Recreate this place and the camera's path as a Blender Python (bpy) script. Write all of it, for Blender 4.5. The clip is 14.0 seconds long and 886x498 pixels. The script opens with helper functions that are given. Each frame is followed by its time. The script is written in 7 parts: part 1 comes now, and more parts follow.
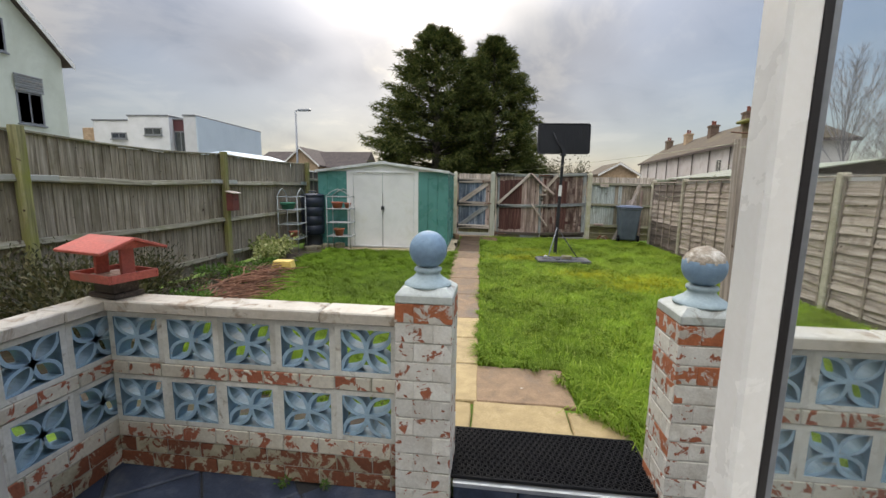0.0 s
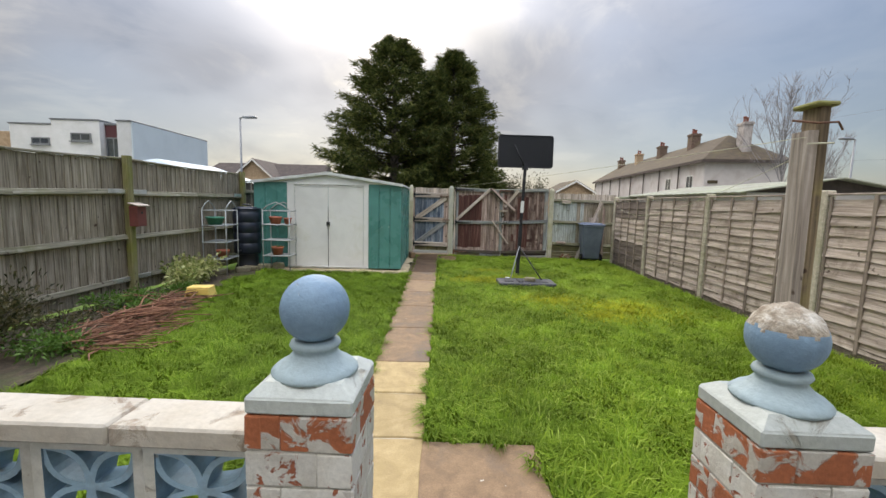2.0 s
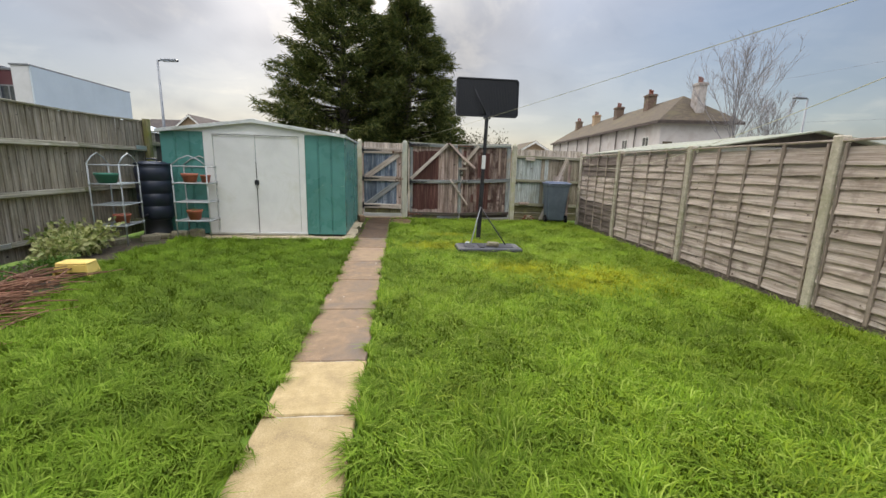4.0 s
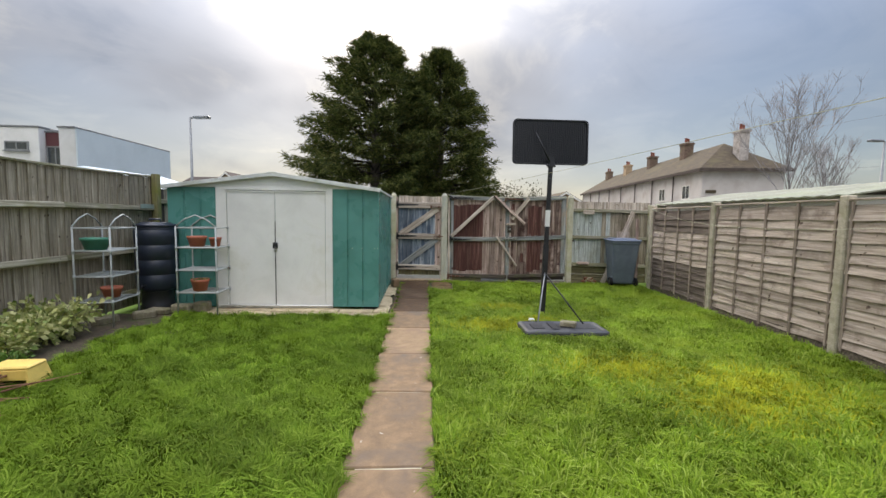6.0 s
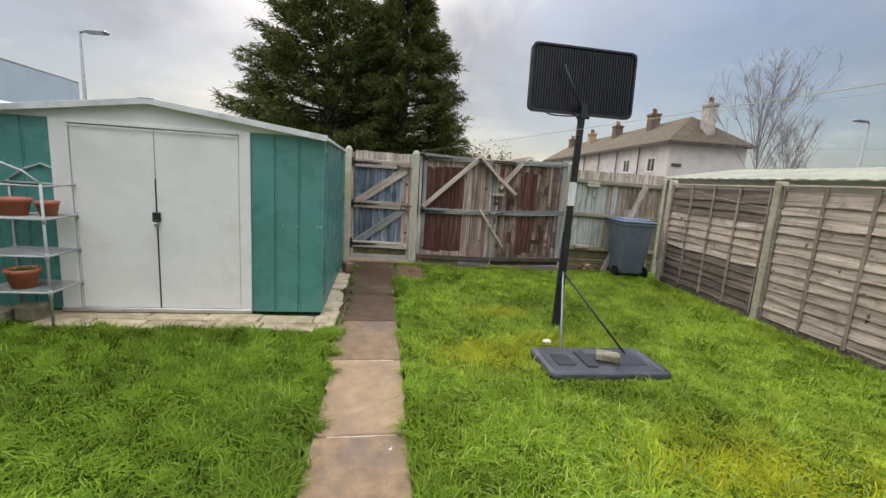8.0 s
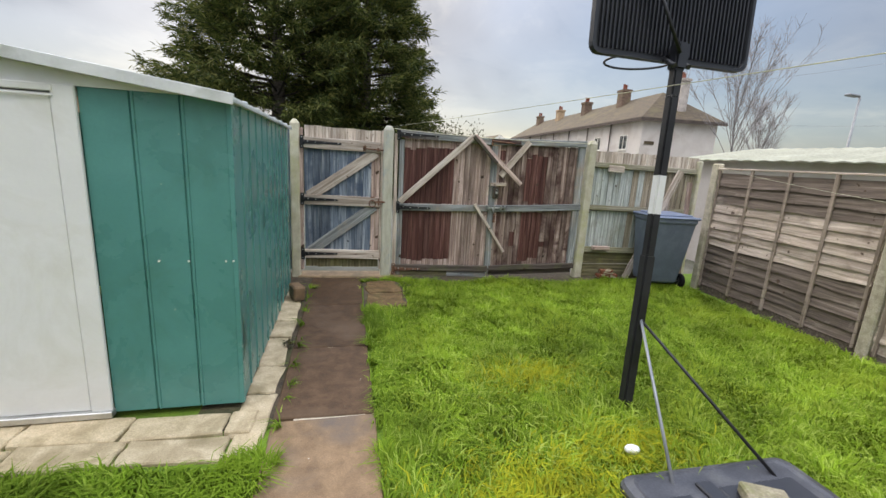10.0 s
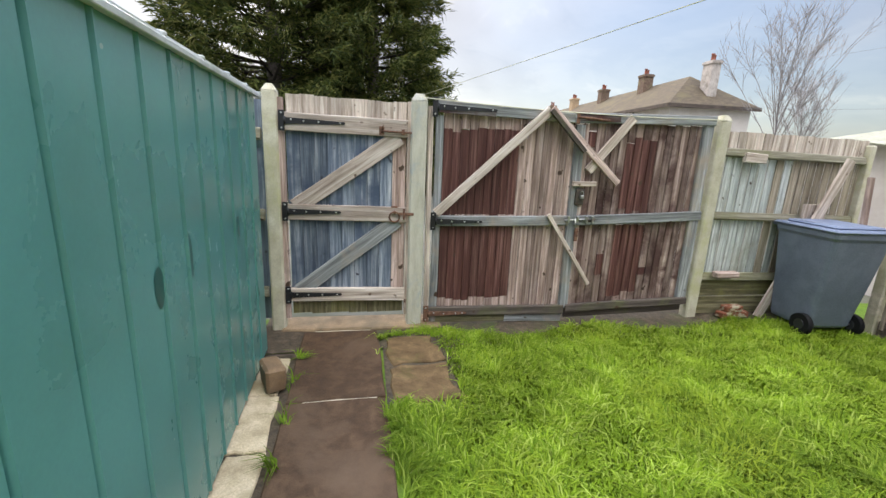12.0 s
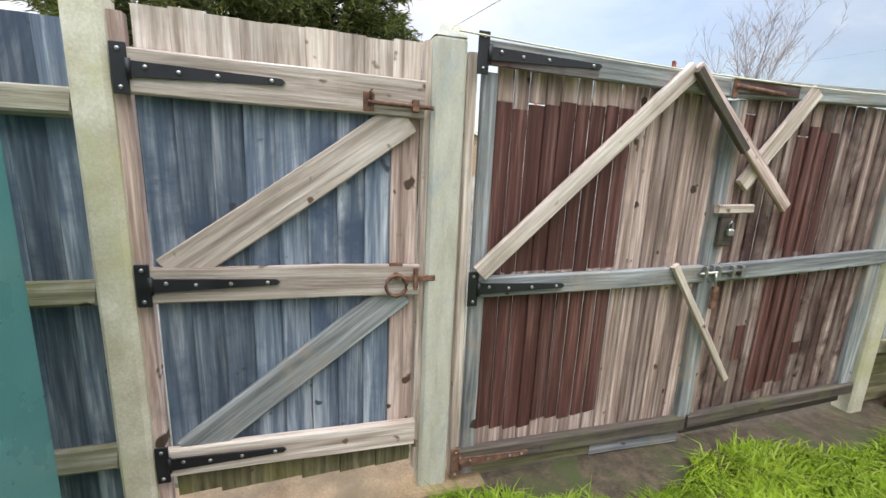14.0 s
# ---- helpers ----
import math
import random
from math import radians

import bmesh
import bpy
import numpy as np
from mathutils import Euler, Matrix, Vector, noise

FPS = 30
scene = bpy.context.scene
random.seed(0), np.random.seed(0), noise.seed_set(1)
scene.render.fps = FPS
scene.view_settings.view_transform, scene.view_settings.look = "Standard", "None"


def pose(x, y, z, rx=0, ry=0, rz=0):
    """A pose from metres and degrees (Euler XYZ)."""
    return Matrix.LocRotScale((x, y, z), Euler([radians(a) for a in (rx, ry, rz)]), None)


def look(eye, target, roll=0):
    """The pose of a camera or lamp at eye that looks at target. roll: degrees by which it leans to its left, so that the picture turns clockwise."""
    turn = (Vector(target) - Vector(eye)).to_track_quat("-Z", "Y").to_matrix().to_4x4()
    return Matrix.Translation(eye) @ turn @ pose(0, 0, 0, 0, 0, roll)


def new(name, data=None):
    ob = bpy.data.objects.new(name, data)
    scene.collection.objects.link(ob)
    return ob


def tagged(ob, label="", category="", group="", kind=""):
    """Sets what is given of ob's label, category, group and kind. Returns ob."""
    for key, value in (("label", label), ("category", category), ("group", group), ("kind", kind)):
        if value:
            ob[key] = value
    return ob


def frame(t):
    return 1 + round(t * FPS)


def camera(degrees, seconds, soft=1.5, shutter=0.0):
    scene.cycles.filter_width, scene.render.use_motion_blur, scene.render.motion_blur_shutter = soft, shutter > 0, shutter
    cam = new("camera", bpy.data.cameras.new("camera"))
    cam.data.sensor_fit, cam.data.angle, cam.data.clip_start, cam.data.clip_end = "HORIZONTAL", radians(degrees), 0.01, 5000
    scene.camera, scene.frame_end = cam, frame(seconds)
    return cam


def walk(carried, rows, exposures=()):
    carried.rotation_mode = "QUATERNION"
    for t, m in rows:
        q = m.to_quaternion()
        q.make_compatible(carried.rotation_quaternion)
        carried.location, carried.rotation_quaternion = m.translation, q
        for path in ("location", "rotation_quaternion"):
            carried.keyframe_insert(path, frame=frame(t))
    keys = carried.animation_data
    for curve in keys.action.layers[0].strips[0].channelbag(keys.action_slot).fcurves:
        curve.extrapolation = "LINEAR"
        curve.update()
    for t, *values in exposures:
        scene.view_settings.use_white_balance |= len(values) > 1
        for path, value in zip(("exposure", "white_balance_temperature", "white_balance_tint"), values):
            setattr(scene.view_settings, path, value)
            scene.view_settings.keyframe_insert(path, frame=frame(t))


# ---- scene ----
cam = camera(93.6, 14.0)
PATH = [
    (0, (0.37, 0.13, 1.498), (0.131, 2.093, 1.199), 0.8),
    (0.5, (0.326, 0.278, 1.476), (0.185, 2.226, 1.046), 0.4),
    (1, (0.352, 0.55, 1.447), (0.235, 2.51, 1.063), 0.0),
    (1.5, (0.433, 0.835, 1.488), (0.221, 2.787, 1.107), -1.7),
    (2, (0.433, 1.031, 1.488), (0.378, 3.018, 1.264), 1.5),
    (2.2, (0.431, 1.12, 1.486), (0.455, 3.11, 1.281), 3.2),
    (4.3, (0.556, 2.286, 1.338), (0.702, 4.24, 0.935), 1.5),
    (4.5, (0.553, 2.46, 1.358), (0.581, 4.419, 0.96), 2.3),
    (5, (0.508, 2.783, 1.475), (0.462, 4.75, 1.115), 2.4),
    (5.5, (0.368, 3.132, 1.46), (0.465, 5.114, 1.215), 2.3),
    (6, (0.21, 3.546, 1.436), (0.226, 5.54, 1.28), 0.9),
    (6.5, (0.138, 4.039, 1.464), (0.218, 6.028, 1.265), 2.7),
    (7, (0.061, 4.557, 1.442), (0.318, 6.525, 1.193), 2.2),
    (7.5, (0.025, 5.044, 1.443), (0.257, 7.019, 1.225), 2.4),
    (7.7, (0.014, 5.254, 1.463), (0.227, 7.222, 1.178), 3.5),
    (9.8, (-0.004, 7.24, 1.579), (0.386, 9.157, 1.163), 2.9),
    (10, (-0.04, 7.407, 1.571), (0.356, 9.322, 1.151), 3.4),
    (10.5, (-0.014, 7.878, 1.5), (0.323, 9.836, 1.266), 2.9),
    (11, (-0.037, 8.385, 1.472), (0.329, 10.32, 1.126), 4.1),
    (11.5, (-0.114, 8.895, 1.516), (0.314, 10.797, 1.072), 4.2),
    (12, (-0.112, 9.385, 1.503), (0.253, 11.298, 1.051), 2.6),
    (12.5, (-0.148, 9.836, 1.486), (0.196, 11.77, 1.108), 3.2),
    (13, (-0.202, 10.316, 1.519), (0.182, 12.228, 1.078), 4.0),
    (13.5, (-0.196, 10.780, 1.528), (0.172, 12.702, 1.115), 2.3),
    (14, (-0.153, 11.244, 1.453), (0.400, 13.121, 1.039), 2.6),
]
EXPOSURES = [(t, e, 7400, 10) for t, e in ((0.0, 0.40), (0.8, 0.48), (2.2, 0.44), (4.3, 0.54), (5.2, 0.50), (6.2, 0.46), (7.7, 0.50), (10.0, 0.72), (11.5, 0.97), (12.5, 1.24), (14.0, 1.38))]
walk(cam, [(t, look(eye, target, roll)) for t, eye, target, roll in PATH], EXPOSURES)

# ---- light ----
SUN_ELEVATION, SUN_AZIMUTH = radians(30), radians(-10)
sun_way = Vector((math.sin(SUN_AZIMUTH) * math.cos(SUN_ELEVATION), math.cos(SUN_AZIMUTH) * math.cos(SUN_ELEVATION), math.sin(SUN_ELEVATION)))
sun = new("sun", bpy.data.lights.new("sun", "SUN"))
sun.data.energy, sun.data.angle, sun.data.color = 1.0, radians(20), (1.0, 0.95, 0.87)
sun.matrix_world = look(sun_way * 60, (0, 0, 0))

world = bpy.data.worlds.new("overcast_sky")
scene.world = world
world.use_nodes = True


class Nodes:
    """A short way to write node trees."""

    def __init__(self, tree):
        self.tree = tree
        tree.nodes.clear()

    def add(self, kind, **settings):
        node = self.tree.nodes.new(kind)
        for key, value in settings.items():
            if key == "operation":
                node.operation = value
            elif key == "blend":
                node.blend_type = value
            elif key == "data":
                node.data_type = value
        return node

    def link(self, a, b):
        self.tree.links.new(a, b)

    def put(self, socket, value):
        if isinstance(value, bpy.types.NodeSocket):
            self.link(value, socket)
        else:
            socket.default_value = value

    def maths(self, operation, a, b=0.0, clamp=False):
        node = self.add("ShaderNodeMath", operation=operation)
        node.use_clamp = clamp
        self.put(node.inputs[0], a)
        self.put(node.inputs[1], b)
        return node.outputs[0]

    def vmath(self, operation, a, b):
        node = self.add("ShaderNodeVectorMath", operation=operation)
        self.put(node.inputs[0], a)
        self.put(node.inputs[1], b)
        return node.outputs[0]

    def noise(self, vector, scale, detail=4.0, rough=0.55, distortion=0.0):
        node = self.add("ShaderNodeTexNoise")
        self.put(node.inputs["Vector"], vector)
        node.inputs["Scale"].default_value = scale
        node.inputs["Detail"].default_value = detail
        node.inputs["Roughness"].default_value = rough
        node.inputs["Distortion"].default_value = distortion
        return node.outputs["Fac"]

    def ramp(self, fac, stops, smooth=False):
        node = self.add("ShaderNodeValToRGB")
        self.put(node.inputs[0], fac)
        band = node.color_ramp
        band.interpolation = "EASE" if smooth else "LINEAR"
        while len(band.elements) < len(stops):
            band.elements.new(0.5)
        for element, (at, colour) in zip(band.elements, stops):
            element.position = at
            if not isinstance(colour, tuple):
                colour = (colour, colour, colour)
            element.color = (*colour, 1)
        return node.outputs[0]

    def mix(self, fac, a, b, blend="MIX"):
        node = self.add("ShaderNodeMix", data="RGBA", blend=blend)
        self.put(node.inputs[0], fac)
        for socket, value in ((node.inputs[6], a), (node.inputs[7], b)):
            if isinstance(value, tuple) and len(value) == 3:
                value = (*value, 1)
            self.put(socket, value)
        return node.outputs[2]


def build_sky(n):
    place = n.add("ShaderNodeTexCoord").outputs["Generated"]
    split = n.add("ShaderNodeSeparateXYZ")
    n.link(place, split.inputs[0])
    height = n.maths("MAXIMUM", split.outputs[2], 0.0)
    sheet = n.add("ShaderNodeCombineXYZ")
    far = n.maths("ADD", height, 0.30)
    n.link(n.maths("DIVIDE", split.outputs[0], far), sheet.inputs[0])
    n.link(n.maths("DIVIDE", split.outputs[1], far), sheet.inputs[1])
    base = n.add("ShaderNodeTexSky")
    base.sky_type = "NISHITA"
    base.sun_disc = False
    base.sun_elevation, base.sun_rotation = SUN_ELEVATION, SUN_AZIMUTH
    blue = n.mix(1.0, base.outputs[0], (0.059, 0.063, 0.071), "MULTIPLY")
    billows = n.noise(sheet.outputs[0], 1.15, 6, 0.55, 0.6)
    wisps = n.noise(sheet.outputs[0], 3.1, 5, 0.6, 0.9)
    both = n.maths("ADD", n.maths("MULTIPLY", billows, 0.7), n.maths("MULTIPLY", wisps, 0.3))
    grey = n.ramp(both, [(0.32, (0.178, 0.208, 0.275)), (0.46, (0.255, 0.282, 0.348)), (0.55, (0.345, 0.365, 0.412)), (0.64, (0.58, 0.572, 0.56))], True)
    cover = n.ramp(n.noise(sheet.outputs[0], 0.8, 3, 0.5, 0.3), [(0.40, 0.50), (0.62, 1.0)], True)
    east = n.ramp(split.outputs[0], [(0.12, 1.0), (0.62, 0.50)], True)
    cloudy = n.mix(n.maths("MULTIPLY", cover, east), blue, grey)
    glow = n.add("ShaderNodeVectorMath", operation="DOT_PRODUCT")
    n.link(place, glow.inputs[0])
    glow.inputs[1].default_value = sun_way
    near = n.maths("POWER", n.maths("MAXIMUM", glow.outputs["Value"], 0.0), 36.0)
    lit = n.mix(1.0, cloudy, n.ramp(near, [(0.0, (1.0, 1.0, 1.0)), (1.0, (1.75, 1.7, 1.6))]), "MULTIPLY")
    dome = n.maths("ADD", 0.92, n.maths("MULTIPLY", n.maths("POWER", height, 3.0), 10.5))
    shade = n.add("ShaderNodeBackground")
    n.link(lit, shade.inputs[0])
    n.link(dome, shade.inputs[1])
    n.link(shade.outputs[0], n.add("ShaderNodeOutputWorld").inputs[0])


build_sky(Nodes(world.node_tree))


# ---- materials ----
def surface(name, dark, mid, light, scale=8.0, stretch=(1, 1, 1), stain=None, stain_scale=1.2, stain_at=(0.5, 0.7), rough=0.8, bump=0.3, fine=60.0,
            metal=0.0, vary=0.12, local=False, spots=None, spot_scale=30.0, spot_at=(0.66, 0.7), island=False, spec=0.4, speck=0.35):
    """A procedural surface: grain in three tones, stains, small spots, relief; each object a little different."""
    m = bpy.data.materials.new(name)
    m.use_nodes = True
    n = Nodes(m.node_tree)
    info = n.add("ShaderNodeObjectInfo")
    if local:
        where = n.add("ShaderNodeTexCoord").outputs["Object"]
    else:
        where = n.add("ShaderNodeNewGeometry").outputs["Position"]
    chance = info.outputs["Random"]
    if island:
        chance = n.add("ShaderNodeNewGeometry").outputs["Random Per Island"]
    push = n.add("ShaderNodeCombineXYZ")
    n.link(n.maths("MULTIPLY", chance, 37.0 if local else 0.0), push.inputs[0])
    n.link(n.maths("MULTIPLY", chance, 71.0 if local else 0.0), push.inputs[1])
    spot = n.vmath("ADD", where, push.outputs[0])
    grainy = n.noise(n.vmath("MULTIPLY", spot, stretch), scale, 6, 0.6, 0.3)
    colour = n.ramp(grainy, [(0.28, dark), (0.5, mid), (0.72, light)])
    tiny = n.noise(n.vmath("MULTIPLY", spot, stretch), fine, 3, 0.6)
    colour = n.mix(speck, colour, n.ramp(tiny, [(0.3, 0.35), (0.7, 1.0)]), "OVERLAY")
    if stain:
        patch = n.ramp(n.noise(spot, stain_scale, 6, 0.65, 0.5), [(stain_at[0], 0.0), (stain_at[1], 1.0)])
        colour = n.mix(patch, colour, stain)
    if spots:
        dots = n.ramp(n.noise(spot, spot_scale, 2, 0.5), [(spot_at[0], 0.0), (spot_at[1], 1.0)])
        colour = n.mix(dots, colour, spots)
    shift = n.add("ShaderNodeHueSaturation")
    shift.inputs["Hue"].default_value = 0.5
    n.link(n.maths("ADD", 1.0 - vary, n.maths("MULTIPLY", chance, 2 * vary)), shift.inputs["Value"])
    n.link(colour, shift.inputs["Color"])
    body = n.add("ShaderNodeBsdfPrincipled")
    n.link(shift.outputs[0], body.inputs["Base Color"])
    n.link(n.ramp(grainy, [(0.3, max(rough - 0.1, 0.05)), (0.7, min(rough + 0.08, 1.0))]), body.inputs["Roughness"])
    body.inputs["Metallic"].default_value = metal
    body.inputs["Specular IOR Level"].default_value = spec
    if bump:
        relief = n.add("ShaderNodeBump")
        relief.inputs["Strength"].default_value = bump
        relief.inputs["Distance"].default_value = 0.01
        n.link(n.maths("ADD", grainy, n.maths("MULTIPLY", tiny, 0.5)), relief.inputs["Height"])
        n.link(relief.outputs[0], body.inputs["Normal"])
    n.link(body.outputs[0], n.add("ShaderNodeOutputMaterial").inputs[0])
    return m


def timber(name, dark, mid, light, stain=None, stain_at=(0.5, 0.72), stain_scale=2.2, vary=0.16, rough=0.85, knots=(0.07, 0.045, 0.03), knot_at=(0.70, 0.74), spec=0.25):
    """Weathered wood: grain runs along the local x axis of each board."""
    return surface(name, dark, mid, light, scale=1.6, stretch=(1.0, 22.0, 22.0), stain=stain, stain_scale=stain_scale, stain_at=stain_at, rough=rough, bump=0.45,
                   fine=5.0, vary=vary, local=True, spots=knots, spot_scale=11.0, spot_at=knot_at, spec=spec)


def worn_paint(name, paint, under, wear_at=(0.52, 0.56), scale=7.0, rough=0.6, grime=(0.25, 0.24, 0.18), local=True, vary=0.08):
    """Old paint that flakes off what lies under it."""
    m = bpy.data.materials.new(name)
    m.use_nodes = True
    n = Nodes(m.node_tree)
    info = n.add("ShaderNodeObjectInfo")
    where = n.add("ShaderNodeTexCoord").outputs["Object"] if local else n.add("ShaderNodeNewGeometry").outputs["Position"]
    push = n.add("ShaderNodeCombineXYZ")
    n.link(n.maths("MULTIPLY", info.outputs["Random"], 53.0 if local else 0.0), push.inputs[0])
    n.link(n.maths("MULTIPLY", info.outputs["Random"], 29.0 if local else 0.0), push.inputs[2])
    spot = n.vmath("ADD", where, push.outputs[0])
    flakes = n.noise(spot, scale, 8, 0.62, 0.8)
    gone = n.ramp(flakes, [(wear_at[0], 0.0), (wear_at[1], 1.0)])
    dirt = n.ramp(n.noise(spot, scale * 0.6, 6, 0.7, 0.4), [(0.42, 0.0), (0.85, 0.85)])
    tones = n.ramp(n.noise(spot, scale * 6, 4, 0.6), [(0.3, 0.72), (0.7, 1.05)])
    coat = n.mix(dirt, paint, grime)
    bare = n.mix(1.0, under, tones, "MULTIPLY")
    coat = n.mix(0.5, coat, tones, "MULTIPLY")
    shift = n.add("ShaderNodeHueSaturation")
    n.link(n.maths("ADD", 1.0 - vary, n.maths("MULTIPLY", info.outputs["Random"], 2 * vary)), shift.inputs["Value"])
    n.link(n.mix(gone, coat, bare), shift.inputs["Color"])
    body = n.add("ShaderNodeBsdfPrincipled")
    n.link(shift.outputs[0], body.inputs["Base Color"])
    n.link(n.ramp(gone, [(0.0, rough), (1.0, 0.92)]), body.inputs["Roughness"])
    relief = n.add("ShaderNodeBump")
    relief.inputs["Strength"].default_value = 0.5
    relief.inputs["Distance"].default_value = 0.006
    n.link(n.maths("SUBTRACT", tones, n.maths("MULTIPLY", gone, 1.2)), relief.inputs["Height"])
    n.link(relief.outputs[0], body.inputs["Normal"])
    n.link(body.outputs[0], n.add("ShaderNodeOutputMaterial").inputs[0])
    return m


def plain(name, colour, rough=0.5, metal=0.0, spec=0.5, grain=0.06, scale=25.0):
    """Plastic, enamel or metal: nearly even, with faint dirt."""
    lo = tuple(c * (1 - grain * 2) for c in colour)
    hi = tuple(min(c * (1 + grain), 1) for c in colour)
    return surface(name, lo, colour, hi, scale=scale * 0.2, rough=rough, metal=metal, bump=0.05, fine=scale * 4, vary=0.03, spec=spec, speck=0.10)


def leafage(name, tones, rough=0.55, patch=None, patch_scale=0.5, patch_at=(0.5, 0.65), turf=False):
    """Blades and leaves: a tone for each, and patches over the plan."""
    m = bpy.data.materials.new(name)
    m.use_nodes = True
    n = Nodes(m.node_tree)
    shape = n.add("ShaderNodeNewGeometry")
    colour = n.ramp(shape.outputs["Random Per Island"], [(i / max(len(tones) - 1, 1), c) for i, c in enumerate(tones)])
    broad = n.noise(shape.outputs["Position"], 1.1, 4, 0.6)
    colour = n.mix(0.55, colour, n.ramp(broad, [(0.3, 0.80), (0.7, 1.10)]), "MULTIPLY")
    if turf:
        tufts = n.noise(shape.outputs["Position"], 4.5, 3, 0.55, 0.6)
        colour = n.mix(0.85, colour, n.ramp(tufts, [(0.32, 0.70), (0.5, 0.97), (0.66, 1.28)], True), "MULTIPLY")
        drift = n.noise(shape.outputs["Position"], 0.75, 3, 0.5)
        colour = n.mix(0.8, colour, n.ramp(drift, [(0.35, 0.72), (0.65, 1.22)], True), "MULTIPLY")
    if patch:
        colour = n.mix(n.ramp(n.noise(shape.outputs["Position"], patch_scale, 5, 0.6), [(patch_at[0], 0.0), (patch_at[1], 0.8)]), colour, patch)
    body = n.add("ShaderNodeBsdfPrincipled")
    n.link(colour, body.inputs["Base Color"])
    body.inputs["Roughness"].default_value = rough
    body.inputs["Specular IOR Level"].default_value = 0.08 if turf else 0.3
    if turf:
        eased = n.add("ShaderNodeVectorMath", operation="NORMALIZE")
        n.link(n.vmath("ADD", n.vmath("MULTIPLY", shape.outputs["Normal"], (0.55, 0.55, 0.55)), (0.0, 0.0, 0.75)), eased.inputs[0])
        n.link(eased.outputs[0], body.inputs["Normal"])
    clear = n.add("ShaderNodeBsdfTranslucent")
    n.link(colour, clear.inputs[0])
    both = n.add("ShaderNodeMixShader")
    both.inputs[0].default_value = 0.22
    n.link(body.outputs[0], both.inputs[1])
    n.link(clear.outputs[0], both.inputs[2])
    n.link(both.outputs[0], n.add("ShaderNodeOutputMaterial").inputs[0])
    return m


def glassy(name, tint=(0.9, 0.95, 0.95), rough=0.02):
    m = bpy.data.materials.new(name)
    m.use_nodes = True
    body = m.node_tree.nodes["Principled BSDF"]
    body.inputs["Base Color"].default_value = (*tint, 1)
    body.inputs["Roughness"].default_value = rough
    body.inputs["Transmission Weight"].default_value = 1.0
    body.inputs["IOR"].default_value = 1.45
    return m


WOOD_FENCE = timber("weathered_fence_wood", (0.13, 0.104, 0.073), (0.285, 0.24, 0.18), (0.45, 0.395, 0.315), stain=(0.15, 0.128, 0.08), stain_at=(0.48, 0.78), stain_scale=1.3, vary=0.17)
WOOD_RAIL = timber("weathered_rail_wood", (0.105, 0.095, 0.06), (0.235, 0.215, 0.155), (0.40, 0.375, 0.305), stain=(0.17, 0.17, 0.075), stain_at=(0.50, 0.72))
WOOD_POST = timber("mossy_post_wood", (0.13, 0.12, 0.06), (0.23, 0.21, 0.10), (0.33, 0.30, 0.17), stain=(0.23, 0.24, 0.05), stain_at=(0.42, 0.66))
WOOD_LAP = timber("lapped_panel_wood", (0.24, 0.182, 0.142), (0.42, 0.338, 0.28), (0.57, 0.48, 0.41), stain=(0.19, 0.14, 0.11), stain_at=(0.53, 0.74), stain_scale=3.0, knots=(0.11, 0.075, 0.055), knot_at=(0.69, 0.73))
WOOD_LAP_WET = timber("wet_lapped_panel_wood", (0.065, 0.049, 0.040), (0.125, 0.096, 0.078), (0.22, 0.174, 0.145), stain=(0.33, 0.275, 0.23), stain_at=(0.62, 0.78))
WOOD_BATTEN = timber("panel_batten_wood", (0.15, 0.113, 0.088), (0.25, 0.195, 0.158), (0.36, 0.29, 0.24))
WOOD_BARE = timber("bare_gate_wood", (0.115, 0.072, 0.056), (0.32, 0.232, 0.196), (0.62, 0.50, 0.445), stain=(0.20, 0.15, 0.12), stain_at=(0.55, 0.8), vary=0.28, knot_at=(0.67, 0.71))
WOOD_MID = timber("stained_gate_wood", (0.115, 0.075, 0.060), (0.235, 0.166, 0.138), (0.44, 0.35, 0.305), stain=(0.082, 0.044, 0.037), stain_at=(0.44, 0.62), vary=0.3)
WOOD_PALE = timber("pale_brace_wood", (0.20, 0.15, 0.115), (0.45, 0.375, 0.315), (0.67, 0.595, 0.525), stain=(0.30, 0.26, 0.205), stain_at=(0.52, 0.80), knots=(0.13, 0.085, 0.06), knot_at=(0.67, 0.71), vary=0.2)
WOOD_GREYBLUE = timber("grey_washed_wood", (0.085, 0.088, 0.085), (0.215, 0.225, 0.222), (0.41, 0.425, 0.42), stain=(0.34, 0.28, 0.22), stain_at=(0.52, 0.72))
WOOD_TOPRAIL = timber("dark_grey_brown_rail", (0.045, 0.035, 0.034), (0.115, 0.095, 0.09), (0.27, 0.255, 0.25), stain=(0.085, 0.04, 0.034), stain_at=(0.46, 0.60))
WOOD_OLD = timber("old_dark_post_wood", (0.07, 0.052, 0.034), (0.19, 0.145, 0.088), (0.34, 0.275, 0.17), stain=(0.32, 0.27, 0.10), stain_at=(0.50, 0.68))
WOOD_PALE_OLD = timber("old_grey_post_wood", (0.13, 0.105, 0.085), (0.31, 0.265, 0.22), (0.48, 0.43, 0.375), stain=(0.14, 0.105, 0.075), stain_at=(0.54, 0.72))
WOOD_BLUE = timber("blue_stained_wood", (0.045, 0.062, 0.088), (0.142, 0.174, 0.215), (0.40, 0.425, 0.45), stain=(0.066, 0.092, 0.138), stain_at=(0.47, 0.68), vary=0.3, knots=(0.06, 0.065, 0.08))
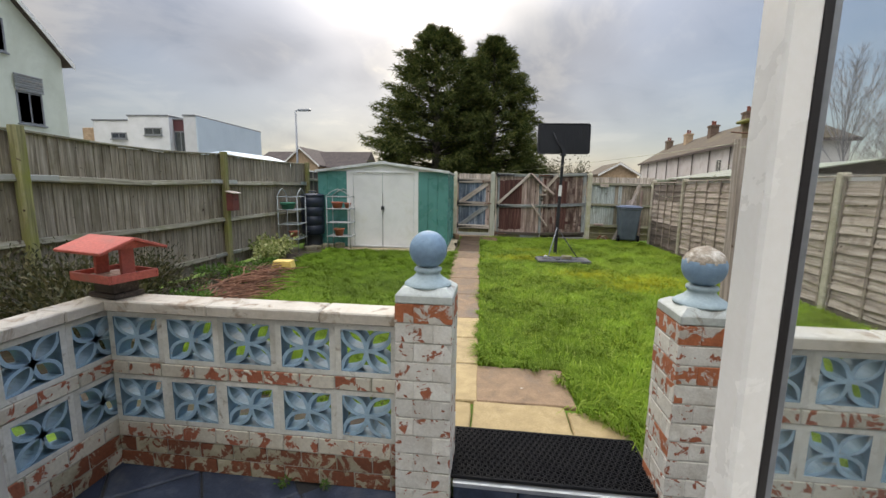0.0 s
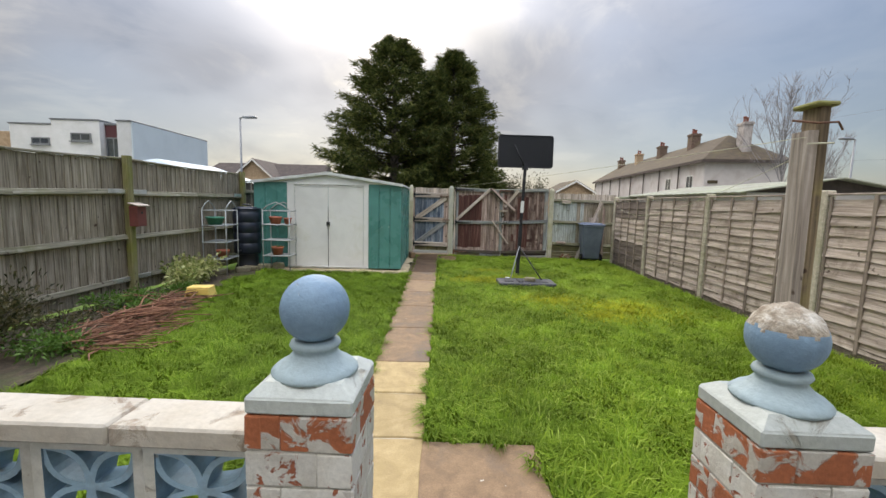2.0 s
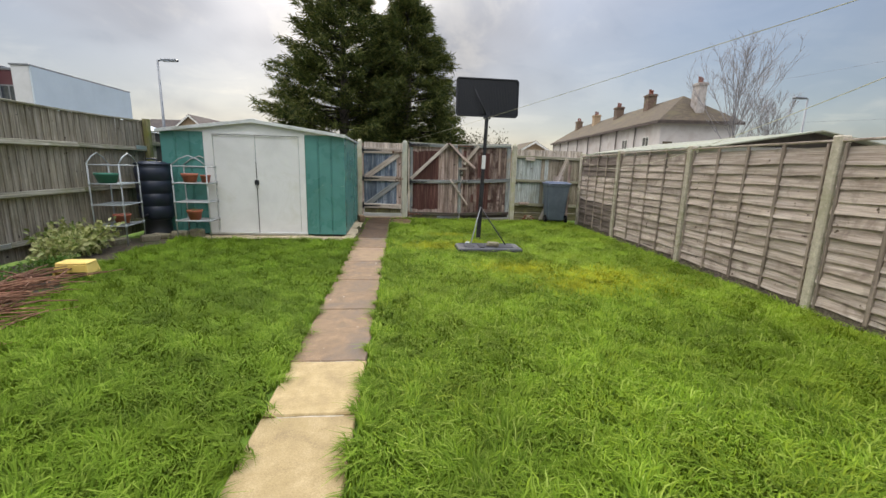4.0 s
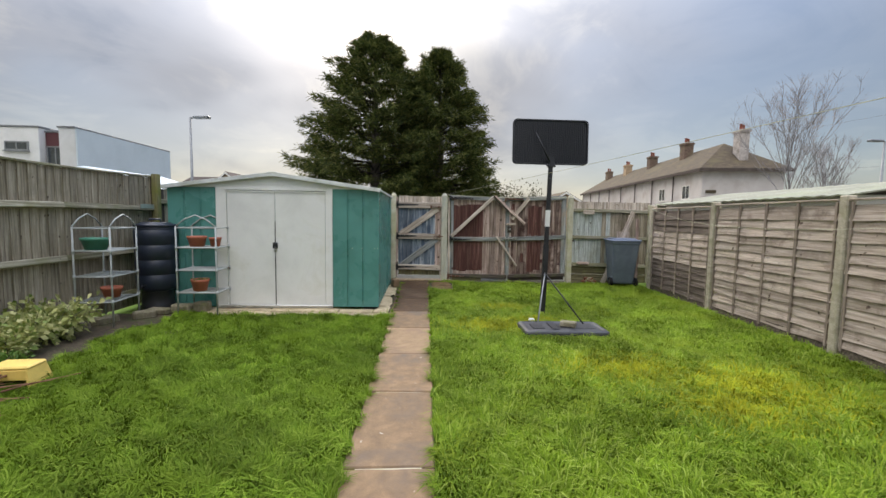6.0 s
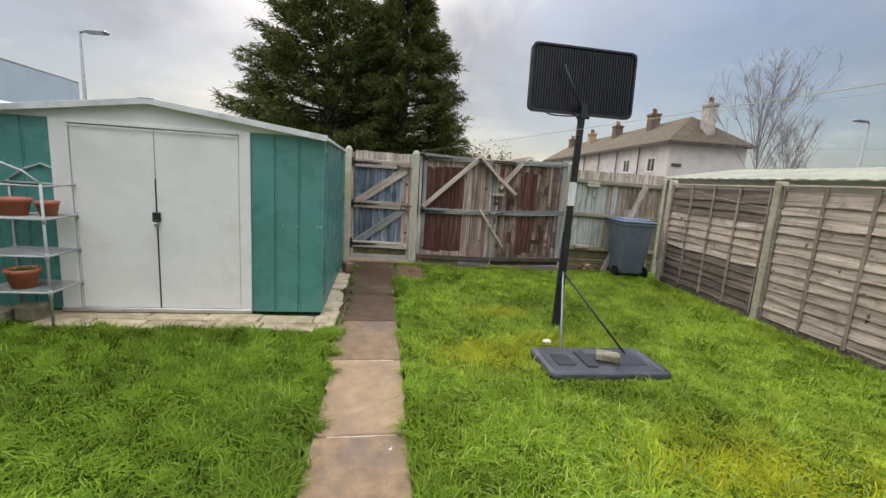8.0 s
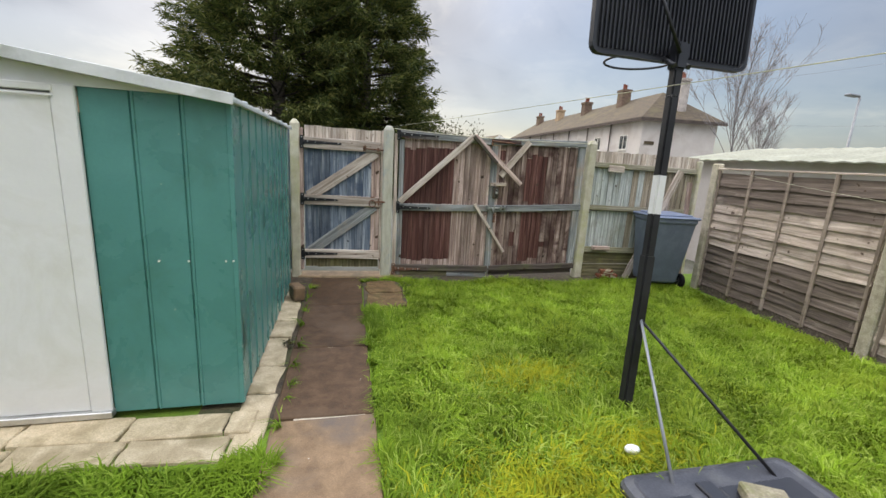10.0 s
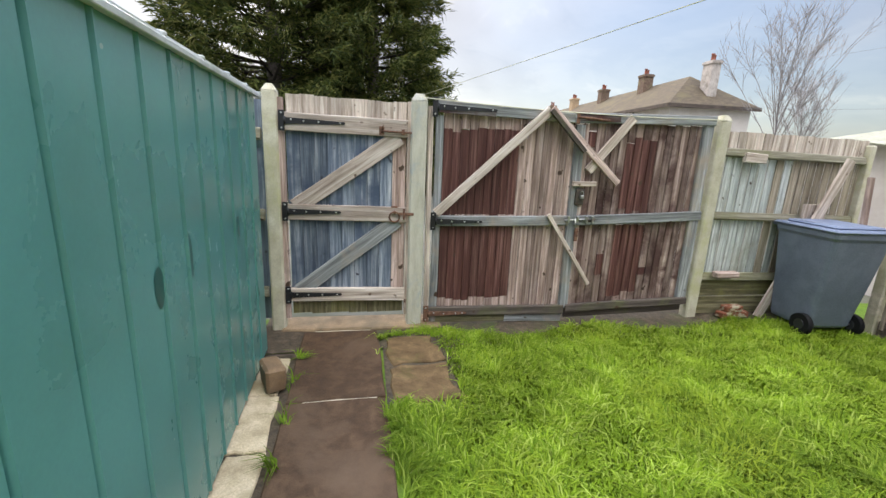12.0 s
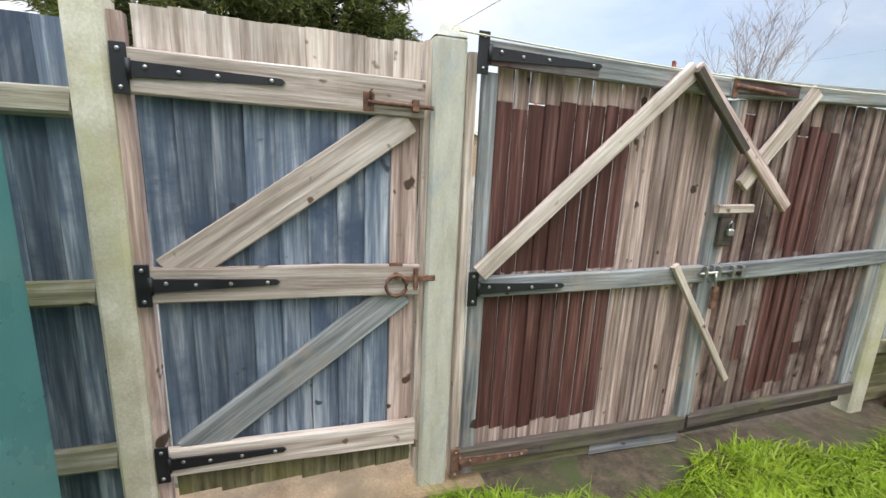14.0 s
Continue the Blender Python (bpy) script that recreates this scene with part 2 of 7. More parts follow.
WOOD_BROWN = timber("dark_brown_painted_wood", (0.042, 0.017, 0.014), (0.092, 0.038, 0.031), (0.205, 0.112, 0.094), stain=(0.17, 0.10, 0.082), stain_at=(0.66, 0.82), vary=0.24, rough=0.75)
WOOD_WHITEWASH = timber("whitewashed_wood", (0.17, 0.185, 0.17), (0.37, 0.40, 0.38), (0.58, 0.61, 0.58), stain=(0.24, 0.23, 0.18), stain_at=(0.5, 0.74))
WOOD_DARK = timber("damp_dark_wood", (0.035, 0.03, 0.025), (0.075, 0.06, 0.05), (0.14, 0.115, 0.095), stain=(0.11, 0.12, 0.05), stain_at=(0.52, 0.75))
WOOD_ALGAE = timber("algae_green_wood", (0.065, 0.055, 0.03), (0.155, 0.138, 0.075), (0.29, 0.265, 0.16), stain=(0.29, 0.28, 0.085), stain_at=(0.54, 0.74))
CONCRETE_POST = surface("mottled_concrete_post", (0.40, 0.365, 0.26), (0.50, 0.465, 0.35), (0.60, 0.565, 0.45), scale=7, stain=(0.47, 0.455, 0.24), stain_scale=3.0, stain_at=(0.50, 0.72), rough=0.9, bump=0.25, fine=120, speck=0.2)
CONCRETE_TAN = surface("tan_concrete_post", (0.31, 0.265, 0.195), (0.44, 0.385, 0.295), (0.55, 0.49, 0.385), scale=14, stain=(0.36, 0.33, 0.21), stain_scale=3.5, rough=0.9, bump=0.4, fine=120)
CONCRETE_BLUE = surface("blue_streaked_concrete_post", (0.42, 0.40, 0.31), (0.52, 0.50, 0.40), (0.61, 0.59, 0.49), scale=7, stretch=(3, 3, 0.6), stain=(0.36, 0.42, 0.44), stain_scale=4.0, stain_at=(0.55, 0.72), rough=0.9, bump=0.25, fine=120, speck=0.2)
CONCRETE = surface("damp_concrete", (0.125, 0.082, 0.043), (0.205, 0.142, 0.082), (0.30, 0.215, 0.13), scale=5, stain=(0.13, 0.10, 0.06), stain_scale=2.5, rough=0.85, bump=0.5, fine=90)
SLAB_YELLOW = surface("yellow_paving", (0.235, 0.165, 0.073), (0.335, 0.243, 0.112), (0.42, 0.315, 0.165), scale=6, stain=(0.33, 0.24, 0.10), stain_scale=3.0, stain_at=(0.52, 0.75), rough=0.75, bump=0.35, fine=140)
SLAB_BROWN = surface("brown_concrete_paving", (0.132, 0.081, 0.043), (0.195, 0.123, 0.066), (0.265, 0.175, 0.10), scale=9, stain=(0.14, 0.105, 0.08), stain_scale=1.6, rough=0.72, bump=0.5, fine=160,
                     spots=(0.50, 0.46, 0.38), spot_scale=17, spot_at=(0.73, 0.76))
SLAB_ORANGE = surface("orange_brown_paving", (0.185, 0.118, 0.064), (0.255, 0.168, 0.093), (0.33, 0.222, 0.13), scale=7, stain=(0.22, 0.14, 0.09), stain_scale=2.0, rough=0.75, bump=0.4, fine=150)
SLAB_EARTHY = surface("earthy_broken_paving", (0.065, 0.040, 0.018), (0.115, 0.074, 0.036), (0.18, 0.122, 0.062), scale=9, stain=(0.07, 0.075, 0.02), stain_scale=4.0, stain_at=(0.55, 0.75), rough=0.9, bump=0.6, fine=150, spec=0.2)
SLAB_WET = surface("damp_dark_paving", (0.046, 0.027, 0.015), (0.074, 0.044, 0.025), (0.118, 0.073, 0.043), scale=9, stain=(0.135, 0.088, 0.055), stain_scale=1.4, rough=0.75, bump=0.4, fine=160, spec=0.2,
                   spots=(0.36, 0.33, 0.28), spot_scale=15, spot_at=(0.735, 0.76))
SLAB_CREAM = surface("cream_paving", (0.27, 0.208, 0.122), (0.41, 0.33, 0.21), (0.53, 0.44, 0.30), scale=7, stain=(0.25, 0.20, 0.11), stain_scale=3.0, stain_at=(0.52, 0.74), rough=0.85, bump=0.4, fine=120)
TILE_NAVY = surface("navy_painted_paving", (0.016, 0.022, 0.036), (0.032, 0.043, 0.068), (0.085, 0.10, 0.125), scale=6, stain=(0.10, 0.11, 0.12), stain_scale=4, stain_at=(0.56, 0.76), rough=0.5, bump=0.35, fine=90)
MORTAR = surface("grey_mortar", (0.26, 0.24, 0.20), (0.38, 0.36, 0.31), (0.50, 0.48, 0.42), scale=12, stain=(0.20, 0.21, 0.12), stain_scale=4, rough=0.95, bump=0.5, fine=150)
MORTAR_DARK = surface("dark_joint", (0.015, 0.015, 0.014), (0.03, 0.03, 0.028), (0.06, 0.055, 0.05), scale=12, rough=0.95, bump=0.4, fine=150)
BRICK_PAINT = worn_paint("flaking_white_brick", (0.70, 0.675, 0.60), (0.36, 0.115, 0.055), wear_at=(0.585, 0.61), scale=14.0, grime=(0.38, 0.32, 0.23), vary=0.14)
BRICK_RED = worn_paint("mostly_bare_red_brick", (0.60, 0.57, 0.50), (0.43, 0.135, 0.055), wear_at=(0.45, 0.50), scale=12.0, grime=(0.32, 0.26, 0.18))
BRICK_LOW = worn_paint("mossy_flaking_brick", (0.46, 0.41, 0.29), (0.22, 0.070, 0.032), wear_at=(0.46, 0.50), scale=12.0, grime=(0.12, 0.10, 0.04), vary=0.2)
BRICK_GAP = worn_paint("cream_flaking_brick", (0.62, 0.575, 0.47), (0.36, 0.115, 0.06), wear_at=(0.53, 0.555), scale=12.0, grime=(0.38, 0.32, 0.22))
COPING = worn_paint("grubby_white_coping", (0.57, 0.52, 0.43), (0.38, 0.30, 0.22), wear_at=(0.55, 0.65), scale=7.0, grime=(0.40, 0.33, 0.23))
BLOCK_WHITE = worn_paint("white_block_paint", (0.68, 0.67, 0.60), (0.46, 0.42, 0.34), wear_at=(0.60, 0.66), scale=9.0, grime=(0.42, 0.39, 0.29))
BLOCK_BLUE = worn_paint("pale_blue_block_paint", (0.32, 0.48, 0.59), (0.40, 0.42, 0.39), wear_at=(0.62, 0.69), scale=12.0, grime=(0.26, 0.32, 0.33))
BLOCK_SHADED = worn_paint("deep_blue_recess_paint", (0.165, 0.285, 0.375), (0.22, 0.27, 0.28), wear_at=(0.62, 0.69), scale=12.0, grime=(0.09, 0.11, 0.10))
CAP_BLUE = worn_paint("pale_blue_stone_paint", (0.36, 0.46, 0.48), (0.40, 0.42, 0.38), wear_at=(0.66, 0.72), scale=8.0, grime=(0.34, 0.42, 0.42))
CAP_GREY = worn_paint("greyish_stone_cap_paint", (0.52, 0.55, 0.50), (0.36, 0.34, 0.28), wear_at=(0.60, 0.68), scale=8.0, grime=(0.37, 0.39, 0.34))
BALL_BLUE = worn_paint("blue_ball_paint", (0.20, 0.31, 0.41), (0.36, 0.36, 0.33), wear_at=(0.66, 0.72), scale=10.0, grime=(0.20, 0.31, 0.40))
BALL_CRUST = surface("flaking_crust", (0.16, 0.12, 0.08), (0.36, 0.31, 0.24), (0.66, 0.62, 0.54), scale=22, stain=(0.20, 0.14, 0.09), stain_scale=20, rough=0.95, bump=0.9, fine=90)
RUBBER = plain("black_rubber", (0.007, 0.007, 0.008), rough=0.75, grain=0.2, spec=0.2)
ALLOY = plain("dull_alloy", (0.58, 0.58, 0.56), rough=0.4, metal=0.8, grain=0.15)
GREEN_METAL = surface("green_coated_steel", (0.068, 0.220, 0.193), (0.081, 0.260, 0.230), (0.098, 0.300, 0.268), scale=2.0, stain=(0.055, 0.165, 0.128), stain_scale=1.3, stain_at=(0.56, 0.82), rough=0.30, bump=0.04, fine=70, vary=0.03,
                      spots=(0.30, 0.42, 0.36), spot_scale=16, spot_at=(0.775, 0.79), spec=0.5, speck=0.05)
WHITE_METAL = surface("white_coated_steel", (0.66, 0.66, 0.63), (0.76, 0.76, 0.73), (0.82, 0.82, 0.79), scale=1.5, stain=(0.62, 0.61, 0.52), stain_scale=1.5, stain_at=(0.55, 0.85), rough=0.45, bump=0.03, fine=60, vary=0.02, speck=0.05)
ROOF_METAL = surface("pale_grey_roof_steel", (0.48, 0.50, 0.49), (0.62, 0.64, 0.62), (0.72, 0.73, 0.71), scale=3, stain=(0.36, 0.38, 0.32), stain_scale=2, rough=0.5, bump=0.05, fine=60, vary=0.03, speck=0.08)
BLACK_METAL = plain("black_iron", (0.022, 0.022, 0.024), rough=0.55, metal=0.3, grain=0.3)
RUST = surface("rusty_iron", (0.06, 0.03, 0.02), (0.14, 0.07, 0.045), (0.25, 0.14, 0.09), scale=30, rough=0.9, bump=0.6, fine=200, local=True)
STEEL = plain("grey_steel", (0.42, 0.42, 0.40), rough=0.35, metal=0.9, grain=0.2)
BLACK_PLASTIC = plain("black_plastic", (0.020, 0.021, 0.025), rough=0.42, grain=0.15)
BASE_PLASTIC = surface("dusty_black_plastic", (0.030, 0.031, 0.036), (0.05, 0.051, 0.058), (0.085, 0.086, 0.094), scale=4, stain=(0.12, 0.12, 0.11), stain_scale=4, stain_at=(0.55, 0.85), rough=0.42, bump=0.1, fine=90)
BUTT_PLASTIC = plain("navy_black_plastic", (0.014, 0.020, 0.034), rough=0.38, grain=0.15)
BIN_PLASTIC = surface("slate_blue_plastic", (0.078, 0.096, 0.126), (0.098, 0.120, 0.155), (0.125, 0.15, 0.19), scale=3, stain=(0.15, 0.18, 0.22), stain_scale=3, rough=0.5, bump=0.06, fine=120)
LID_PLASTIC = plain("blue_lid_plastic", (0.15, 0.185, 0.265), rough=0.45)
TERRACOTTA = plain("terracotta_plastic", (0.43, 0.13, 0.075), rough=0.6, grain=0.15)
POT_GREEN = plain("green_plastic", (0.05, 0.22, 0.15), rough=0.5, grain=0.15)
YELLOW_PLASTIC = plain("yellow_plastic", (0.80, 0.56, 0.15), rough=0.5, grain=0.1)
SHELF_PAINT = plain("pale_shelf_steel", (0.36, 0.38, 0.37), rough=0.5, grain=0.15)
RED_PAINT = surface("faded_red_paint", (0.30, 0.062, 0.045), (0.40, 0.09, 0.065), (0.47, 0.13, 0.095), scale=3.0, stain=(0.34, 0.12, 0.09), stain_scale=4, rough=0.6, bump=0.2, fine=80)
UPVC = plain("white_upvc", (0.83, 0.80, 0.73), rough=0.28, grain=0.02)
GASKET_AND_GAP = plain("black_gasket", (0.012, 0.010, 0.010), rough=0.5)
GLASS = glassy("clear_glass")
PANE_DARK = plain("dark_window_glass", (0.035, 0.045, 0.055), rough=0.08, spec=0.7, grain=0.3)
STONE = surface("lichen_stone", (0.11, 0.095, 0.06), (0.19, 0.165, 0.11), (0.29, 0.26, 0.19), scale=10, stain=(0.15, 0.155, 0.06), stain_scale=6, rough=0.95, bump=0.7, fine=80, local=True)
ROPE = plain("old_washing_line", (0.52, 0.50, 0.36), rough=0.7, grain=0.2)
TURF = surface("turf_soil", (0.060, 0.108, 0.010), (0.095, 0.165, 0.015), (0.13, 0.215, 0.022), scale=5, stain=(0.075, 0.095, 0.020), stain_scale=2.2, stain_at=(0.60, 0.8), rough=0.95, bump=0.7, fine=70)
EARTH = surface("dull_worn_ground", (0.07, 0.065, 0.05), (0.12, 0.115, 0.09), (0.17, 0.16, 0.13), scale=0.8, stain=(0.09, 0.11, 0.05), stain_scale=0.2, rough=0.95, bump=0.3, fine=8)
SOIL = surface("damp_soil", (0.035, 0.026, 0.016), (0.07, 0.052, 0.033), (0.12, 0.09, 0.06), scale=14, stain=(0.055, 0.075, 0.02), stain_scale=2.5, rough=0.95, bump=1.0, fine=60)
GRASS = leafage("grass_blades", [(0.086, 0.155, 0.011), (0.118, 0.203, 0.015), (0.155, 0.246, 0.022), (0.225, 0.312, 0.045)], rough=0.7, patch=(0.175, 0.27, 0.02), patch_scale=1.0, patch_at=(0.50, 0.75), turf=True)
GRASS_SUNLIT = leafage("pale_grass_blades", [(0.125, 0.212, 0.012), (0.172, 0.272, 0.018), (0.23, 0.335, 0.03), (0.34, 0.42, 0.09)], rough=0.7, patch=(0.25, 0.32, 0.028), patch_scale=1.3, patch_at=(0.50, 0.72), turf=True)
MOSS = leafage("yellow_moss", [(0.30, 0.31, 0.016), (0.39, 0.385, 0.026), (0.24, 0.29, 0.020)], rough=0.8, turf=True)
CONIFER = leafage("conifer_sprays", [(0.022, 0.036, 0.009), (0.050, 0.072, 0.015), (0.098, 0.122, 0.024), (0.20, 0.195, 0.058)], rough=0.8, patch=(0.12, 0.105, 0.045), patch_scale=0.8, patch_at=(0.62, 0.8))
VARIEGATED = leafage("variegated_leaves", [(0.12, 0.19, 0.03), (0.38, 0.40, 0.13), (0.62, 0.60, 0.30), (0.20, 0.26, 0.06)])
SHRUB = leafage("dull_shrub_leaves", [(0.026, 0.030, 0.011), (0.055, 0.058, 0.020), (0.090, 0.085, 0.035), (0.15, 0.125, 0.06)])
WEEDS = leafage("green_weeds", [(0.06, 0.14, 0.02), (0.10, 0.20, 0.03), (0.14, 0.24, 0.05)])
FAR_BUSH = leafage("far_bush_leaves", [(0.05, 0.055, 0.03), (0.09, 0.09, 0.05), (0.13, 0.115, 0.075)])
TWIGS = surface("reddish_dead_sticks", (0.10, 0.043, 0.025), (0.20, 0.094, 0.055), (0.33, 0.185, 0.115), scale=20, rough=0.85, bump=0.3, fine=100, island=True, vary=0.3)
BARK = surface("grey_bark", (0.07, 0.058, 0.048), (0.125, 0.105, 0.088), (0.19, 0.16, 0.14), scale=12, rough=0.9, bump=0.5, fine=60)
LIMB = plain("dark_conifer_bark", (0.035, 0.027, 0.02), rough=0.9, grain=0.3)
BARE_TWIG = plain("bare_grey_twigs", (0.27, 0.25, 0.25), rough=0.9, grain=0.25)
RENDER_PINK = surface("pale_house_render", (0.60, 0.54, 0.50), (0.69, 0.63, 0.59), (0.76, 0.71, 0.67), scale=0.8, stain=(0.55, 0.47, 0.42), stain_scale=0.5, stain_at=(0.52, 0.72), rough=0.9, bump=0.05, fine=20, speck=0.1)
RENDER_GRIMY = surface("grimy_chimney_render", (0.30, 0.26, 0.235), (0.42, 0.375, 0.345), (0.52, 0.475, 0.44), scale=2.5, stain=(0.24, 0.21, 0.18), stain_scale=1.5, rough=0.9, bump=0.1, fine=20)
RENDER_WHITE = surface("white_house_render", (0.66, 0.66, 0.64), (0.74, 0.74, 0.73), (0.80, 0.80, 0.80), scale=0.8, stain=(0.60, 0.61, 0.60), stain_scale=0.3, rough=0.85, bump=0.02, fine=20, speck=0.06)
RENDER_CREAM = surface("cream_house_render", (0.56, 0.59, 0.47), (0.64, 0.67, 0.55), (0.70, 0.73, 0.61), scale=0.8, stain=(0.55, 0.57, 0.46), stain_scale=0.4, rough=0.9, bump=0.02, fine=20, speck=0.06)
CLADDING_BLUE = surface("pale_blue_wall_cladding", (0.54, 0.62, 0.66), (0.60, 0.68, 0.72), (0.64, 0.72, 0.76), scale=0.6, rough=0.6, bump=0.01, fine=10, speck=0.04)
ROOF_TILE = surface("brown_roof_tiles", (0.046, 0.033, 0.021), (0.078, 0.058, 0.037), (0.12, 0.093, 0.058), scale=2.0, stretch=(1, 1, 4), stain=(0.125, 0.10, 0.05), stain_scale=0.5, rough=0.9, bump=0.4, fine=12)
ROOF_DARK = surface("dark_brown_roof_tiles", (0.055, 0.042, 0.036), (0.085, 0.066, 0.056), (0.12, 0.095, 0.08), scale=2.0, rough=0.9, bump=0.3, fine=12)
ROOF_SHEET = surface("pale_green_sheet_roof", (0.22, 0.218, 0.165), (0.30, 0.297, 0.228), (0.38, 0.375, 0.295), scale=1.5, stain=(0.34, 0.37, 0.24), stain_scale=0.8, rough=0.85, bump=0.2, fine=25)
CHIMNEY_BRICK = surface("sooty_chimney_brick", (0.09, 0.06, 0.045), (0.16, 0.105, 0.08), (0.25, 0.18, 0.13), scale=6, stain=(0.23, 0.20, 0.11), stain_scale=2, rough=0.95, bump=0.3, fine=20)
POT_CLAY = plain("red_clay_pot", (0.26, 0.085, 0.055), rough=0.8, grain=0.2)
BRICK_TAN = surface("tan_brick_wall", (0.28, 0.19, 0.11), (0.38, 0.27, 0.17), (0.46, 0.34, 0.23), scale=4, rough=0.9, bump=0.1, fine=20)
LAMP_GREY = plain("galvanised_lamp_steel", (0.24, 0.25, 0.26), rough=0.5, metal=0.4, grain=0.15)
ROOM_WALL = plain("plain_room_paint", (0.30, 0.29, 0.27), rough=0.8)


# ---- shapes ----
def mesh_object(name, bm, materials, parent=None, at=None, label="", smooth=False):
    data = bpy.data.meshes.new(name)
    bmesh.ops.recalc_face_normals(bm, faces=bm.faces)
    if smooth:
        for face in bm.faces:
            face.smooth = True
    bm.to_mesh(data)
    bm.free()
    for m in materials if isinstance(materials, (list, tuple)) else [materials]:
        data.materials.append(m)
    ob = new(name, data)
    if parent:
        ob.parent = parent
    if at is not None:
        ob.matrix_basis = at
    if label:
        ob["label"] = label
    return ob


def part(name, bm, material, parent, label="", at=None, smooth=False):
    return mesh_object(name, bm, material, parent, at, label, smooth)


def piece(name, data, parent, at, label=""):
    ob = new(name, data)
    ob.parent = parent
    ob.matrix_basis = at
    if label:
        ob["label"] = label
    return ob


def thing(name, x, y, z, label, category, group="", kind="", turn=0):
    ob = new(name)
    ob.empty_display_size = 0.1
    ob.matrix_basis = pose(x, y, z, 0, 0, turn)
    return tagged(ob, label, category, group, kind)


def quad(bm, corners, slot=0):
    face = bm.faces.new([bm.verts.new(c) for c in corners])
    face.material_index = slot
    return face


def box(bm, lo, hi, slot=0, bevel=0.0, m=None):
    """A block between two corners; bevel rounds its edges."""
    tmp = bmesh.new() if bevel else bm
    xs, ys, zs = zip(lo, hi)
    vs = [tmp.verts.new((x, y, z)) for x in xs for y in ys for z in zs]
    faces = [tmp.faces.new([vs[i] for i in f]) for f in ((0, 1, 3, 2), (4, 6, 7, 5), (0, 4, 5, 1), (2, 3, 7, 6), (0, 2, 6, 4), (1, 5, 7, 3))]
    for f in faces:
        f.material_index = slot
    if bevel:
        bmesh.ops.bevel(tmp, geom=tmp.edges[:], offset=bevel, segments=1, affect="EDGES")
        merge(bm, tmp, m, slot)
    elif m:
        for v in vs:
            v.co = m @ v.co


def merge(bm, other, m=None, slot=None):
    made = {}
    for v in other.verts:
        made[v] = bm.verts.new(m @ v.co if m else v.co)
    for f in other.faces:
        face = bm.faces.new([made[v] for v in f.verts])
        face.material_index = f.material_index if slot is None else slot
        face.smooth = f.smooth
    other.free()


def tube(bm, points, radii, sides=8, slot=0, cap=True):
    """A round bar through points; one radius or one for each."""
    points = [Vector(p) for p in points]
    if not isinstance(radii, (list, tuple)):
        radii = [radii] * len(points)
    rings = []
    for i, (p, r) in enumerate(zip(points, radii)):
        way = (points[min(i + 1, len(points) - 1)] - points[max(i - 1, 0)]).normalized()
        side = way.cross(Vector((0, 0, 1)) if abs(way.z) < 0.95 else Vector((1, 0, 0))).normalized()
        up = side.cross(way)
        rings.append([bm.verts.new(p + (side * math.cos(a) + up * math.sin(a)) * r) for a in (k * math.tau / sides for k in range(sides))])
    for a, b in zip(rings, rings[1:]):
        for k in range(sides):
            f = bm.faces.new((a[k], a[(k + 1) % sides], b[(k + 1) % sides], b[k]))
            f.material_index = slot
            f.smooth = sides > 5
    if cap and radii[0] > 0.001:
        bm.faces.new(rings[0][::-1]).material_index = slot
    if cap and radii[-1] > 0.001:
        bm.faces.new(rings[-1]).material_index = slot


def lathe(bm, profile, sides=24, centre=(0, 0, 0), slot=0, wave=None):
    """A turned body: profile of (radius, height)."""
    rings = []
    for r, z in profile:
        rings.append([bm.verts.new((centre[0] + r * math.cos(a), centre[1] + r * math.sin(a), centre[2] + z)) for a in (k * math.tau / sides for k in range(sides))])
    for a, b in zip(rings, rings[1:]):
        for k in range(sides):
            f = bm.faces.new((a[k], a[(k + 1) % sides], b[(k + 1) % sides], b[k]))
            f.material_index = slot
            f.smooth = True
    bm.faces.new(rings[0][::-1]).material_index = slot
    bm.faces.new(rings[-1]).material_index = slot


board_cache = {}


def board_mesh(name, length, width, thick, material, warp=0.0, seed=0, taper=0.0):
    """A sawn board: local x along it, y across, z through it; slightly eased edges. taper thins one edge."""
    key = (name, round(length, 3), round(width, 3), round(thick, 3), material.name, warp, seed, taper)
    if key in board_cache:
        return board_cache[key]
    rnd = random.Random(repr(key))
    e = min(thick, width) * 0.16
    h, w = thick / 2, width / 2
    hr = h * (1 - taper)
    ring = [(-w + e, -h), (w - e, -hr), (w, -hr + e * (1 - taper)), (w, hr - e * (1 - taper)), (w - e, hr), (-w + e, h), (-w, h - e), (-w, -h + e)]
    steps = 3 if warp else 1
    verts, faces = [], []
    for i in range(steps + 1):
        k = i / steps
        dy, dz = (rnd.uniform(-warp, warp), rnd.uniform(-warp, warp)) if warp else (0, 0)
        nick = rnd.uniform(-0.004, 0.004)
        verts += [(-length / 2 + k * length + (nick if i in (0, steps) else 0), y + dy, z + dz) for y, z in ring]
    for i in range(steps):
        for j in range(8):
            a, b = i * 8 + j, i * 8 + (j + 1) % 8
            faces.append((a, b, b + 8, a + 8))
    faces += [tuple(range(7, -1, -1)), tuple(range(steps * 8, steps * 8 + 8))]
    data = bpy.data.meshes.new(name)
    data.from_pydata(verts, [], faces)
    data.materials.append(material)
    board_cache[key] = data
    return data


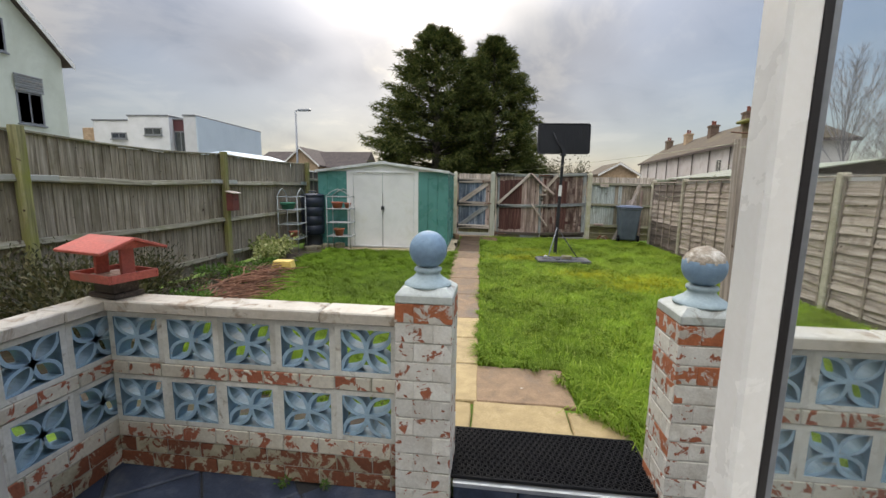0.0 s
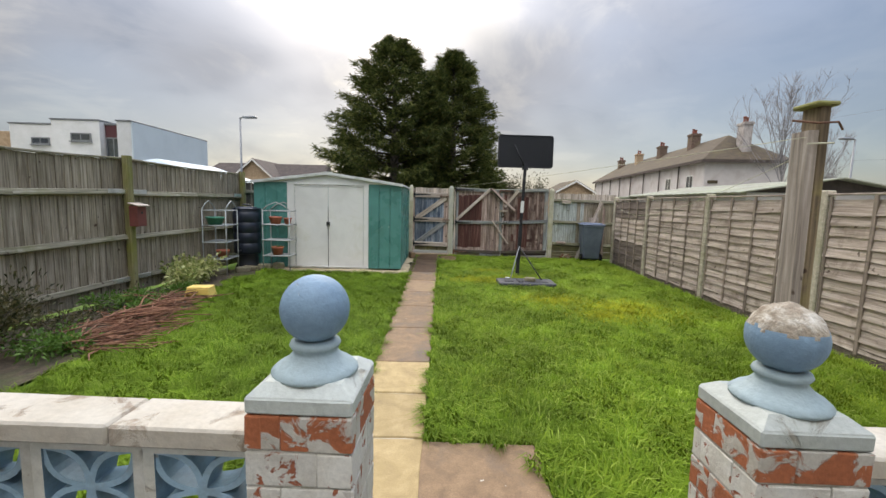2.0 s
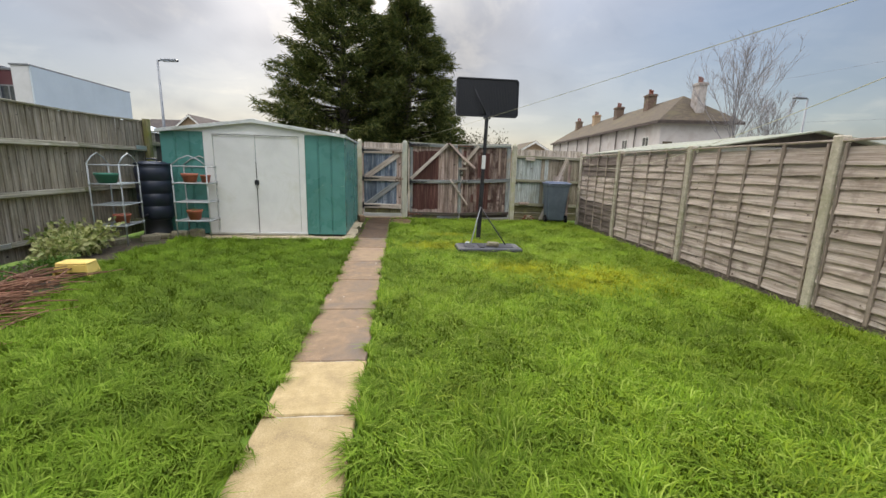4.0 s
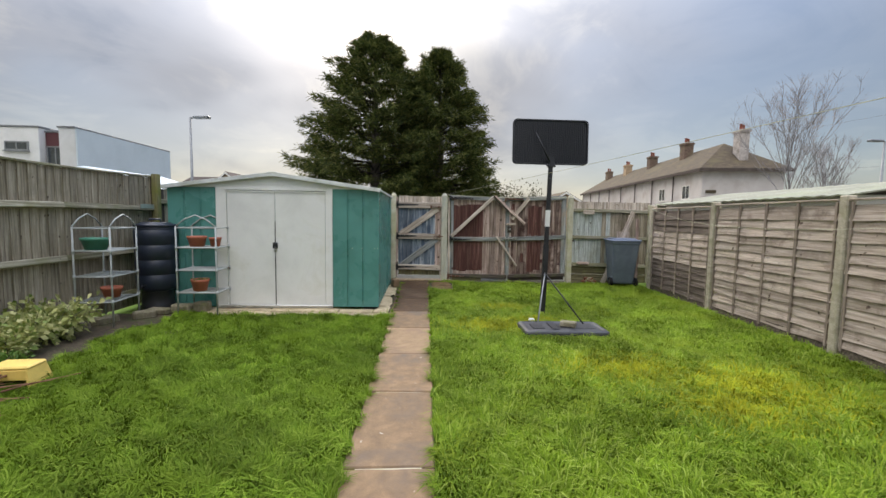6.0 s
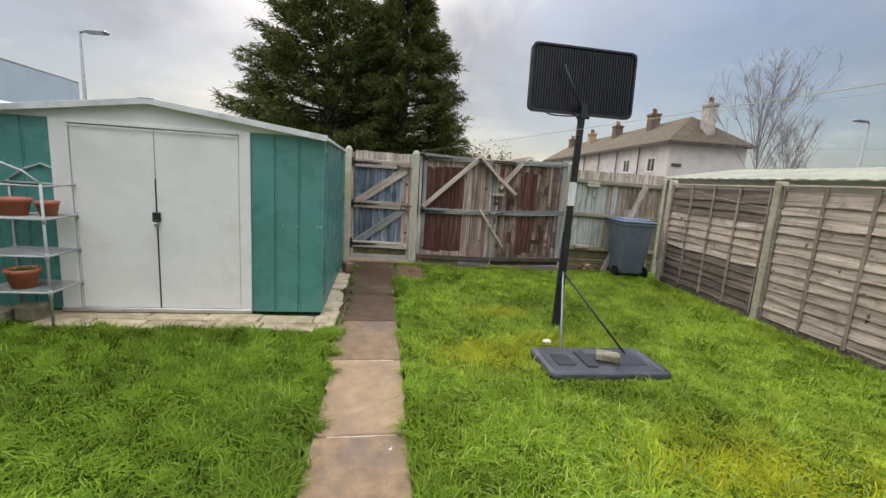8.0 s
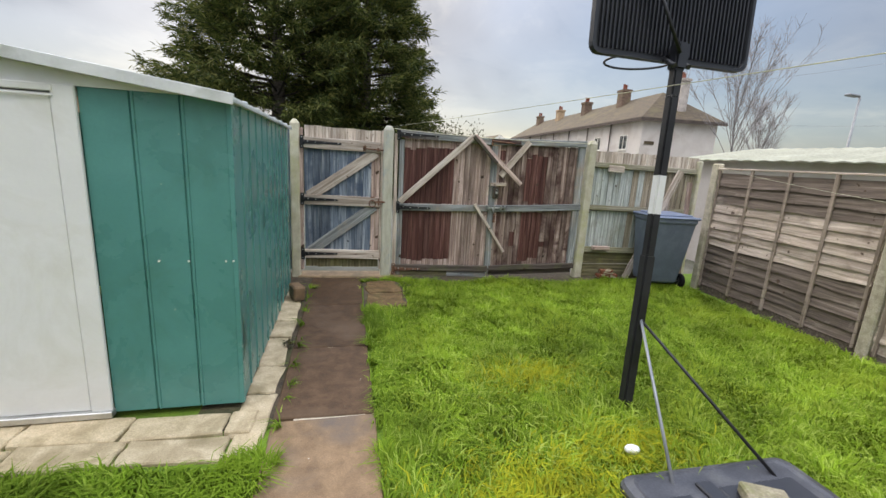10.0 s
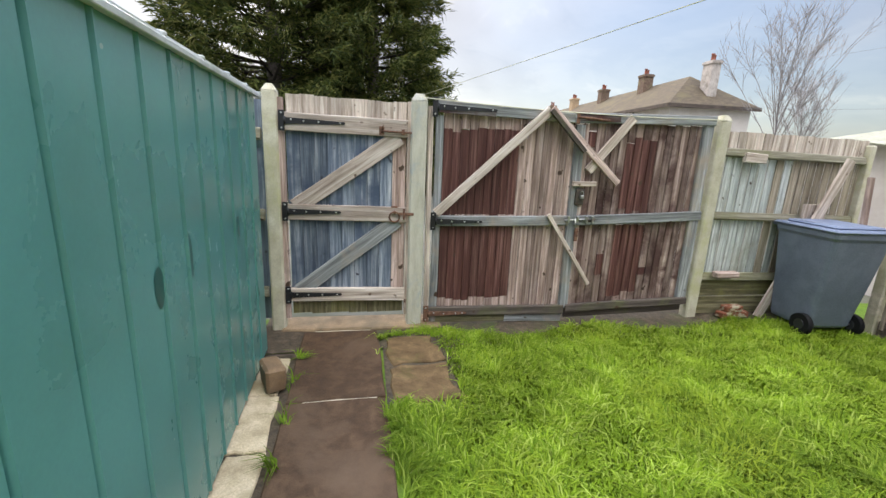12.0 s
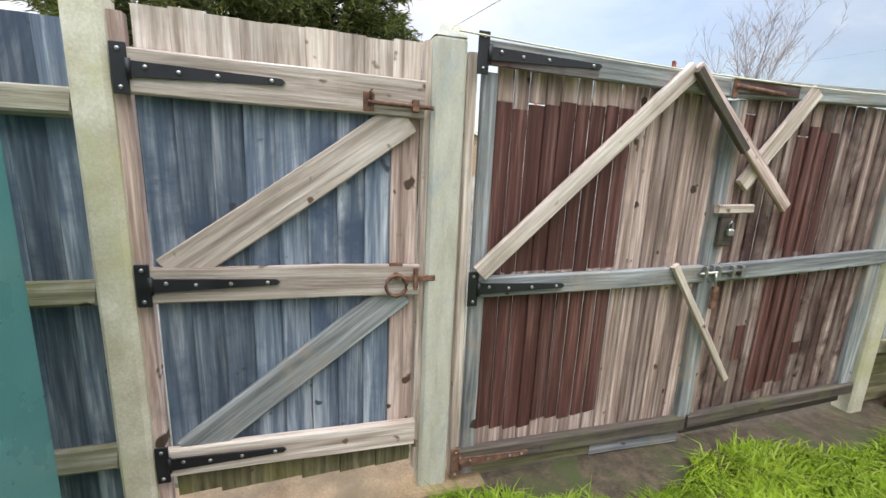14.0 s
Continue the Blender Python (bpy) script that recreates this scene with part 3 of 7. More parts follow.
def along(p, q, face=(0, -1, 0)):
    """The pose of a board that runs from p to q and shows its broad side towards face."""
    p, q = Vector(p), Vector(q)
    x = (q - p).normalized()
    z = Vector(face)
    z = (z - x * z.dot(x)).normalized()
    y = z.cross(x)
    m = Matrix((x, y, z)).transposed().to_4x4()
    m.translation = (p + q) / 2
    return m


def board(name, p, q, width, thick, material, parent, face=(0, -1, 0), warp=0.0, seed=0, label="", taper=0.0):
    length = (Vector(q) - Vector(p)).length
    return piece(name, board_mesh(name, length, width, thick, material, warp, seed, taper), parent, along(p, q, face), label)


def arrays_mesh(name, verts, faces, materials, slots=None):
    """A mesh from numpy arrays of vertices and triangles."""
    data = bpy.data.meshes.new(name)
    data.vertices.add(len(verts))
    data.vertices.foreach_set("co", np.ascontiguousarray(verts, dtype=np.float32).ravel())
    data.loops.add(faces.size)
    data.loops.foreach_set("vertex_index", np.ascontiguousarray(faces, dtype=np.int32).ravel())
    data.polygons.add(len(faces))
    data.polygons.foreach_set("loop_start", np.arange(0, faces.size, 3, dtype=np.int32))
    if slots is not None:
        data.polygons.foreach_set("material_index", np.ascontiguousarray(slots, dtype=np.int32))
    data.update(calc_edges=True)
    for m in materials:
        data.materials.append(m)
    return data


def leaf_cloud(name, centres, ways, lengths, widths, material, rng, sag=0.25):
    """Many small pointed leaves, each of two triangles, folded a little."""
    n = len(centres)
    ways = ways / np.linalg.norm(ways, axis=1, keepdims=True)
    side = np.cross(ways, rng.normal(size=(n, 3)))
    side /= np.linalg.norm(side, axis=1, keepdims=True) + 1e-9
    tip = centres + ways * lengths[:, None]
    tip[:, 2] -= lengths * sag
    middle = centres + ways * lengths[:, None] * 0.5
    verts = np.stack([centres, middle + side * widths[:, None], tip, middle - side * widths[:, None]], axis=1).reshape(-1, 3)
    base = np.arange(n)[:, None] * 4
    faces = np.concatenate([base + np.array([[0, 1, 2]]), base + np.array([[0, 2, 3]])], axis=1).reshape(-1, 3)
    return arrays_mesh(name, verts, faces, [material])


# ---- ground ----
def path_right(y):
    return 0.27 - 0.031 * (y - 3.5)


def path_left(y):
    return path_right(y) - (0.50 + 0.012 * (y - 4))


PATIO = (-1.80, 6.0, -3.0, 2.14)


def build_ground():
    bm = bmesh.new()
    x0, x1, y0, y1 = PATIO
    top, low, far = -0.03, -0.19, 900
    xs, ys = (-far, -4.7, x0, x1, far), (-far, y0, y1, 13.1, far)
    for i in range(4):
        for j in range(4):
            z = low if i == 2 and j == 1 else top
            quad(bm, [(xs[i], ys[j], z), (xs[i + 1], ys[j], z), (xs[i + 1], ys[j + 1], z), (xs[i], ys[j + 1], z)], 0 if i in (1, 2) and j < 3 else 1)
    quad(bm, [(x0, y1, low), (x1, y1, low), (x1, y1, top), (x0, y1, top)])
    quad(bm, [(x0, y0, low), (x0, y1, low), (x0, y1, top), (x0, y0, top)])
    quad(bm, [(x1, y0, low), (x1, y0, top), (x1, y1, top), (x1, y1, low)])
    quad(bm, [(x0, y0, low), (x0, y0, top), (x1, y0, top), (x1, y0, low)])
    tagged(mesh_object("ground", bm, [TURF, EARTH]), "green turf garden ground with dull earth beyond the fences", "ground", kind="structure")


build_ground()


def on_lawn(x, y):
    """True where grass grows."""
    bed = np.interp(y, [2.2, 4.0, 5.2, 6.4, 7.6, 9.4], [-2.3, -2.95, -2.75, -3.15, -3.55, -3.5])
    bed = bed + 0.10 * np.sin(y * 5.1) + 0.06 * np.sin(y * 13.0)
    ok = (x > bed) & (x < 4.50) & (y > np.where(x < -0.15, 2.62 + 0.25 * np.clip(-0.6 - x, 0, 1), 2.38)) & (y < 12.62 + 0.10 * np.sin(x * 4.0))
    edge = 0.035 * np.sin(y * 17.0) + 0.03 * np.sin(y * 41.0 + 1.0)
    ok &= ~((x > path_left(y) - 0.01 + edge) & (x < path_right(y) + 0.01 - edge * 0.6) & (y > 2.4))
    ok &= ~((x < path_left(y)) & (y > 9.42 + 0.04 * np.sin(x * 9.0)))
    front = 2.86 + 0.20 * np.clip((0.95 - x) / 0.2, -1.2, 0) + 0.04 * np.sin(x * 19.0)
    ok &= ~((x > -0.12) & (x < 1.24) & (y < front))
    ok &= ~((x > 0.2) & (x < 0.95 + 0.05 * np.sin(y * 11)) & (y < 3.47 + 0.03 * np.sin(x * 23)) & (y > 2.5))
    ok &= ~((x > -0.02) & (x < 0.50) & (y > 11.62) & (((x - 0.24) / 0.27) ** 4 + ((y - 12.1) / 0.52) ** 4 < 1))
    ok &= ~((x > 1.25) & (x < 2.3) & (y > 8.5) & (y < 9.02))
    return ok


def build_grass():
    rng = np.random.default_rng(5)
    count = 620000
    x = rng.uniform(-3.7, 4.5, count)
    y = rng.uniform(2.35, 12.75, count)
    keep = on_lawn(x, y)
    x, y = x[keep], y[keep]
    n = len(x)
    clump = 0.5 * np.sin(x * 2.3 + 1.0) * np.sin(y * 1.9) + 0.8 * np.sin(x * 9.1 + y * 5.3) * np.sin(y * 8.1 - x * 3.0) + 0.8 * np.sin(y * 17.7 - x * 11.0) * np.sin(x * 15.0 + y * 6.0)
    long = 0.056 + 0.017 * clump + rng.gamma(2.0, 0.013, n)
    rim = np.minimum(np.abs(x - path_right(y)), np.abs(x - path_left(y)))
    long += 0.018 * np.exp(-(rim / 0.12) ** 2)
    tuft = (x > 0.6) & (x < 1.3) & (y > 2.6) & (y < 3.5)
    long = np.clip(np.where(tuft, long * 1.25, long), 0.03, 0.17)
    turn = rng.normal(0, 0.85, n) + 1.6 * np.sin(x * 3.3 + y * 2.9) + 1.5 * np.sin(x * 7.1 - y * 6.0) + 1.1 * np.sin(x * 13.0 + y * 15.0)
    lean = rng.uniform(0.55, 1.45, n)
    wide = rng.uniform(0.0026, 0.0048, n)
    across = np.stack([np.cos(turn + 1.57), np.sin(turn + 1.57), np.zeros(n)], 1)
    ahead = np.stack([np.cos(turn), np.sin(turn), np.zeros(n)], 1)
    up = np.array([0, 0, 1.0])
    foot = np.stack([x, y, np.full(n, -0.032)], 1)
    mid = foot + ahead * (long * lean * 0.28)[:, None] + up * (long * 0.62)[:, None]
    tip = foot + ahead * (long * lean * 0.95)[:, None] + up * (long * (1.08 - 0.46 * lean))[:, None]
    w = across * wide[:, None]
    verts = np.stack([foot - w, foot + w, mid - w * 0.85, mid + w * 0.85, tip], 1).reshape(-1, 3)
    base = np.arange(n)[:, None] * 5
    faces = np.concatenate([base + np.array([[0, 1, 3]]), base + np.array([[0, 3, 2]]), base + np.array([[2, 3, 4]])], 1).reshape(-1, 3)
    spots = ((2.05, 7.45, 0.55, 0.35), (2.9, 7.0, 0.7, 0.5), (1.5, 9.25, 0.35, 0.18), (0.9, 8.95, 0.5, 0.3), (2.5, 6.6, 0.4, 0.3), (1.25, 10.1, 0.35, 0.2))
    moss = np.zeros(n)
    for cx, cy, rx, ry in spots:
        moss = np.maximum(moss, np.exp(-((x - cx) / rx) ** 2 - ((y - cy) / ry) ** 2))
    # Sunlight put into blade colour: paler right of the path and farther off.
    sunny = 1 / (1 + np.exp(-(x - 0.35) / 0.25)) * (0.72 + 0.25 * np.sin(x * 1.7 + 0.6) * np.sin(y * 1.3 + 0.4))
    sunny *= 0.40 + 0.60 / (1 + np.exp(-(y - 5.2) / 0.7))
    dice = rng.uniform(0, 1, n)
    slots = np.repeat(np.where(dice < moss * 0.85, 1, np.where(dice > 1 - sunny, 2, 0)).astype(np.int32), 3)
    lawn = new("lawn", arrays_mesh("lawn", verts, faces, [GRASS, MOSS, GRASS_SUNLIT], slots))
    tagged(lawn, "lush bright green lawn with yellow mossy patches", "grass", kind="stuff")


build_grass()

bm = bmesh.new()
for x0, x1, y0, y1 in ((-4.36, -2.9, 2.3, 9.4), (-2.899, -0.12, 2.2, 3.1), (-0.95, 4.6, 12.40, 13.1), (0.02, 0.60, 11.55, 12.399), (-0.98, -0.50, 9.70, 12.399)):
    nx, ny = max(int((x1 - x0) / 0.13), 3), max(int((y1 - y0) / 0.13), 3)
    grid = [[bm.verts.new((x0 + (x1 - x0) * i / nx, y0 + (y1 - y0) * j / ny, (-0.020 if x1 < 0 and y0 > 9 else -0.012) + (0.005 if x1 < 0 and y0 > 9 else 0.014) * noise.noise(Vector((i * 0.37, j * 0.41, x0))))) for j in range(ny + 1)] for i in range(nx + 1)]
    for i in range(nx):
        for j in range(ny):
            bm.faces.new((grid[i][j], grid[i + 1][j], grid[i + 1][j + 1], grid[i][j + 1])).smooth = True
tagged(mesh_object("flower_bed_soil", bm, SOIL), "damp dark soil along the fences", "soil", kind="stuff")


# ---- paving ----
def slab_mesh(name, w, d, t, material, rough_edge=0.006, seed=0):
    bm = bmesh.new()
    rnd = random.Random(seed)
    e = 0.008
    outline = []
    for k in range(4):
        a = ((-w / 2, -d / 2), (w / 2, -d / 2), (w / 2, d / 2), (-w / 2, d / 2))
        p, q = a[k], a[(k + 1) % 4]
        for i in range(4):
            f = i / 4
            outline.append((p[0] + (q[0] - p[0]) * f + rnd.uniform(-1, 1) * rough_edge, p[1] + (q[1] - p[1]) * f + rnd.uniform(-1, 1) * rough_edge))
    low = [bm.verts.new((x, y, -t)) for x, y in outline]
    high = [bm.verts.new((x, y, -e)) for x, y in outline]
    inner = [bm.verts.new((x * (1 - 2 * e / w), y * (1 - 2 * e / d), 0)) for x, y in outline]
    n = len(outline)
    for a, b in ((low, high), (high, inner)):
        for k in range(n):
            bm.faces.new((a[k], a[(k + 1) % n], b[(k + 1) % n], b[k]))
    bm.faces.new(inner)
    data = bpy.data.meshes.new(name)
    bmesh.ops.recalc_face_normals(bm, faces=bm.faces)
    bm.to_mesh(data)
    bm.free()
    data.materials.append(material)
    return data


path = thing("pavement", 0, 0, 0, "straight garden path of yellow and brown slabs", "path", kind="structure")
JOINTS = [(2.88, SLAB_YELLOW), (3.50, SLAB_YELLOW), (4.12, SLAB_YELLOW), (4.76, SLAB_BROWN), (5.82, SLAB_BROWN), (6.85, SLAB_BROWN), (7.80, SLAB_ORANGE), (8.82, SLAB_BROWN),
          (9.75, SLAB_WET), (10.71, SLAB_WET), (11.73, SLAB_WET), (12.74, None)]
for k, ((y0, m), (y1, _)) in enumerate(zip(JOINTS, JOINTS[1:])):
    y = (y0 + y1) / 2
    x0, x1 = (path_left(y), path_right(y))
    if k < 1:
        x0 = -0.12
    if y > 9:
        x0 = x1 - 0.60
    piece("slab", slab_mesh("slab", x1 - x0, y1 - y0 - 0.016, 0.05, m, 0.006, k), path, pose((x0 + x1) / 2, y, 0.0 + 0.002 * (k % 3), random.uniform(-0.12, 0.12), random.uniform(-0.2, 0.2), 1.8))
for k, (x0, x1, y0, y1, m, z) in enumerate(((0.275, 0.975, 2.90, 3.49, SLAB_BROWN, -0.002), (-0.12, 0.255, 2.30, 2.865, SLAB_YELLOW, 0.0), (0.265, 0.89, 2.30, 2.885, SLAB_YELLOW, 0.003),
                                            (0.90, 1.26, 2.30, 2.84, SLAB_YELLOW, -0.002))):
    piece("slab", slab_mesh("slab", x1 - x0, y1 - y0, 0.05, m, 0.008, 20 + k), path, pose((x0 + x1) / 2, (y0 + y1) / 2, z, 0, 0, 1.0))
for k, (x, y, w, d) in enumerate(((0.27, 11.88, 0.42, 0.46), (0.25, 12.35, 0.38, 0.42))):
    piece("stepping_stone", slab_mesh("stepping_stone", w, d, 0.04, SLAB_EARTHY, 0.030, 40 + k), path, pose(x, y, 0.004, 0.4, -0.4, 8), "broken brown paving piece")
bm = bmesh.new()
box(bm, (-0.80, 12.76, -0.08), (0.55, 13.05, 0.012), 0, 0.012)
part("threshold", bm, CONCRETE, path, "stained concrete threshold under the gate")
bm = bmesh.new()
for k in range(11):
    y = 2.9 + k * 0.9
    box(bm, (max(path_left(y), path_left(y + 0.9), path_right(y) - 0.60) + 0.06, y, -0.06), (min(path_right(y), path_right(y + 0.9)) - 0.05, y + 0.899, -0.008))
part("path_bed", bm, CONCRETE_TAN, path, "tan mortar joints")

plinth = thing("shed_plinth", 0, 0, 0, "cream slab edging round the metal shed", "paving", kind="structure")
rnd = random.Random(8)
x = -3.2
k = 0
while x < -0.62:
    w = rnd.choice((0.42, 0.46, 0.30, 0.52))
    w = min(w, -0.56 - x)
    if w > 0.08:
        piece("slab", slab_mesh("slab", w - 0.012, 0.20, 0.05, SLAB_CREAM, 0.008, 60 + k), plinth, pose(x + w / 2, 9.55, -0.005 + rnd.uniform(-0.004, 0.004), rnd.uniform(-1, 1), 0, rnd.uniform(-2, 2)))
        piece("slab", slab_mesh("slab", w - 0.012, 0.20, 0.05, SLAB_CREAM, 0.008, 90 + k), plinth, pose(x + w / 2 - 0.06, 9.76, 0.0 + rnd.uniform(-0.004, 0.004), 0, 0, rnd.uniform(-1, 1)))
    x += w
    k += 1
y = 9.62
while y < 12.2:
    d = rnd.choice((0.44, 0.38, 0.50))
    piece("slab", slab_mesh("slab", 0.19, d - 0.014, 0.05, SLAB_CREAM, 0.010, 120 + k), plinth, pose(-0.655 - 0.04 * (y + d / 2 - 9.9), y + d / 2, -0.004 + rnd.uniform(-0.006, 0.006), rnd.uniform(-1, 1), rnd.uniform(-2, 2), rnd.uniform(-2, 2)))
    y += d
    k += 1

patio = thing("patio", 0, 0, -0.13, "dark navy painted slab patio with worn joints", "patio", kind="structure")
tile = slab_mesh("patio_slab", 0.44, 0.44, 0.04, TILE_NAVY, 0.004, 7)
for i in range(-8, 9):
    for j in range(-8, 9):
        c = Vector((0.9, 1.2, 0)) + Matrix.Rotation(radians(38), 3, "Z") @ Vector((i * 0.452, j * 0.452, 0))
        if -2.0 < c.x < 4.5 and -0.2 < c.y < 2.25:
            piece("patio_slab", tile, patio, pose(c.x, c.y, 0.0, 0, 0, 38))
bm = bmesh.new()
box(bm, (-1.79, -1.0, -0.055), (6.0, 2.13, -0.012))
part("patio_bed", bm, MORTAR_DARK, patio, "dark joints")

step = thing("door_step", 0, 0, 0, "low step with navy tiled riser and pale metal nosing", "step", kind="structure")
bm = bmesh.new()
box(bm, (0.20, 2.052, -0.03), (1.20, 2.085, 0.002), 0, 0.006)
part("nosing", bm, ALLOY, step, "worn pale metal edging strip")
for k in range(3):
    bm = bmesh.new()
    box(bm, (0.205 + k * 0.333, 2.062, -0.15), (0.205 + k * 0.333 + 0.325, 2.30, -0.032), 0, 0.004)
    part("riser_tile", bm, TILE_NAVY, step)
bm = bmesh.new()
box(bm, (0.2, 2.09, -0.03), (1.2, 2.4, 0.0))
part("tread", bm, SLAB_YELLOW, step)


def build_mat():
    mat_thing = thing("door_mat", 0.70, 2.30, 0.004, "black rubber honeycomb door mat lying on the step", "mat")
    bm = bmesh.new()
    rings, cols, pitch = 13, 30, 0.0345
    for r in range(rings):
        for c in range(cols):
            x = (c - cols / 2 + 0.25 + 0.5 * (r % 2)) * pitch
            y = (r - rings / 2 + 0.5) * pitch * 0.95
            inner, outer = [], []
            for k in range(8):
                a = k * math.tau / 8
                for store, rad in ((inner, 0.0118), (outer, 0.0165)):
                    store.append((bm.verts.new((x + rad * math.cos(a), y + rad * math.sin(a), 0.018)), bm.verts.new((x + rad * math.cos(a), y + rad * math.sin(a), 0.0))))
            for k in range(8):
                i, j = k, (k + 1) % 8
                bm.faces.new((outer[i][0], outer[j][0], inner[j][0], inner[i][0]))
                bm.faces.new((inner[i][0], inner[j][0], inner[j][1], inner[i][1]))
                bm.faces.new((outer[i][1], outer[j][1], outer[j][0], outer[i][0]))
    part("honeycomb", bm, RUBBER, mat_thing)["kind"] = "stuff"
    bm = bmesh.new()
    w, d = cols * pitch / 2 + 0.012, rings * pitch * 0.95 / 2 + 0.012
    for lo, hi in (((-w, -d, 0), (w, -d + 0.012, 0.019)), ((-w, d - 0.012, 0), (w, d, 0.019)), ((-w, -d + 0.012, 0), (-w + 0.012, d - 0.012, 0.019)), ((w - 0.012, -d + 0.012, 0), (w, d - 0.012, 0.019))):
        box(bm, lo, hi, 0, 0.003)
    part("rim", bm, RUBBER, mat_thing)
    # Thin black sheet added below the open cells to make them look shaded.
    bm = bmesh.new()
    box(bm, (-w + 0.013, -d + 0.013, 0.0), (w - 0.013, d - 0.013, 0.002))
    part("backing", bm, RUBBER, mat_thing)


build_mat()


# ---- patio wall: brick pillars and pierced blocks ----
def brick_mesh(name, w, d, h, material, seed=0):
    bm = bmesh.new()
    box(bm, (-w / 2, -d / 2, -h / 2), (w / 2, d / 2, h / 2), 0, 0.0035)
    rnd = random.Random(seed)
    for v in bm.verts:
        v.co += Vector((rnd.uniform(-1, 1), rnd.uniform(-1, 1), rnd.uniform(-1, 1))) * 0.002
    data = bpy.data.meshes.new(name)
    bm.to_mesh(data)
    bm.free()
    data.materials.append(material)
    return data


bricks = {}


def lay(parent, x, y, z, w, d, h, material, turn=0):
    key = (round(w, 3), round(d, 3), round(h, 3), material.name)
    if key not in bricks:
        bricks[key] = brick_mesh("brick", w, d, h, material, len(bricks))
    return piece("brick", bricks[key], parent, pose(x, y, z, random.uniform(-0.5, 0.5), random.uniform(-0.4, 0.4), turn + random.uniform(-0.4, 0.4)))


def pillar(x, y, crusty, top):
    """A square brick pillar, its cap, and a ball on a turned foot."""
    column = thing("brick_pillar", x, y, -0.13, "square brick pillar with flaking white paint showing red brick", "pillar", "gate pillars", "structure")
    size, bottom = 0.28, -0.13
    count = 11
    course = (top - bottom) / count
    bm = bmesh.new()
    box(bm, (-size / 2 + 0.005, -size / 2 + 0.005, 0), (size / 2 - 0.005, size / 2 - 0.005, top - bottom - 0.01))
    part("mortar_core", bm, MORTAR, column)
    for k in range(count):
        z = (k + 0.5) * course
        m = BRICK_RED if k == count - 1 or (crusty and random.random() < 0.08) else BRICK_PAINT
        long, short = 0.188, 0.094
        h = course - 0.006
        flip = k % 2
        s = size / 2
        for side in range(4):
            turn = side * 90
            rot = Matrix.Rotation(radians(turn), 3, "Z")
            if flip:
                spots = ((-s + long / 2, long), (s - 0.0465 - 0.001, 0.093))
            else:
                spots = ((-s + 0.0465 + 0.001, 0.093), (s - long / 2, long))
            for cx, w in spots:
                p = rot @ Vector((cx, -s + 0.022 + 0.0006 * side, 0))
                mm = BRICK_RED if crusty and side == 3 and random.random() < 0.35 else m
                lay(column, p.x, p.y, z, w - 0.002, 0.044, h, mm, turn)
    cap = thing("pillar_cap", x, y, top, "pale blue painted stone cap with ball finial" if not crusty else "pale blue stone cap, ball crusted with flaking paint", "finial", "pillar caps")
    bm = bmesh.new()
    box(bm, (-0.139, -0.139, 0.0), (0.139, 0.139, 0.045), 0, 0.006)
    low, high = [bm.verts.new((sx * 0.135, sy * 0.135, 0.045)) for sx, sy in ((-1, -1), (1, -1), (1, 1), (-1, 1))], [bm.verts.new((sx * 0.100, sy * 0.100, 0.072)) for sx, sy in ((-1, -1), (1, -1), (1, 1), (-1, 1))]
    for k in range(4):
        bm.faces.new((low[k], low[(k + 1) % 4], high[(k + 1) % 4], high[k]))
    bm.faces.new(high)
    part("plinth", bm, CAP_GREY, cap)
    bm = bmesh.new()
    lathe(bm, [(0.118, 0.068), (0.118, 0.076), (0.105, 0.088), (0.078, 0.104), (0.062, 0.122), (0.058, 0.132), (0.066, 0.138), (0.070, 0.146), (0.066, 0.155), (0.055, 0.160)], 28)
    part("foot", bm, CAP_BLUE, cap)
    bm = bmesh.new()
    bmesh.ops.create_uvsphere(bm, u_segments=48, v_segments=30, radius=0.094)
    rnd = random.Random(3)
    for f in bm.faces:
        f.smooth = True
    centre = 0.245
    for v in bm.verts:
        v.co.z += centre
        if crusty and v.co.z > centre + 0.012:
            bump = noise.noise(v.co * 38.0) + 0.6 * noise.noise(v.co * 90.0)
            v.co += (v.co - Vector((0, 0, centre))).normalized() * max(bump, -0.4) * 0.0055
    if crusty:
        for f in bm.faces:
            c = f.calc_center_median()
            f.material_index = 1 if c.z > centre + 0.028 + 0.018 * noise.noise(c * 28.0) else 0
    part("ball", bm, [BALL_BLUE, BALL_CRUST], cap)


pillar(0.05, 2.155, False, 0.94)
pillar(1.347, 2.165, True, 0.900)


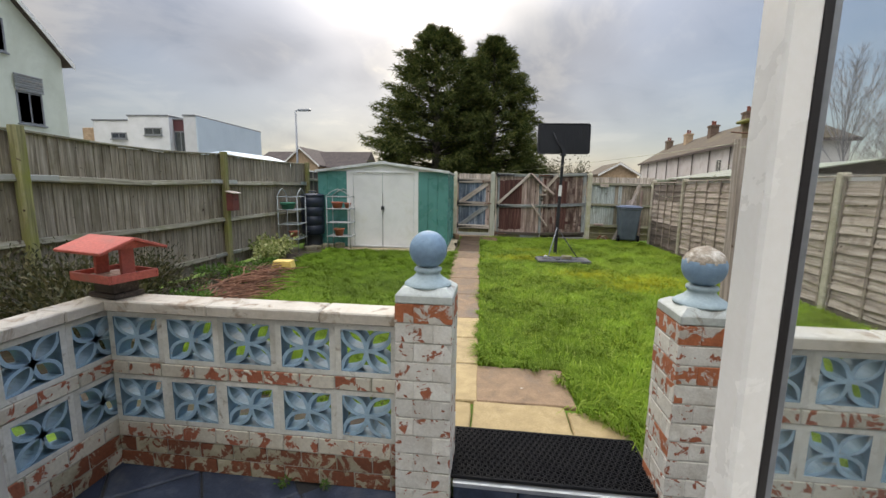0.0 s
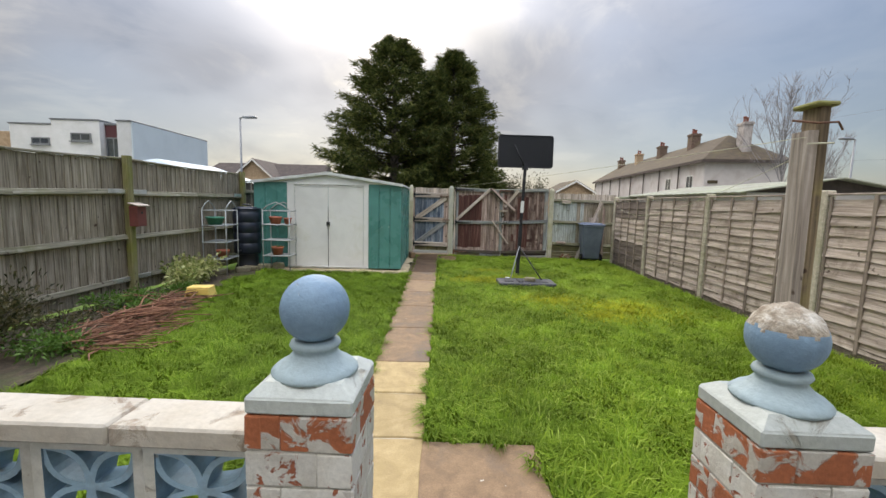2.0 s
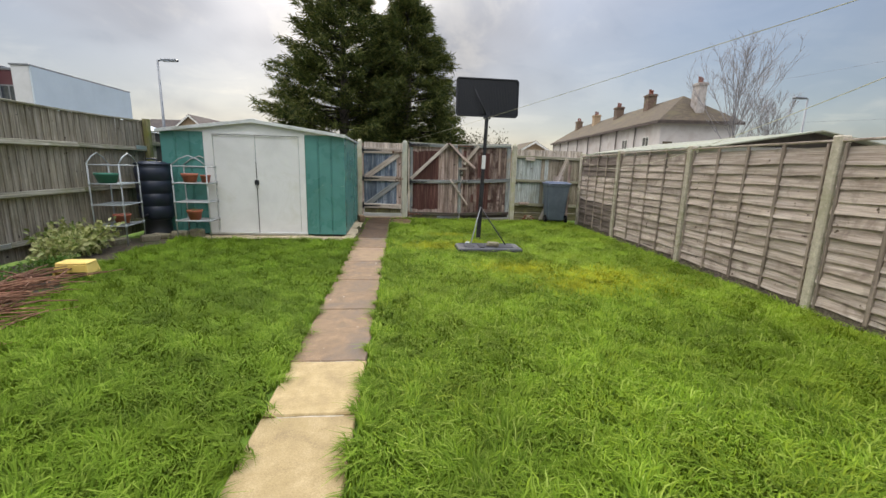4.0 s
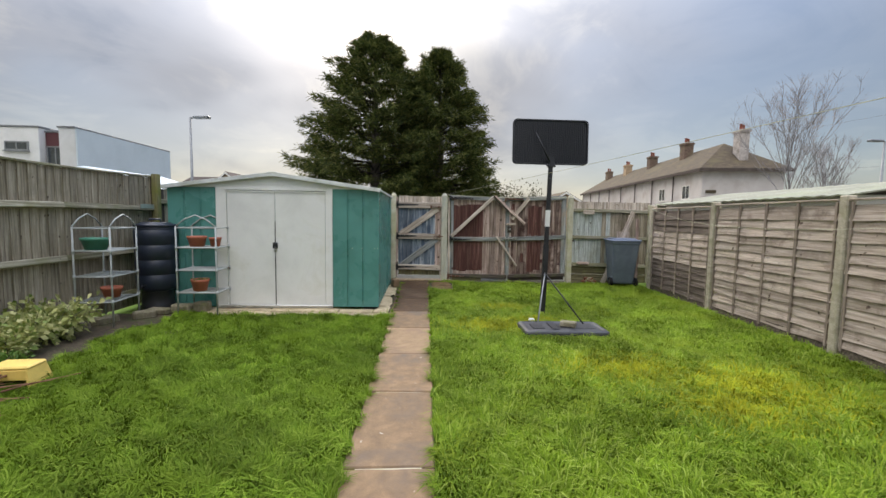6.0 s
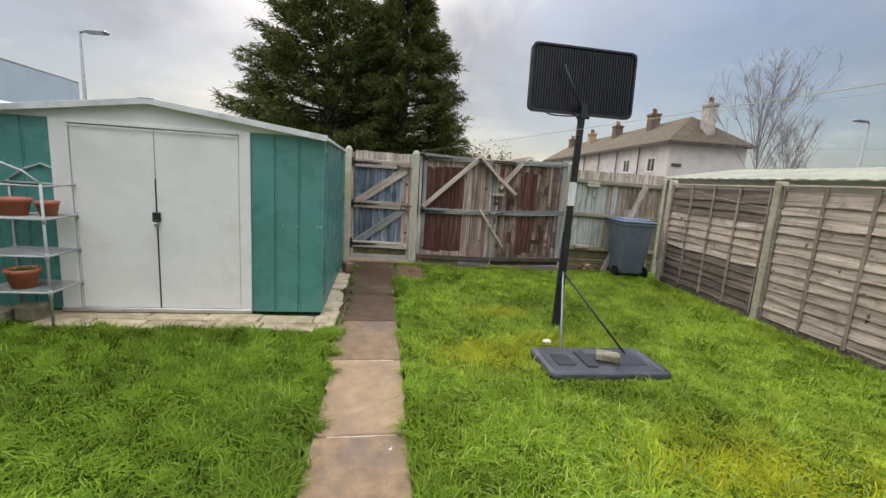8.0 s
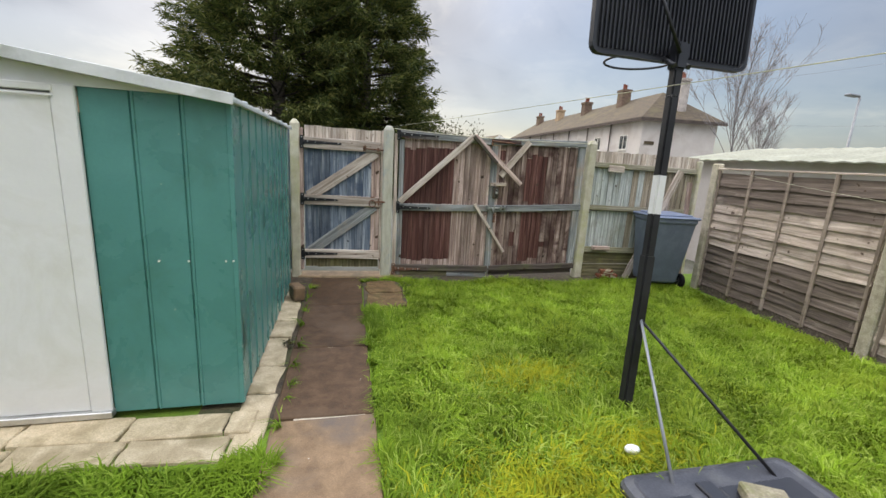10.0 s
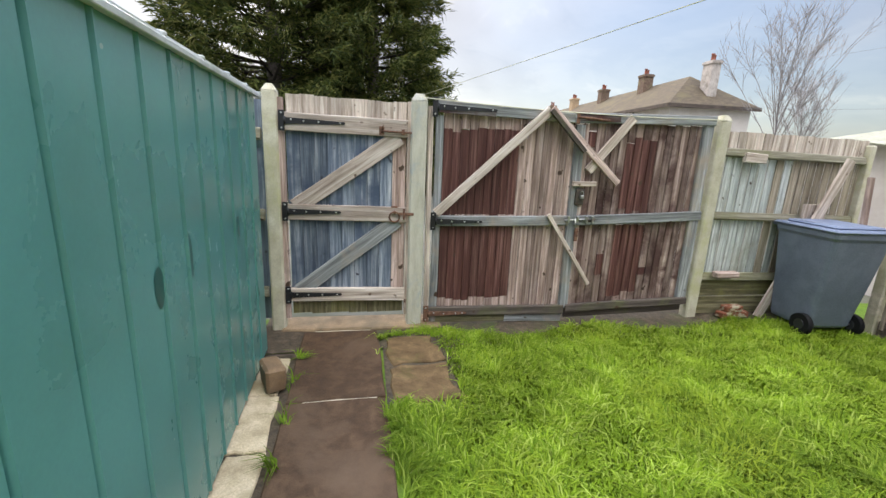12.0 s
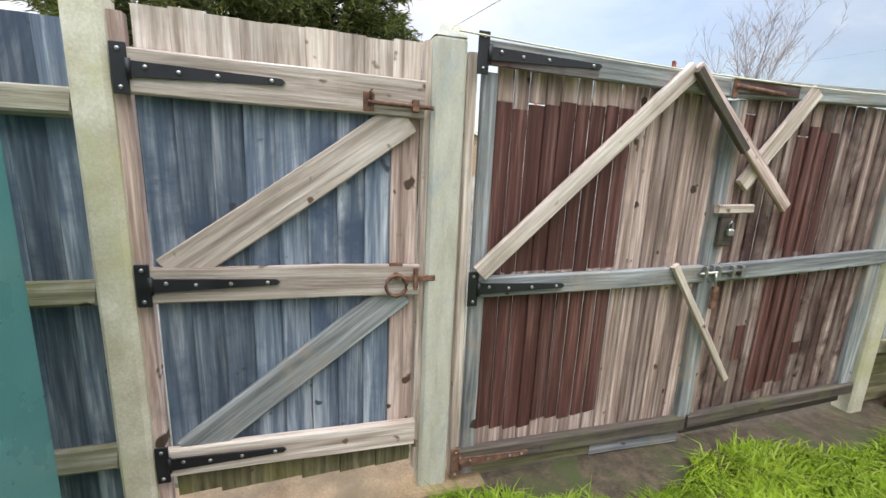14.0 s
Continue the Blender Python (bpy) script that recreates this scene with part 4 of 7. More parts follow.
def block_data():
    """One pierced block: a square frame and eight curved ribs that meet in the middle."""
    bm = bmesh.new()
    s, d, t = 0.158, 0.045, 0.030
    for lo, hi in (((-s, -d, -s), (-s + t, d, s)), ((s - t, -d, -s), (s, d, s)), ((-s + t, -d, -s), (s - t, d, -s + t)), ((-s + t, -d, s - t), (s - t, d, s))):
        box(bm, lo, hi, 0)
    for f in bm.faces:
        c = f.calc_center_median()
        f.normal_update()
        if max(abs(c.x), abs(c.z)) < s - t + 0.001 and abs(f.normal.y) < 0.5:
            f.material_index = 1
    q = s - t + 0.004
    for y0, y1, r in ((-d * 0.86, d * 0.86, 0.021),):
        ring = [[bm.verts.new((r * math.cos(a), y, r * math.sin(a))) for a in (math.pi / 8 + k * math.pi / 4 for k in range(8))] for y in (y0, y1)]
        for k in range(8):
            bm.faces.new((ring[0][k], ring[0][(k + 1) % 8], ring[1][(k + 1) % 8], ring[1][k])).material_index = 1
        bm.faces.new(ring[0]).material_index = 1
        bm.faces.new(ring[1]).material_index = 1
    rib = 0.0095
    for k in range(4):
        rot = Matrix.Rotation(k * math.pi / 2, 4, "Y")
        for flip in (-1, 1):
            line = []
            for i in range(9):
                f = i / 8
                a = f * q * 1.0
                bulge = math.sin(math.pi * min(f, 1.0)) * 0.044 * flip
                line.append(Vector((a + bulge * 0.7071, 0, a - bulge * 0.7071)))
            rows = []
            for i, p in enumerate(line):
                way = (line[min(i + 1, 8)] - line[max(i - 1, 0)]).normalized()
                across = Vector((way.z, 0, -way.x))
                w = rib
                rows.append([bm.verts.new(rot @ (p + across * sx * w + Vector((0, sy * d * 0.86, 0)))) for sx, sy in ((-1, -1), (1, -1), (1, 1), (-1, 1))])
            for a, b in zip(rows, rows[1:]):
                for j in range(4):
                    f = bm.faces.new((a[j], a[(j + 1) % 4], b[(j + 1) % 4], b[j]))
                    f.material_index = 1
    data = bpy.data.meshes.new("screen_block")
    bmesh.ops.recalc_face_normals(bm, faces=bm.faces)
    bm.to_mesh(data)
    bm.free()
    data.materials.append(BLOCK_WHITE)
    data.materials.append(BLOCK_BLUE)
    data.materials.append(BLOCK_SHADED)
    # Faces inside the holes take a darker blue that stands for their shade.
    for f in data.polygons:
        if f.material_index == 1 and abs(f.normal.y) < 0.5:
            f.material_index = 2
    return data


BLOCK = block_data()
WALL_BOTTOM = -0.13


def screen_wall(name, p, q, blocks, label, courses=2):
    """A low wall from p to q: brick feet, two rows of pierced blocks with a brick course between, and coping."""
    p, q = Vector((*p, 0)), Vector((*q, 0))
    way = (q - p).normalized()
    length = (q - p).length
    turn = math.degrees(math.atan2(way.y, way.x))
    w = thing(name, p.x, p.y, 0, label, "wall", "patio walls", "structure", turn)
    pitch = length / blocks
    for k in range(blocks):
        for z in (0.288, 0.650):
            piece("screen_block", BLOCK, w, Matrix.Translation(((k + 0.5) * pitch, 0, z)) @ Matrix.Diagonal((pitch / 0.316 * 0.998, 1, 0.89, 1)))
    h = 0.085
    z0 = WALL_BOTTOM
    rows = [(z0 + 0.045, BRICK_LOW), (z0 + 0.137, BRICK_LOW), (z0 + 0.229, BRICK_GAP), (0.469, BRICK_GAP)]
    for r, (z, m) in enumerate(rows):
        x = -0.10 * (r % 2)
        height = h if r < 3 else 0.072
        while x < length - 0.01:
            a, b = max(x, 0), min(x + 0.2, length)
            if b - a > 0.03:
                lay(w, (a + b) / 2, 0, z, b - a - 0.008, 0.100, height, m if random.random() < 0.88 else BRICK_GAP)
            x += 0.2
    bm = bmesh.new()
    box(bm, (0.002, -0.044, z0), (length - 0.002, 0.044, 0.147))
    box(bm, (0.002, -0.044, 0.432), (length - 0.002, 0.044, 0.506))
    part("mortar_core", bm, MORTAR, w)
    x = 0.0
    k = 0
    while x < length - 0.05:
        n = min(0.62, length - x)
        bm = bmesh.new()
        box(bm, (x + 0.002, -0.085, 0.802), (x + n - 0.002, 0.085, 0.863), 0, 0.007)
        for v in bm.verts:
            v.co += Vector((0, 0, 0.004 * noise.noise(v.co * 6 + Vector((k, 0, 0)))))
        part("coping_stone", bm, COPING, w)
        x += n
        k += 1
    return w


screen_wall("wall_north", (-1.735, 2.15), (-0.10, 2.15), 5, "low screen wall of pale blue pierced blocks with flaking coping")
screen_wall("wall_west", (-1.79, 0.62), (-1.79, 2.20), 5, "low side screen wall of pale blue pierced blocks and mossy brick")
screen_wall("wall_northeast", (1.50, 2.15), (4.40, 2.15), 9, "low screen wall of pale blue pierced blocks beside the pillar")


# ---- house at the start of the walk ----
def build_house():
    front, back = 0.86, 1.02
    for name, lo, hi, label in (
            ("wall_house_left", (-3.6, front, -0.13), (-0.95, back, 2.6), "plain house wall beside the patio door"),
            ("wall_house_right", (2.05, front, -0.13), (6.0, back, 2.6), "plain house wall beside the glazed panel"),
            ("wall_house_over", (-0.95, front, 2.16), (2.05, back, 2.6), "plain house wall over the patio door"),
            ("wall_room_back", (-3.6, -3.2, -0.05), (6.0, -3.05, 2.6), "plain room wall"),
            ("wall_room_left", (-3.75, -3.2, -0.05), (-3.6, back, 2.6), "plain room wall"),
            ("wall_room_right", (6.0, -3.2, -0.05), (6.15, back, 2.6), "plain room wall"),
            ("floor", (-3.6, -3.05, -0.12), (6.0, front - 0.002, 0.0), "plain room floor inside the door")):
        bm = bmesh.new()
        box(bm, lo, hi)
        tagged(mesh_object(name, bm, ROOM_WALL), label, name.split("_")[0], kind="structure")
    bm = bmesh.new()
    box(bm, (-0.95, 0.86, -0.12), (2.05, 1.02, -0.03), 0, 0.004)
    tagged(mesh_object("door_sill", bm, UPVC), "white plastic patio door sill", "sill", kind="structure")
    # Unseen roof, added without a shadow so that skylight brightens the door frame.
    bm = bmesh.new()
    box(bm, (-3.75, -3.2, 2.602), (6.15, back, 2.62))
    roof = tagged(mesh_object("ceiling", bm, glassy("tinted_roof_glass", (0.6, 0.63, 0.63))), "unseen glazed roof added to let daylight onto the door frame", "ceiling", kind="structure")
    roof.visible_shadow = False
    win = thing("window_1", 0.704, 0.725, 0.0, "tall glazed door panel in white plastic frame", "window", kind="structure")
    win.scale = (0.78, 0.85, 1.0)
    bm = bmesh.new()
    box(bm, (0.0, -0.035, 0), (0.050, 0.035, 2.19), 0, 0.006)
    part("window_frame", bm, UPVC, win, "white plastic upright with a small block at its foot")
    bm = bmesh.new()
    box(bm, (0.008, -0.058, 0.60), (0.036, -0.034, 0.70), 0, 0.006)
    part("keep_block", bm, UPVC, win)
    bm = bmesh.new()
    box(bm, (0.0505, -0.030, 0.0), (0.066, 0.022, 2.19), 0, 0.002)
    part("gasket", bm, GASKET_AND_GAP, win, "black rubber seal")
    bm = bmesh.new()
    box(bm, (0.0665, -0.024, 0.0), (0.080, 0.018, 2.19), 0, 0.002)
    part("glazing_spacer", bm, LAMP_GREY, win, "grey metal spacer bar")
    for z0, z1 in ((0.0, 0.012), (2.12, 2.19)):
        bm = bmesh.new()
        box(bm, (0.081, -0.035, z0), (1.185, 0.035, z1), 0, 0.004)
        part("window_frame", bm, UPVC, win)
    bm = bmesh.new()
    box(bm, (1.186, -0.035, 0), (1.256, 0.035, 2.19), 0, 0.006)
    part("window_frame", bm, UPVC, win)
    bm = bmesh.new()
    box(bm, (0.0805, 0.0, 0.013), (1.185, 0.006, 2.119))
    pane = part("pane", bm, GLASS, win, "clear glass pane")
    pane.visible_shadow = False


build_house()


# ---- left boundary: closeboard fence seen from its rail side ----
def build_left_fence():
    x = -4.40
    fence = thing("wooden_fence", x, 2.0, 0, "weathered grey closeboard fence with mossy posts and three rails", "fence", kind="structure")
    posts = (-2.6, 0.62, 3.82, 7.02, 10.30)

    def top(y):
        base = 2.005
        for a, b in zip(posts, posts[1:]):
            if a <= y <= b:
                return base - 0.055 * math.sin(math.pi * (y - a) / (b - a)) * (1.0 if b < 8 else 0.45)
        return base

    rnd = random.Random(12)
    y = -2.6
    k = 0
    while y < 10.32:
        w = rnd.uniform(0.098, 0.118)
        z = round((top(y + w / 2) - 0.018) / 0.01) * 0.01
        board("fence_board", (-0.03 + rnd.uniform(-0.004, 0.004), y + w / 2 - 2.0, 0.02), (-0.03 + rnd.uniform(-0.006, 0.006), y + w / 2 - 2.0 + rnd.uniform(-0.008, 0.008), z), 0.138, 0.016, WOOD_FENCE, fence,
              (1, 0.12, 0), 0.002, k % 7, "", 0.5)
        y += w
        k += 1
    for a, b in zip(posts, posts[1:]):
        for h, drop in ((1.52, 0.07), (0.86, 0.02), (0.24, 0.0)):
            mid = (a + b) / 2
            sag = top(mid) - (top(a) + top(b)) / 2
            hm = h + sag * (h / 1.9)
            hh = h * (1.0 if b < 8 else 0.98)
            board("rail", (0.018, a - 2.0, hh), (0.018, mid - 2.0, hm), 0.075, 0.055, WOOD_RAIL, fence, (1, 0, 0.35))
            board("rail", (0.018, mid - 2.0, hm), (0.018, b - 2.0, hh), 0.075, 0.055, WOOD_RAIL, fence, (1, 0, 0.35))
        for i in range(8):
            ya, yb = a + (b - a) * i / 8, a + (b - a) * (i + 1) / 8
            board("capping", (-0.02, ya - 2.0, top(ya + 0.001) - 0.005), (-0.02, yb - 2.0, top(yb - 0.001) - 0.005), 0.062, 0.026, WOOD_RAIL, fence, (0, 0, 1))
        for i, end in enumerate((a, b)):
            for h in (1.52, 0.24):
                bm = bmesh.new()
                sgn = 1 if i == 0 else -1
                box(bm, (0.047, end - 2.0 + sgn * 0.06, h - 0.03), (0.052, end - 2.0 + sgn * 0.36, h + 0.035), 0, 0.002)
                part("rail_bracket", bm, ALLOY, fence, "pale galvanised rail bracket")
    for y in posts:
        z = top(y) + 0.03
        board("post", (0.05, y - 2.0, -0.05), (0.05, y - 2.0, z), 0.105, 0.10, WOOD_POST, fence, (1, 0, 0))
    for k in range(30):
        board("fence_board", (-0.25, 8.36 + k * 0.105, 0.02), (-0.25, 8.36 + k * 0.105, 1.84), 0.115, 0.016, WOOD_DARK if k % 3 else WOOD_FENCE, fence, (1, 0.06, 0), 0.002, k % 5, "", 0.5)
    board("rail", (-0.21, 8.33, 1.62), (-0.21, 11.5, 1.62), 0.08, 0.05, WOOD_RAIL, fence, (1, 0, 0))
    board("capping", (-0.24, 8.33, 1.86), (-0.24, 11.5, 1.86), 0.07, 0.025, WOOD_RAIL, fence, (0, 0, 1))


build_left_fence()


# ---- right boundary: lapped panels between concrete posts ----
def slat_mesh(length, seed, material):
    """A waney lapped slat: wavy lower edge, tilted so that it laps over the one below."""
    rnd = random.Random(seed)
    verts, faces = [], []
    steps = 14
    for i in range(steps + 1):
        x = -length / 2 + length * i / steps
        wave = 0.006 * math.sin(i * 0.9 + seed) + rnd.uniform(-0.005, 0.005)
        bow = 0.006 * math.sin(math.pi * i / steps * 3 + seed)
        verts += [(x, 0.083, -0.006), (x, 0.083, 0.0), (x, -0.083 + wave, 0.030 + bow), (x, -0.083 + wave, 0.016 + bow)]
    for i in range(steps):
        a = i * 4
        for j in range(4):
            faces.append((a + j, a + (j + 1) % 4, a + 4 + (j + 1) % 4, a + 4 + j))
    faces += [(3, 2, 1, 0), (steps * 4, steps * 4 + 1, steps * 4 + 2, steps * 4 + 3)]
    data = bpy.data.meshes.new("slat")
    data.from_pydata(verts, [], faces)
    data.materials.append(material)
    return data


def build_right_fence():
    x = 4.60
    fence = thing("panel_fence", x, 7.0, 0, "brown waney lap fence panels between concrete posts", "fence", kind="structure")
    posts = [1.55, 3.71, 5.86, 8.02, 10.17, 12.34]
    dry = [slat_mesh(2.03, s, WOOD_LAP) for s in range(6)]
    wet = [slat_mesh(2.03, s + 20, WOOD_LAP_WET) for s in range(4)]
    for k, (a, b) in enumerate(zip(posts, posts[1:])):
        mid, top = (a + b) / 2 - 7.0, 1.66 if k < 4 else 1.64
        panel = part("panel", bmesh.new(), WOOD_LAP, fence)
        pitch = 0.122
        count = int(top / pitch)
        rnd = random.Random(k)
        for i in range(count):
            z = 0.12 + i * (top - 0.16) / count
            damp = k == 4 and (i < 5 or i > 9)
            data = rnd.choice(wet if damp else dry)
            m = Matrix.Translation((-0.005, mid, z + 0.04)) @ Matrix(((0, 0, -1), (-1, 0, 0), (0, 1, 0))).to_4x4()
            piece("slat", data, panel, m @ pose(0, 0, 0, rnd.uniform(-1.5, 1.5), 0, rnd.uniform(-0.25, 0.25)) @ Matrix.Diagonal((rnd.choice((1, -1)), 1, 1, 1)))
        for i in range(5):
            y = a + 0.09 + (b - a - 0.18) * i / 4 - 7.0
            if 0 < i < 4:
                board("batten", (-0.032, y, 0.05), (-0.032, y, top + 0.01), 0.042, 0.022, WOOD_BATTEN, panel, (-1, 0, 0), 0.002, i)
            else:
                board("batten", (-0.03, y, 0.05), (-0.03, y, top), 0.03, 0.022, WOOD_BATTEN, panel, (-1, 0, 0), 0.002, i)
        board("panel_capping", (-0.012, a + 0.05 - 7.0, top + 0.022), (-0.012, b - 0.05 - 7.0, top + 0.022), 0.06, 0.022, WOOD_LAP, panel, (0, 0, 1))
        bm = bmesh.new()
        box(bm, (-0.025, a + 0.055 - 7.0, -0.05), (0.02, b - 0.055 - 7.0, 0.125), 0, 0.008)
        part("gravel_board", bm, WOOD_LAP_WET, panel, "damp gravel board")
        if k == 4:
            panel.matrix_basis = pose(0, a - 7.0, 0, 0, 0, -3.2) @ Matrix.Translation((0, 7.0 - a, 0))
    for y in posts + [-0.6]:
        bm = bmesh.new()
        x = 0.12 if y > 12 else 0.0
        box(bm, (x - 0.055, y - 7.0 - 0.05, -0.05), (x + 0.055, y - 7.0 + 0.05, 1.73), 0, 0.012)
        part("concrete_post", bm, CONCRETE_TAN, fence, "tan concrete fence post")
    bm = bmesh.new()
    box(bm, (-0.02, -9.5, 0), (0.02, -5.5, 1.7))
    part("far_panel", bm, WOOD_LAP, fence)


build_right_fence()


# ---- back boundary: posts, gate, double gate, fence ----
BACK = 12.86


def build_back_posts():
    for x, w, label in ((-0.822, 0.108, "pale lichen-stained concrete gate post with rounded top"), (0.305, 0.13, "pale concrete gate post with blue paint streaks"), (3.115, 0.12, "leaning pale concrete gate post")):
        bm = bmesh.new()
        box(bm, (-w / 2, -0.055, -0.08), (w / 2, 0.055, 1.90), 0, 0.014)
        low = [bm.verts.new((sx * (w / 2 - 0.002), sy * 0.053, 1.895)) for sx, sy in ((-1, -1), (1, -1), (1, 1), (-1, 1))]
        high = [bm.verts.new((sx * (w / 2 - 0.035), sy * 0.025, 1.945)) for sx, sy in ((-1, -1), (1, -1), (1, 1), (-1, 1))]
        for k in range(4):
            bm.faces.new((low[k], low[(k + 1) % 4], high[(k + 1) % 4], high[k]))
        bm.faces.new(high)
        ob = mesh_object("gate_post", bm, CONCRETE_BLUE if "blue" in label else CONCRETE_POST, None, pose(x, BACK, 0, 0, 0, 0))
        tagged(ob, label, "post", "gate posts")


build_back_posts()


def strap_hinge(parent, x, y, z, reach, sgn=1, material=None):
    """A black T hinge: an upright plate and a tapering strap with bolts."""
    bm = bmesh.new()
    box(bm, (-0.022 if sgn > 0 else -0.022, -0.004, -0.075), (0.022, 0.004, 0.075), 0, 0.002)
    verts = [bm.verts.new((sgn * a, d, h)) for d in (-0.007, 0.002) for a, h in ((0.02, -0.024), (reach, -0.010), (reach + 0.012, 0.0), (reach, 0.010), (0.02, 0.024))]
    bm.faces.new(verts[:5])
    bm.faces.new(verts[5:][::-1])
    for k in range(5):
        bm.faces.new((verts[k], verts[(k + 1) % 5], verts[5 + (k + 1) % 5], verts[5 + k]))
    tube(bm, [(sgn * 0.024, -0.006, -0.03), (sgn * 0.024, -0.006, 0.03)], 0.008, 8)
    hinge = part("hinge", bm, material or BLACK_METAL, parent, "black iron strap hinge", pose(x, y, z))
    bm = bmesh.new()
    for a, h in ((0.07, 0.008), (0.16, 0.0), (0.27, 0.0), (reach - 0.03, 0.0)):
        lathe(bm, [(0.0075, 0), (0.006, 0.004), (0.002, 0.005)], 8, (0, 0, 0))
        for v in list(bm.verts)[-24:]:
            v.co = Vector((sgn * a + v.co.x, -0.007 - v.co.z, h + v.co.y))
    for h in (-0.055, 0.055):
        lathe(bm, [(0.0075, 0), (0.006, 0.004), (0.002, 0.005)], 8, (0, 0, 0))
        for v in list(bm.verts)[-24:]:
            v.co = Vector((v.co.x, -0.004 - v.co.z, h + v.co.y))
    part("bolt_head_stuff", bm, STEEL, hinge, "pale steel bolt heads")["kind"] = "stuff"
    return hinge


def build_side_gate():
    gate = thing("garden_gate", -0.255, BACK - 0.01, 0.10, "blue-stained ledged and braced wooden gate, closed", "gate")
    left, right, low, high = -0.455, 0.462, 0.02, 1.775
    rnd = random.Random(31)
    y0 = 0.012
    count = 9
    w = (right - left) / count
    for k in range(count):
        x = left + (k + 0.5) * w
        m = WOOD_BLUE if k < count - 1 else WOOD_BARE
        split = 1.60
        board("gate_board", (x, y0, 0.13), (x + rnd.uniform(-0.003, 0.003), y0, split), w + 0.008, 0.020, m, gate, (0.20, -1, 0), 0.002, k, "blue-stained vertical board" if k < count - 1 else "", 0.35)
        tip = high + 0.003 * math.sin(k * 1.7) + 0.010 - 0.016 * k / count
        board("gate_board", (x, y0 + 0.002, split), (x, y0 + 0.002, tip), w + 0.004, 0.018, WOOD_PALE, gate, (0.10, -1, 0), 0.002, k + 20, "bare grey board top", 0.35)
    for k in range(6):
        x = left + (k + 0.5) * 0.153
        board("gate_board", (x, y0 + 0.004, low), (x, y0 + 0.004, 0.14), 0.155, 0.018, WOOD_ALGAE, gate, (0.1, -1, 0), 0.002, k + 40, "algae-green board foot", 0.3)
    for z, width, m in ((1.575, 0.135, WOOD_PALE), (0.888, 0.125, WOOD_PALE), (0.195, 0.115, WOOD_PALE)):
        board("ledge", (left - 0.012, -0.022, z + 0.006), (right + 0.006, -0.022, z - 0.006), width, 0.034, m, gate, (0, -1, 0), 0.003, int(z * 10))
    board("brace", (left + 0.045, -0.012, 0.925), (right - 0.055, -0.012, 1.505), 0.130, 0.028, WOOD_PALE, gate, (0, -1, 0), 0.003, 51, "pale diagonal brace")
    board("brace", (left + 0.06, -0.012, 0.225), (right - 0.06, -0.012, 0.835), 0.124, 0.028, WOOD_GREYBLUE, gate, (0, -1, 0), 0.003, 52, "grey diagonal brace")
    board("stile", (left - 0.045, 0.01, -0.02), (left - 0.045, 0.01, 1.75), 0.052, 0.05, WOOD_BARE, gate, (0, -1, 0), 0.002, 61)
    board("stile", (right + 0.026, 0.01, 0.0), (right + 0.026, 0.01, 1.78), 0.034, 0.05, WOOD_PALE, gate, (0, -1, 0), 0.002, 62)
    for z in (1.585, 0.895, 0.20):
        strap_hinge(gate, left - 0.028, -0.040, z, 0.46 if z > 1 else 0.42)
    bm = bmesh.new()
    tube(bm, [(0.26, -0.050, 1.545), (0.50, -0.050, 1.540)], 0.008, 8)
    box(bm, (0.245, -0.040, 1.515), (0.285, -0.033, 1.580), 0, 0.002)
    box(bm, (0.42, -0.058, 1.522), (0.445, -0.033, 1.565), 0, 0.002)
    tube(bm, [(0.27, -0.048, 1.545), (0.27, -0.048, 1.580), (0.275, -0.050, 1.59)], 0.006, 6)
    part("bolt", bm, RUST, gate, "rusty sliding bolt")
    bm = bmesh.new()
    ring = [(0.375 + 0.042 * math.cos(a), -0.052 - 0.012 * math.sin(a / 2), 0.868 + 0.042 * math.sin(a)) for a in (k * math.tau / 16 for k in range(17))]
    tube(bm, ring, 0.0075, 6, cap=False)
    box(bm, (0.348, -0.040, 0.855), (0.402, -0.033, 0.955), 0, 0.003)
    tube(bm, [(0.375, -0.062, 0.905), (0.375, -0.03, 0.905)], 0.014, 10)
    part("ring_latch", bm, RUST, gate, "rusty ring latch handle")
    bm = bmesh.new()
    box(bm, (0.40, -0.048, 0.878), (0.535, -0.036, 0.902), 0, 0.003)
    box(bm, (0.445, -0.060, 0.845), (0.462, -0.033, 0.935), 0, 0.003)
    part("latch_bar", bm, RUST, gate)


build_side_gate()


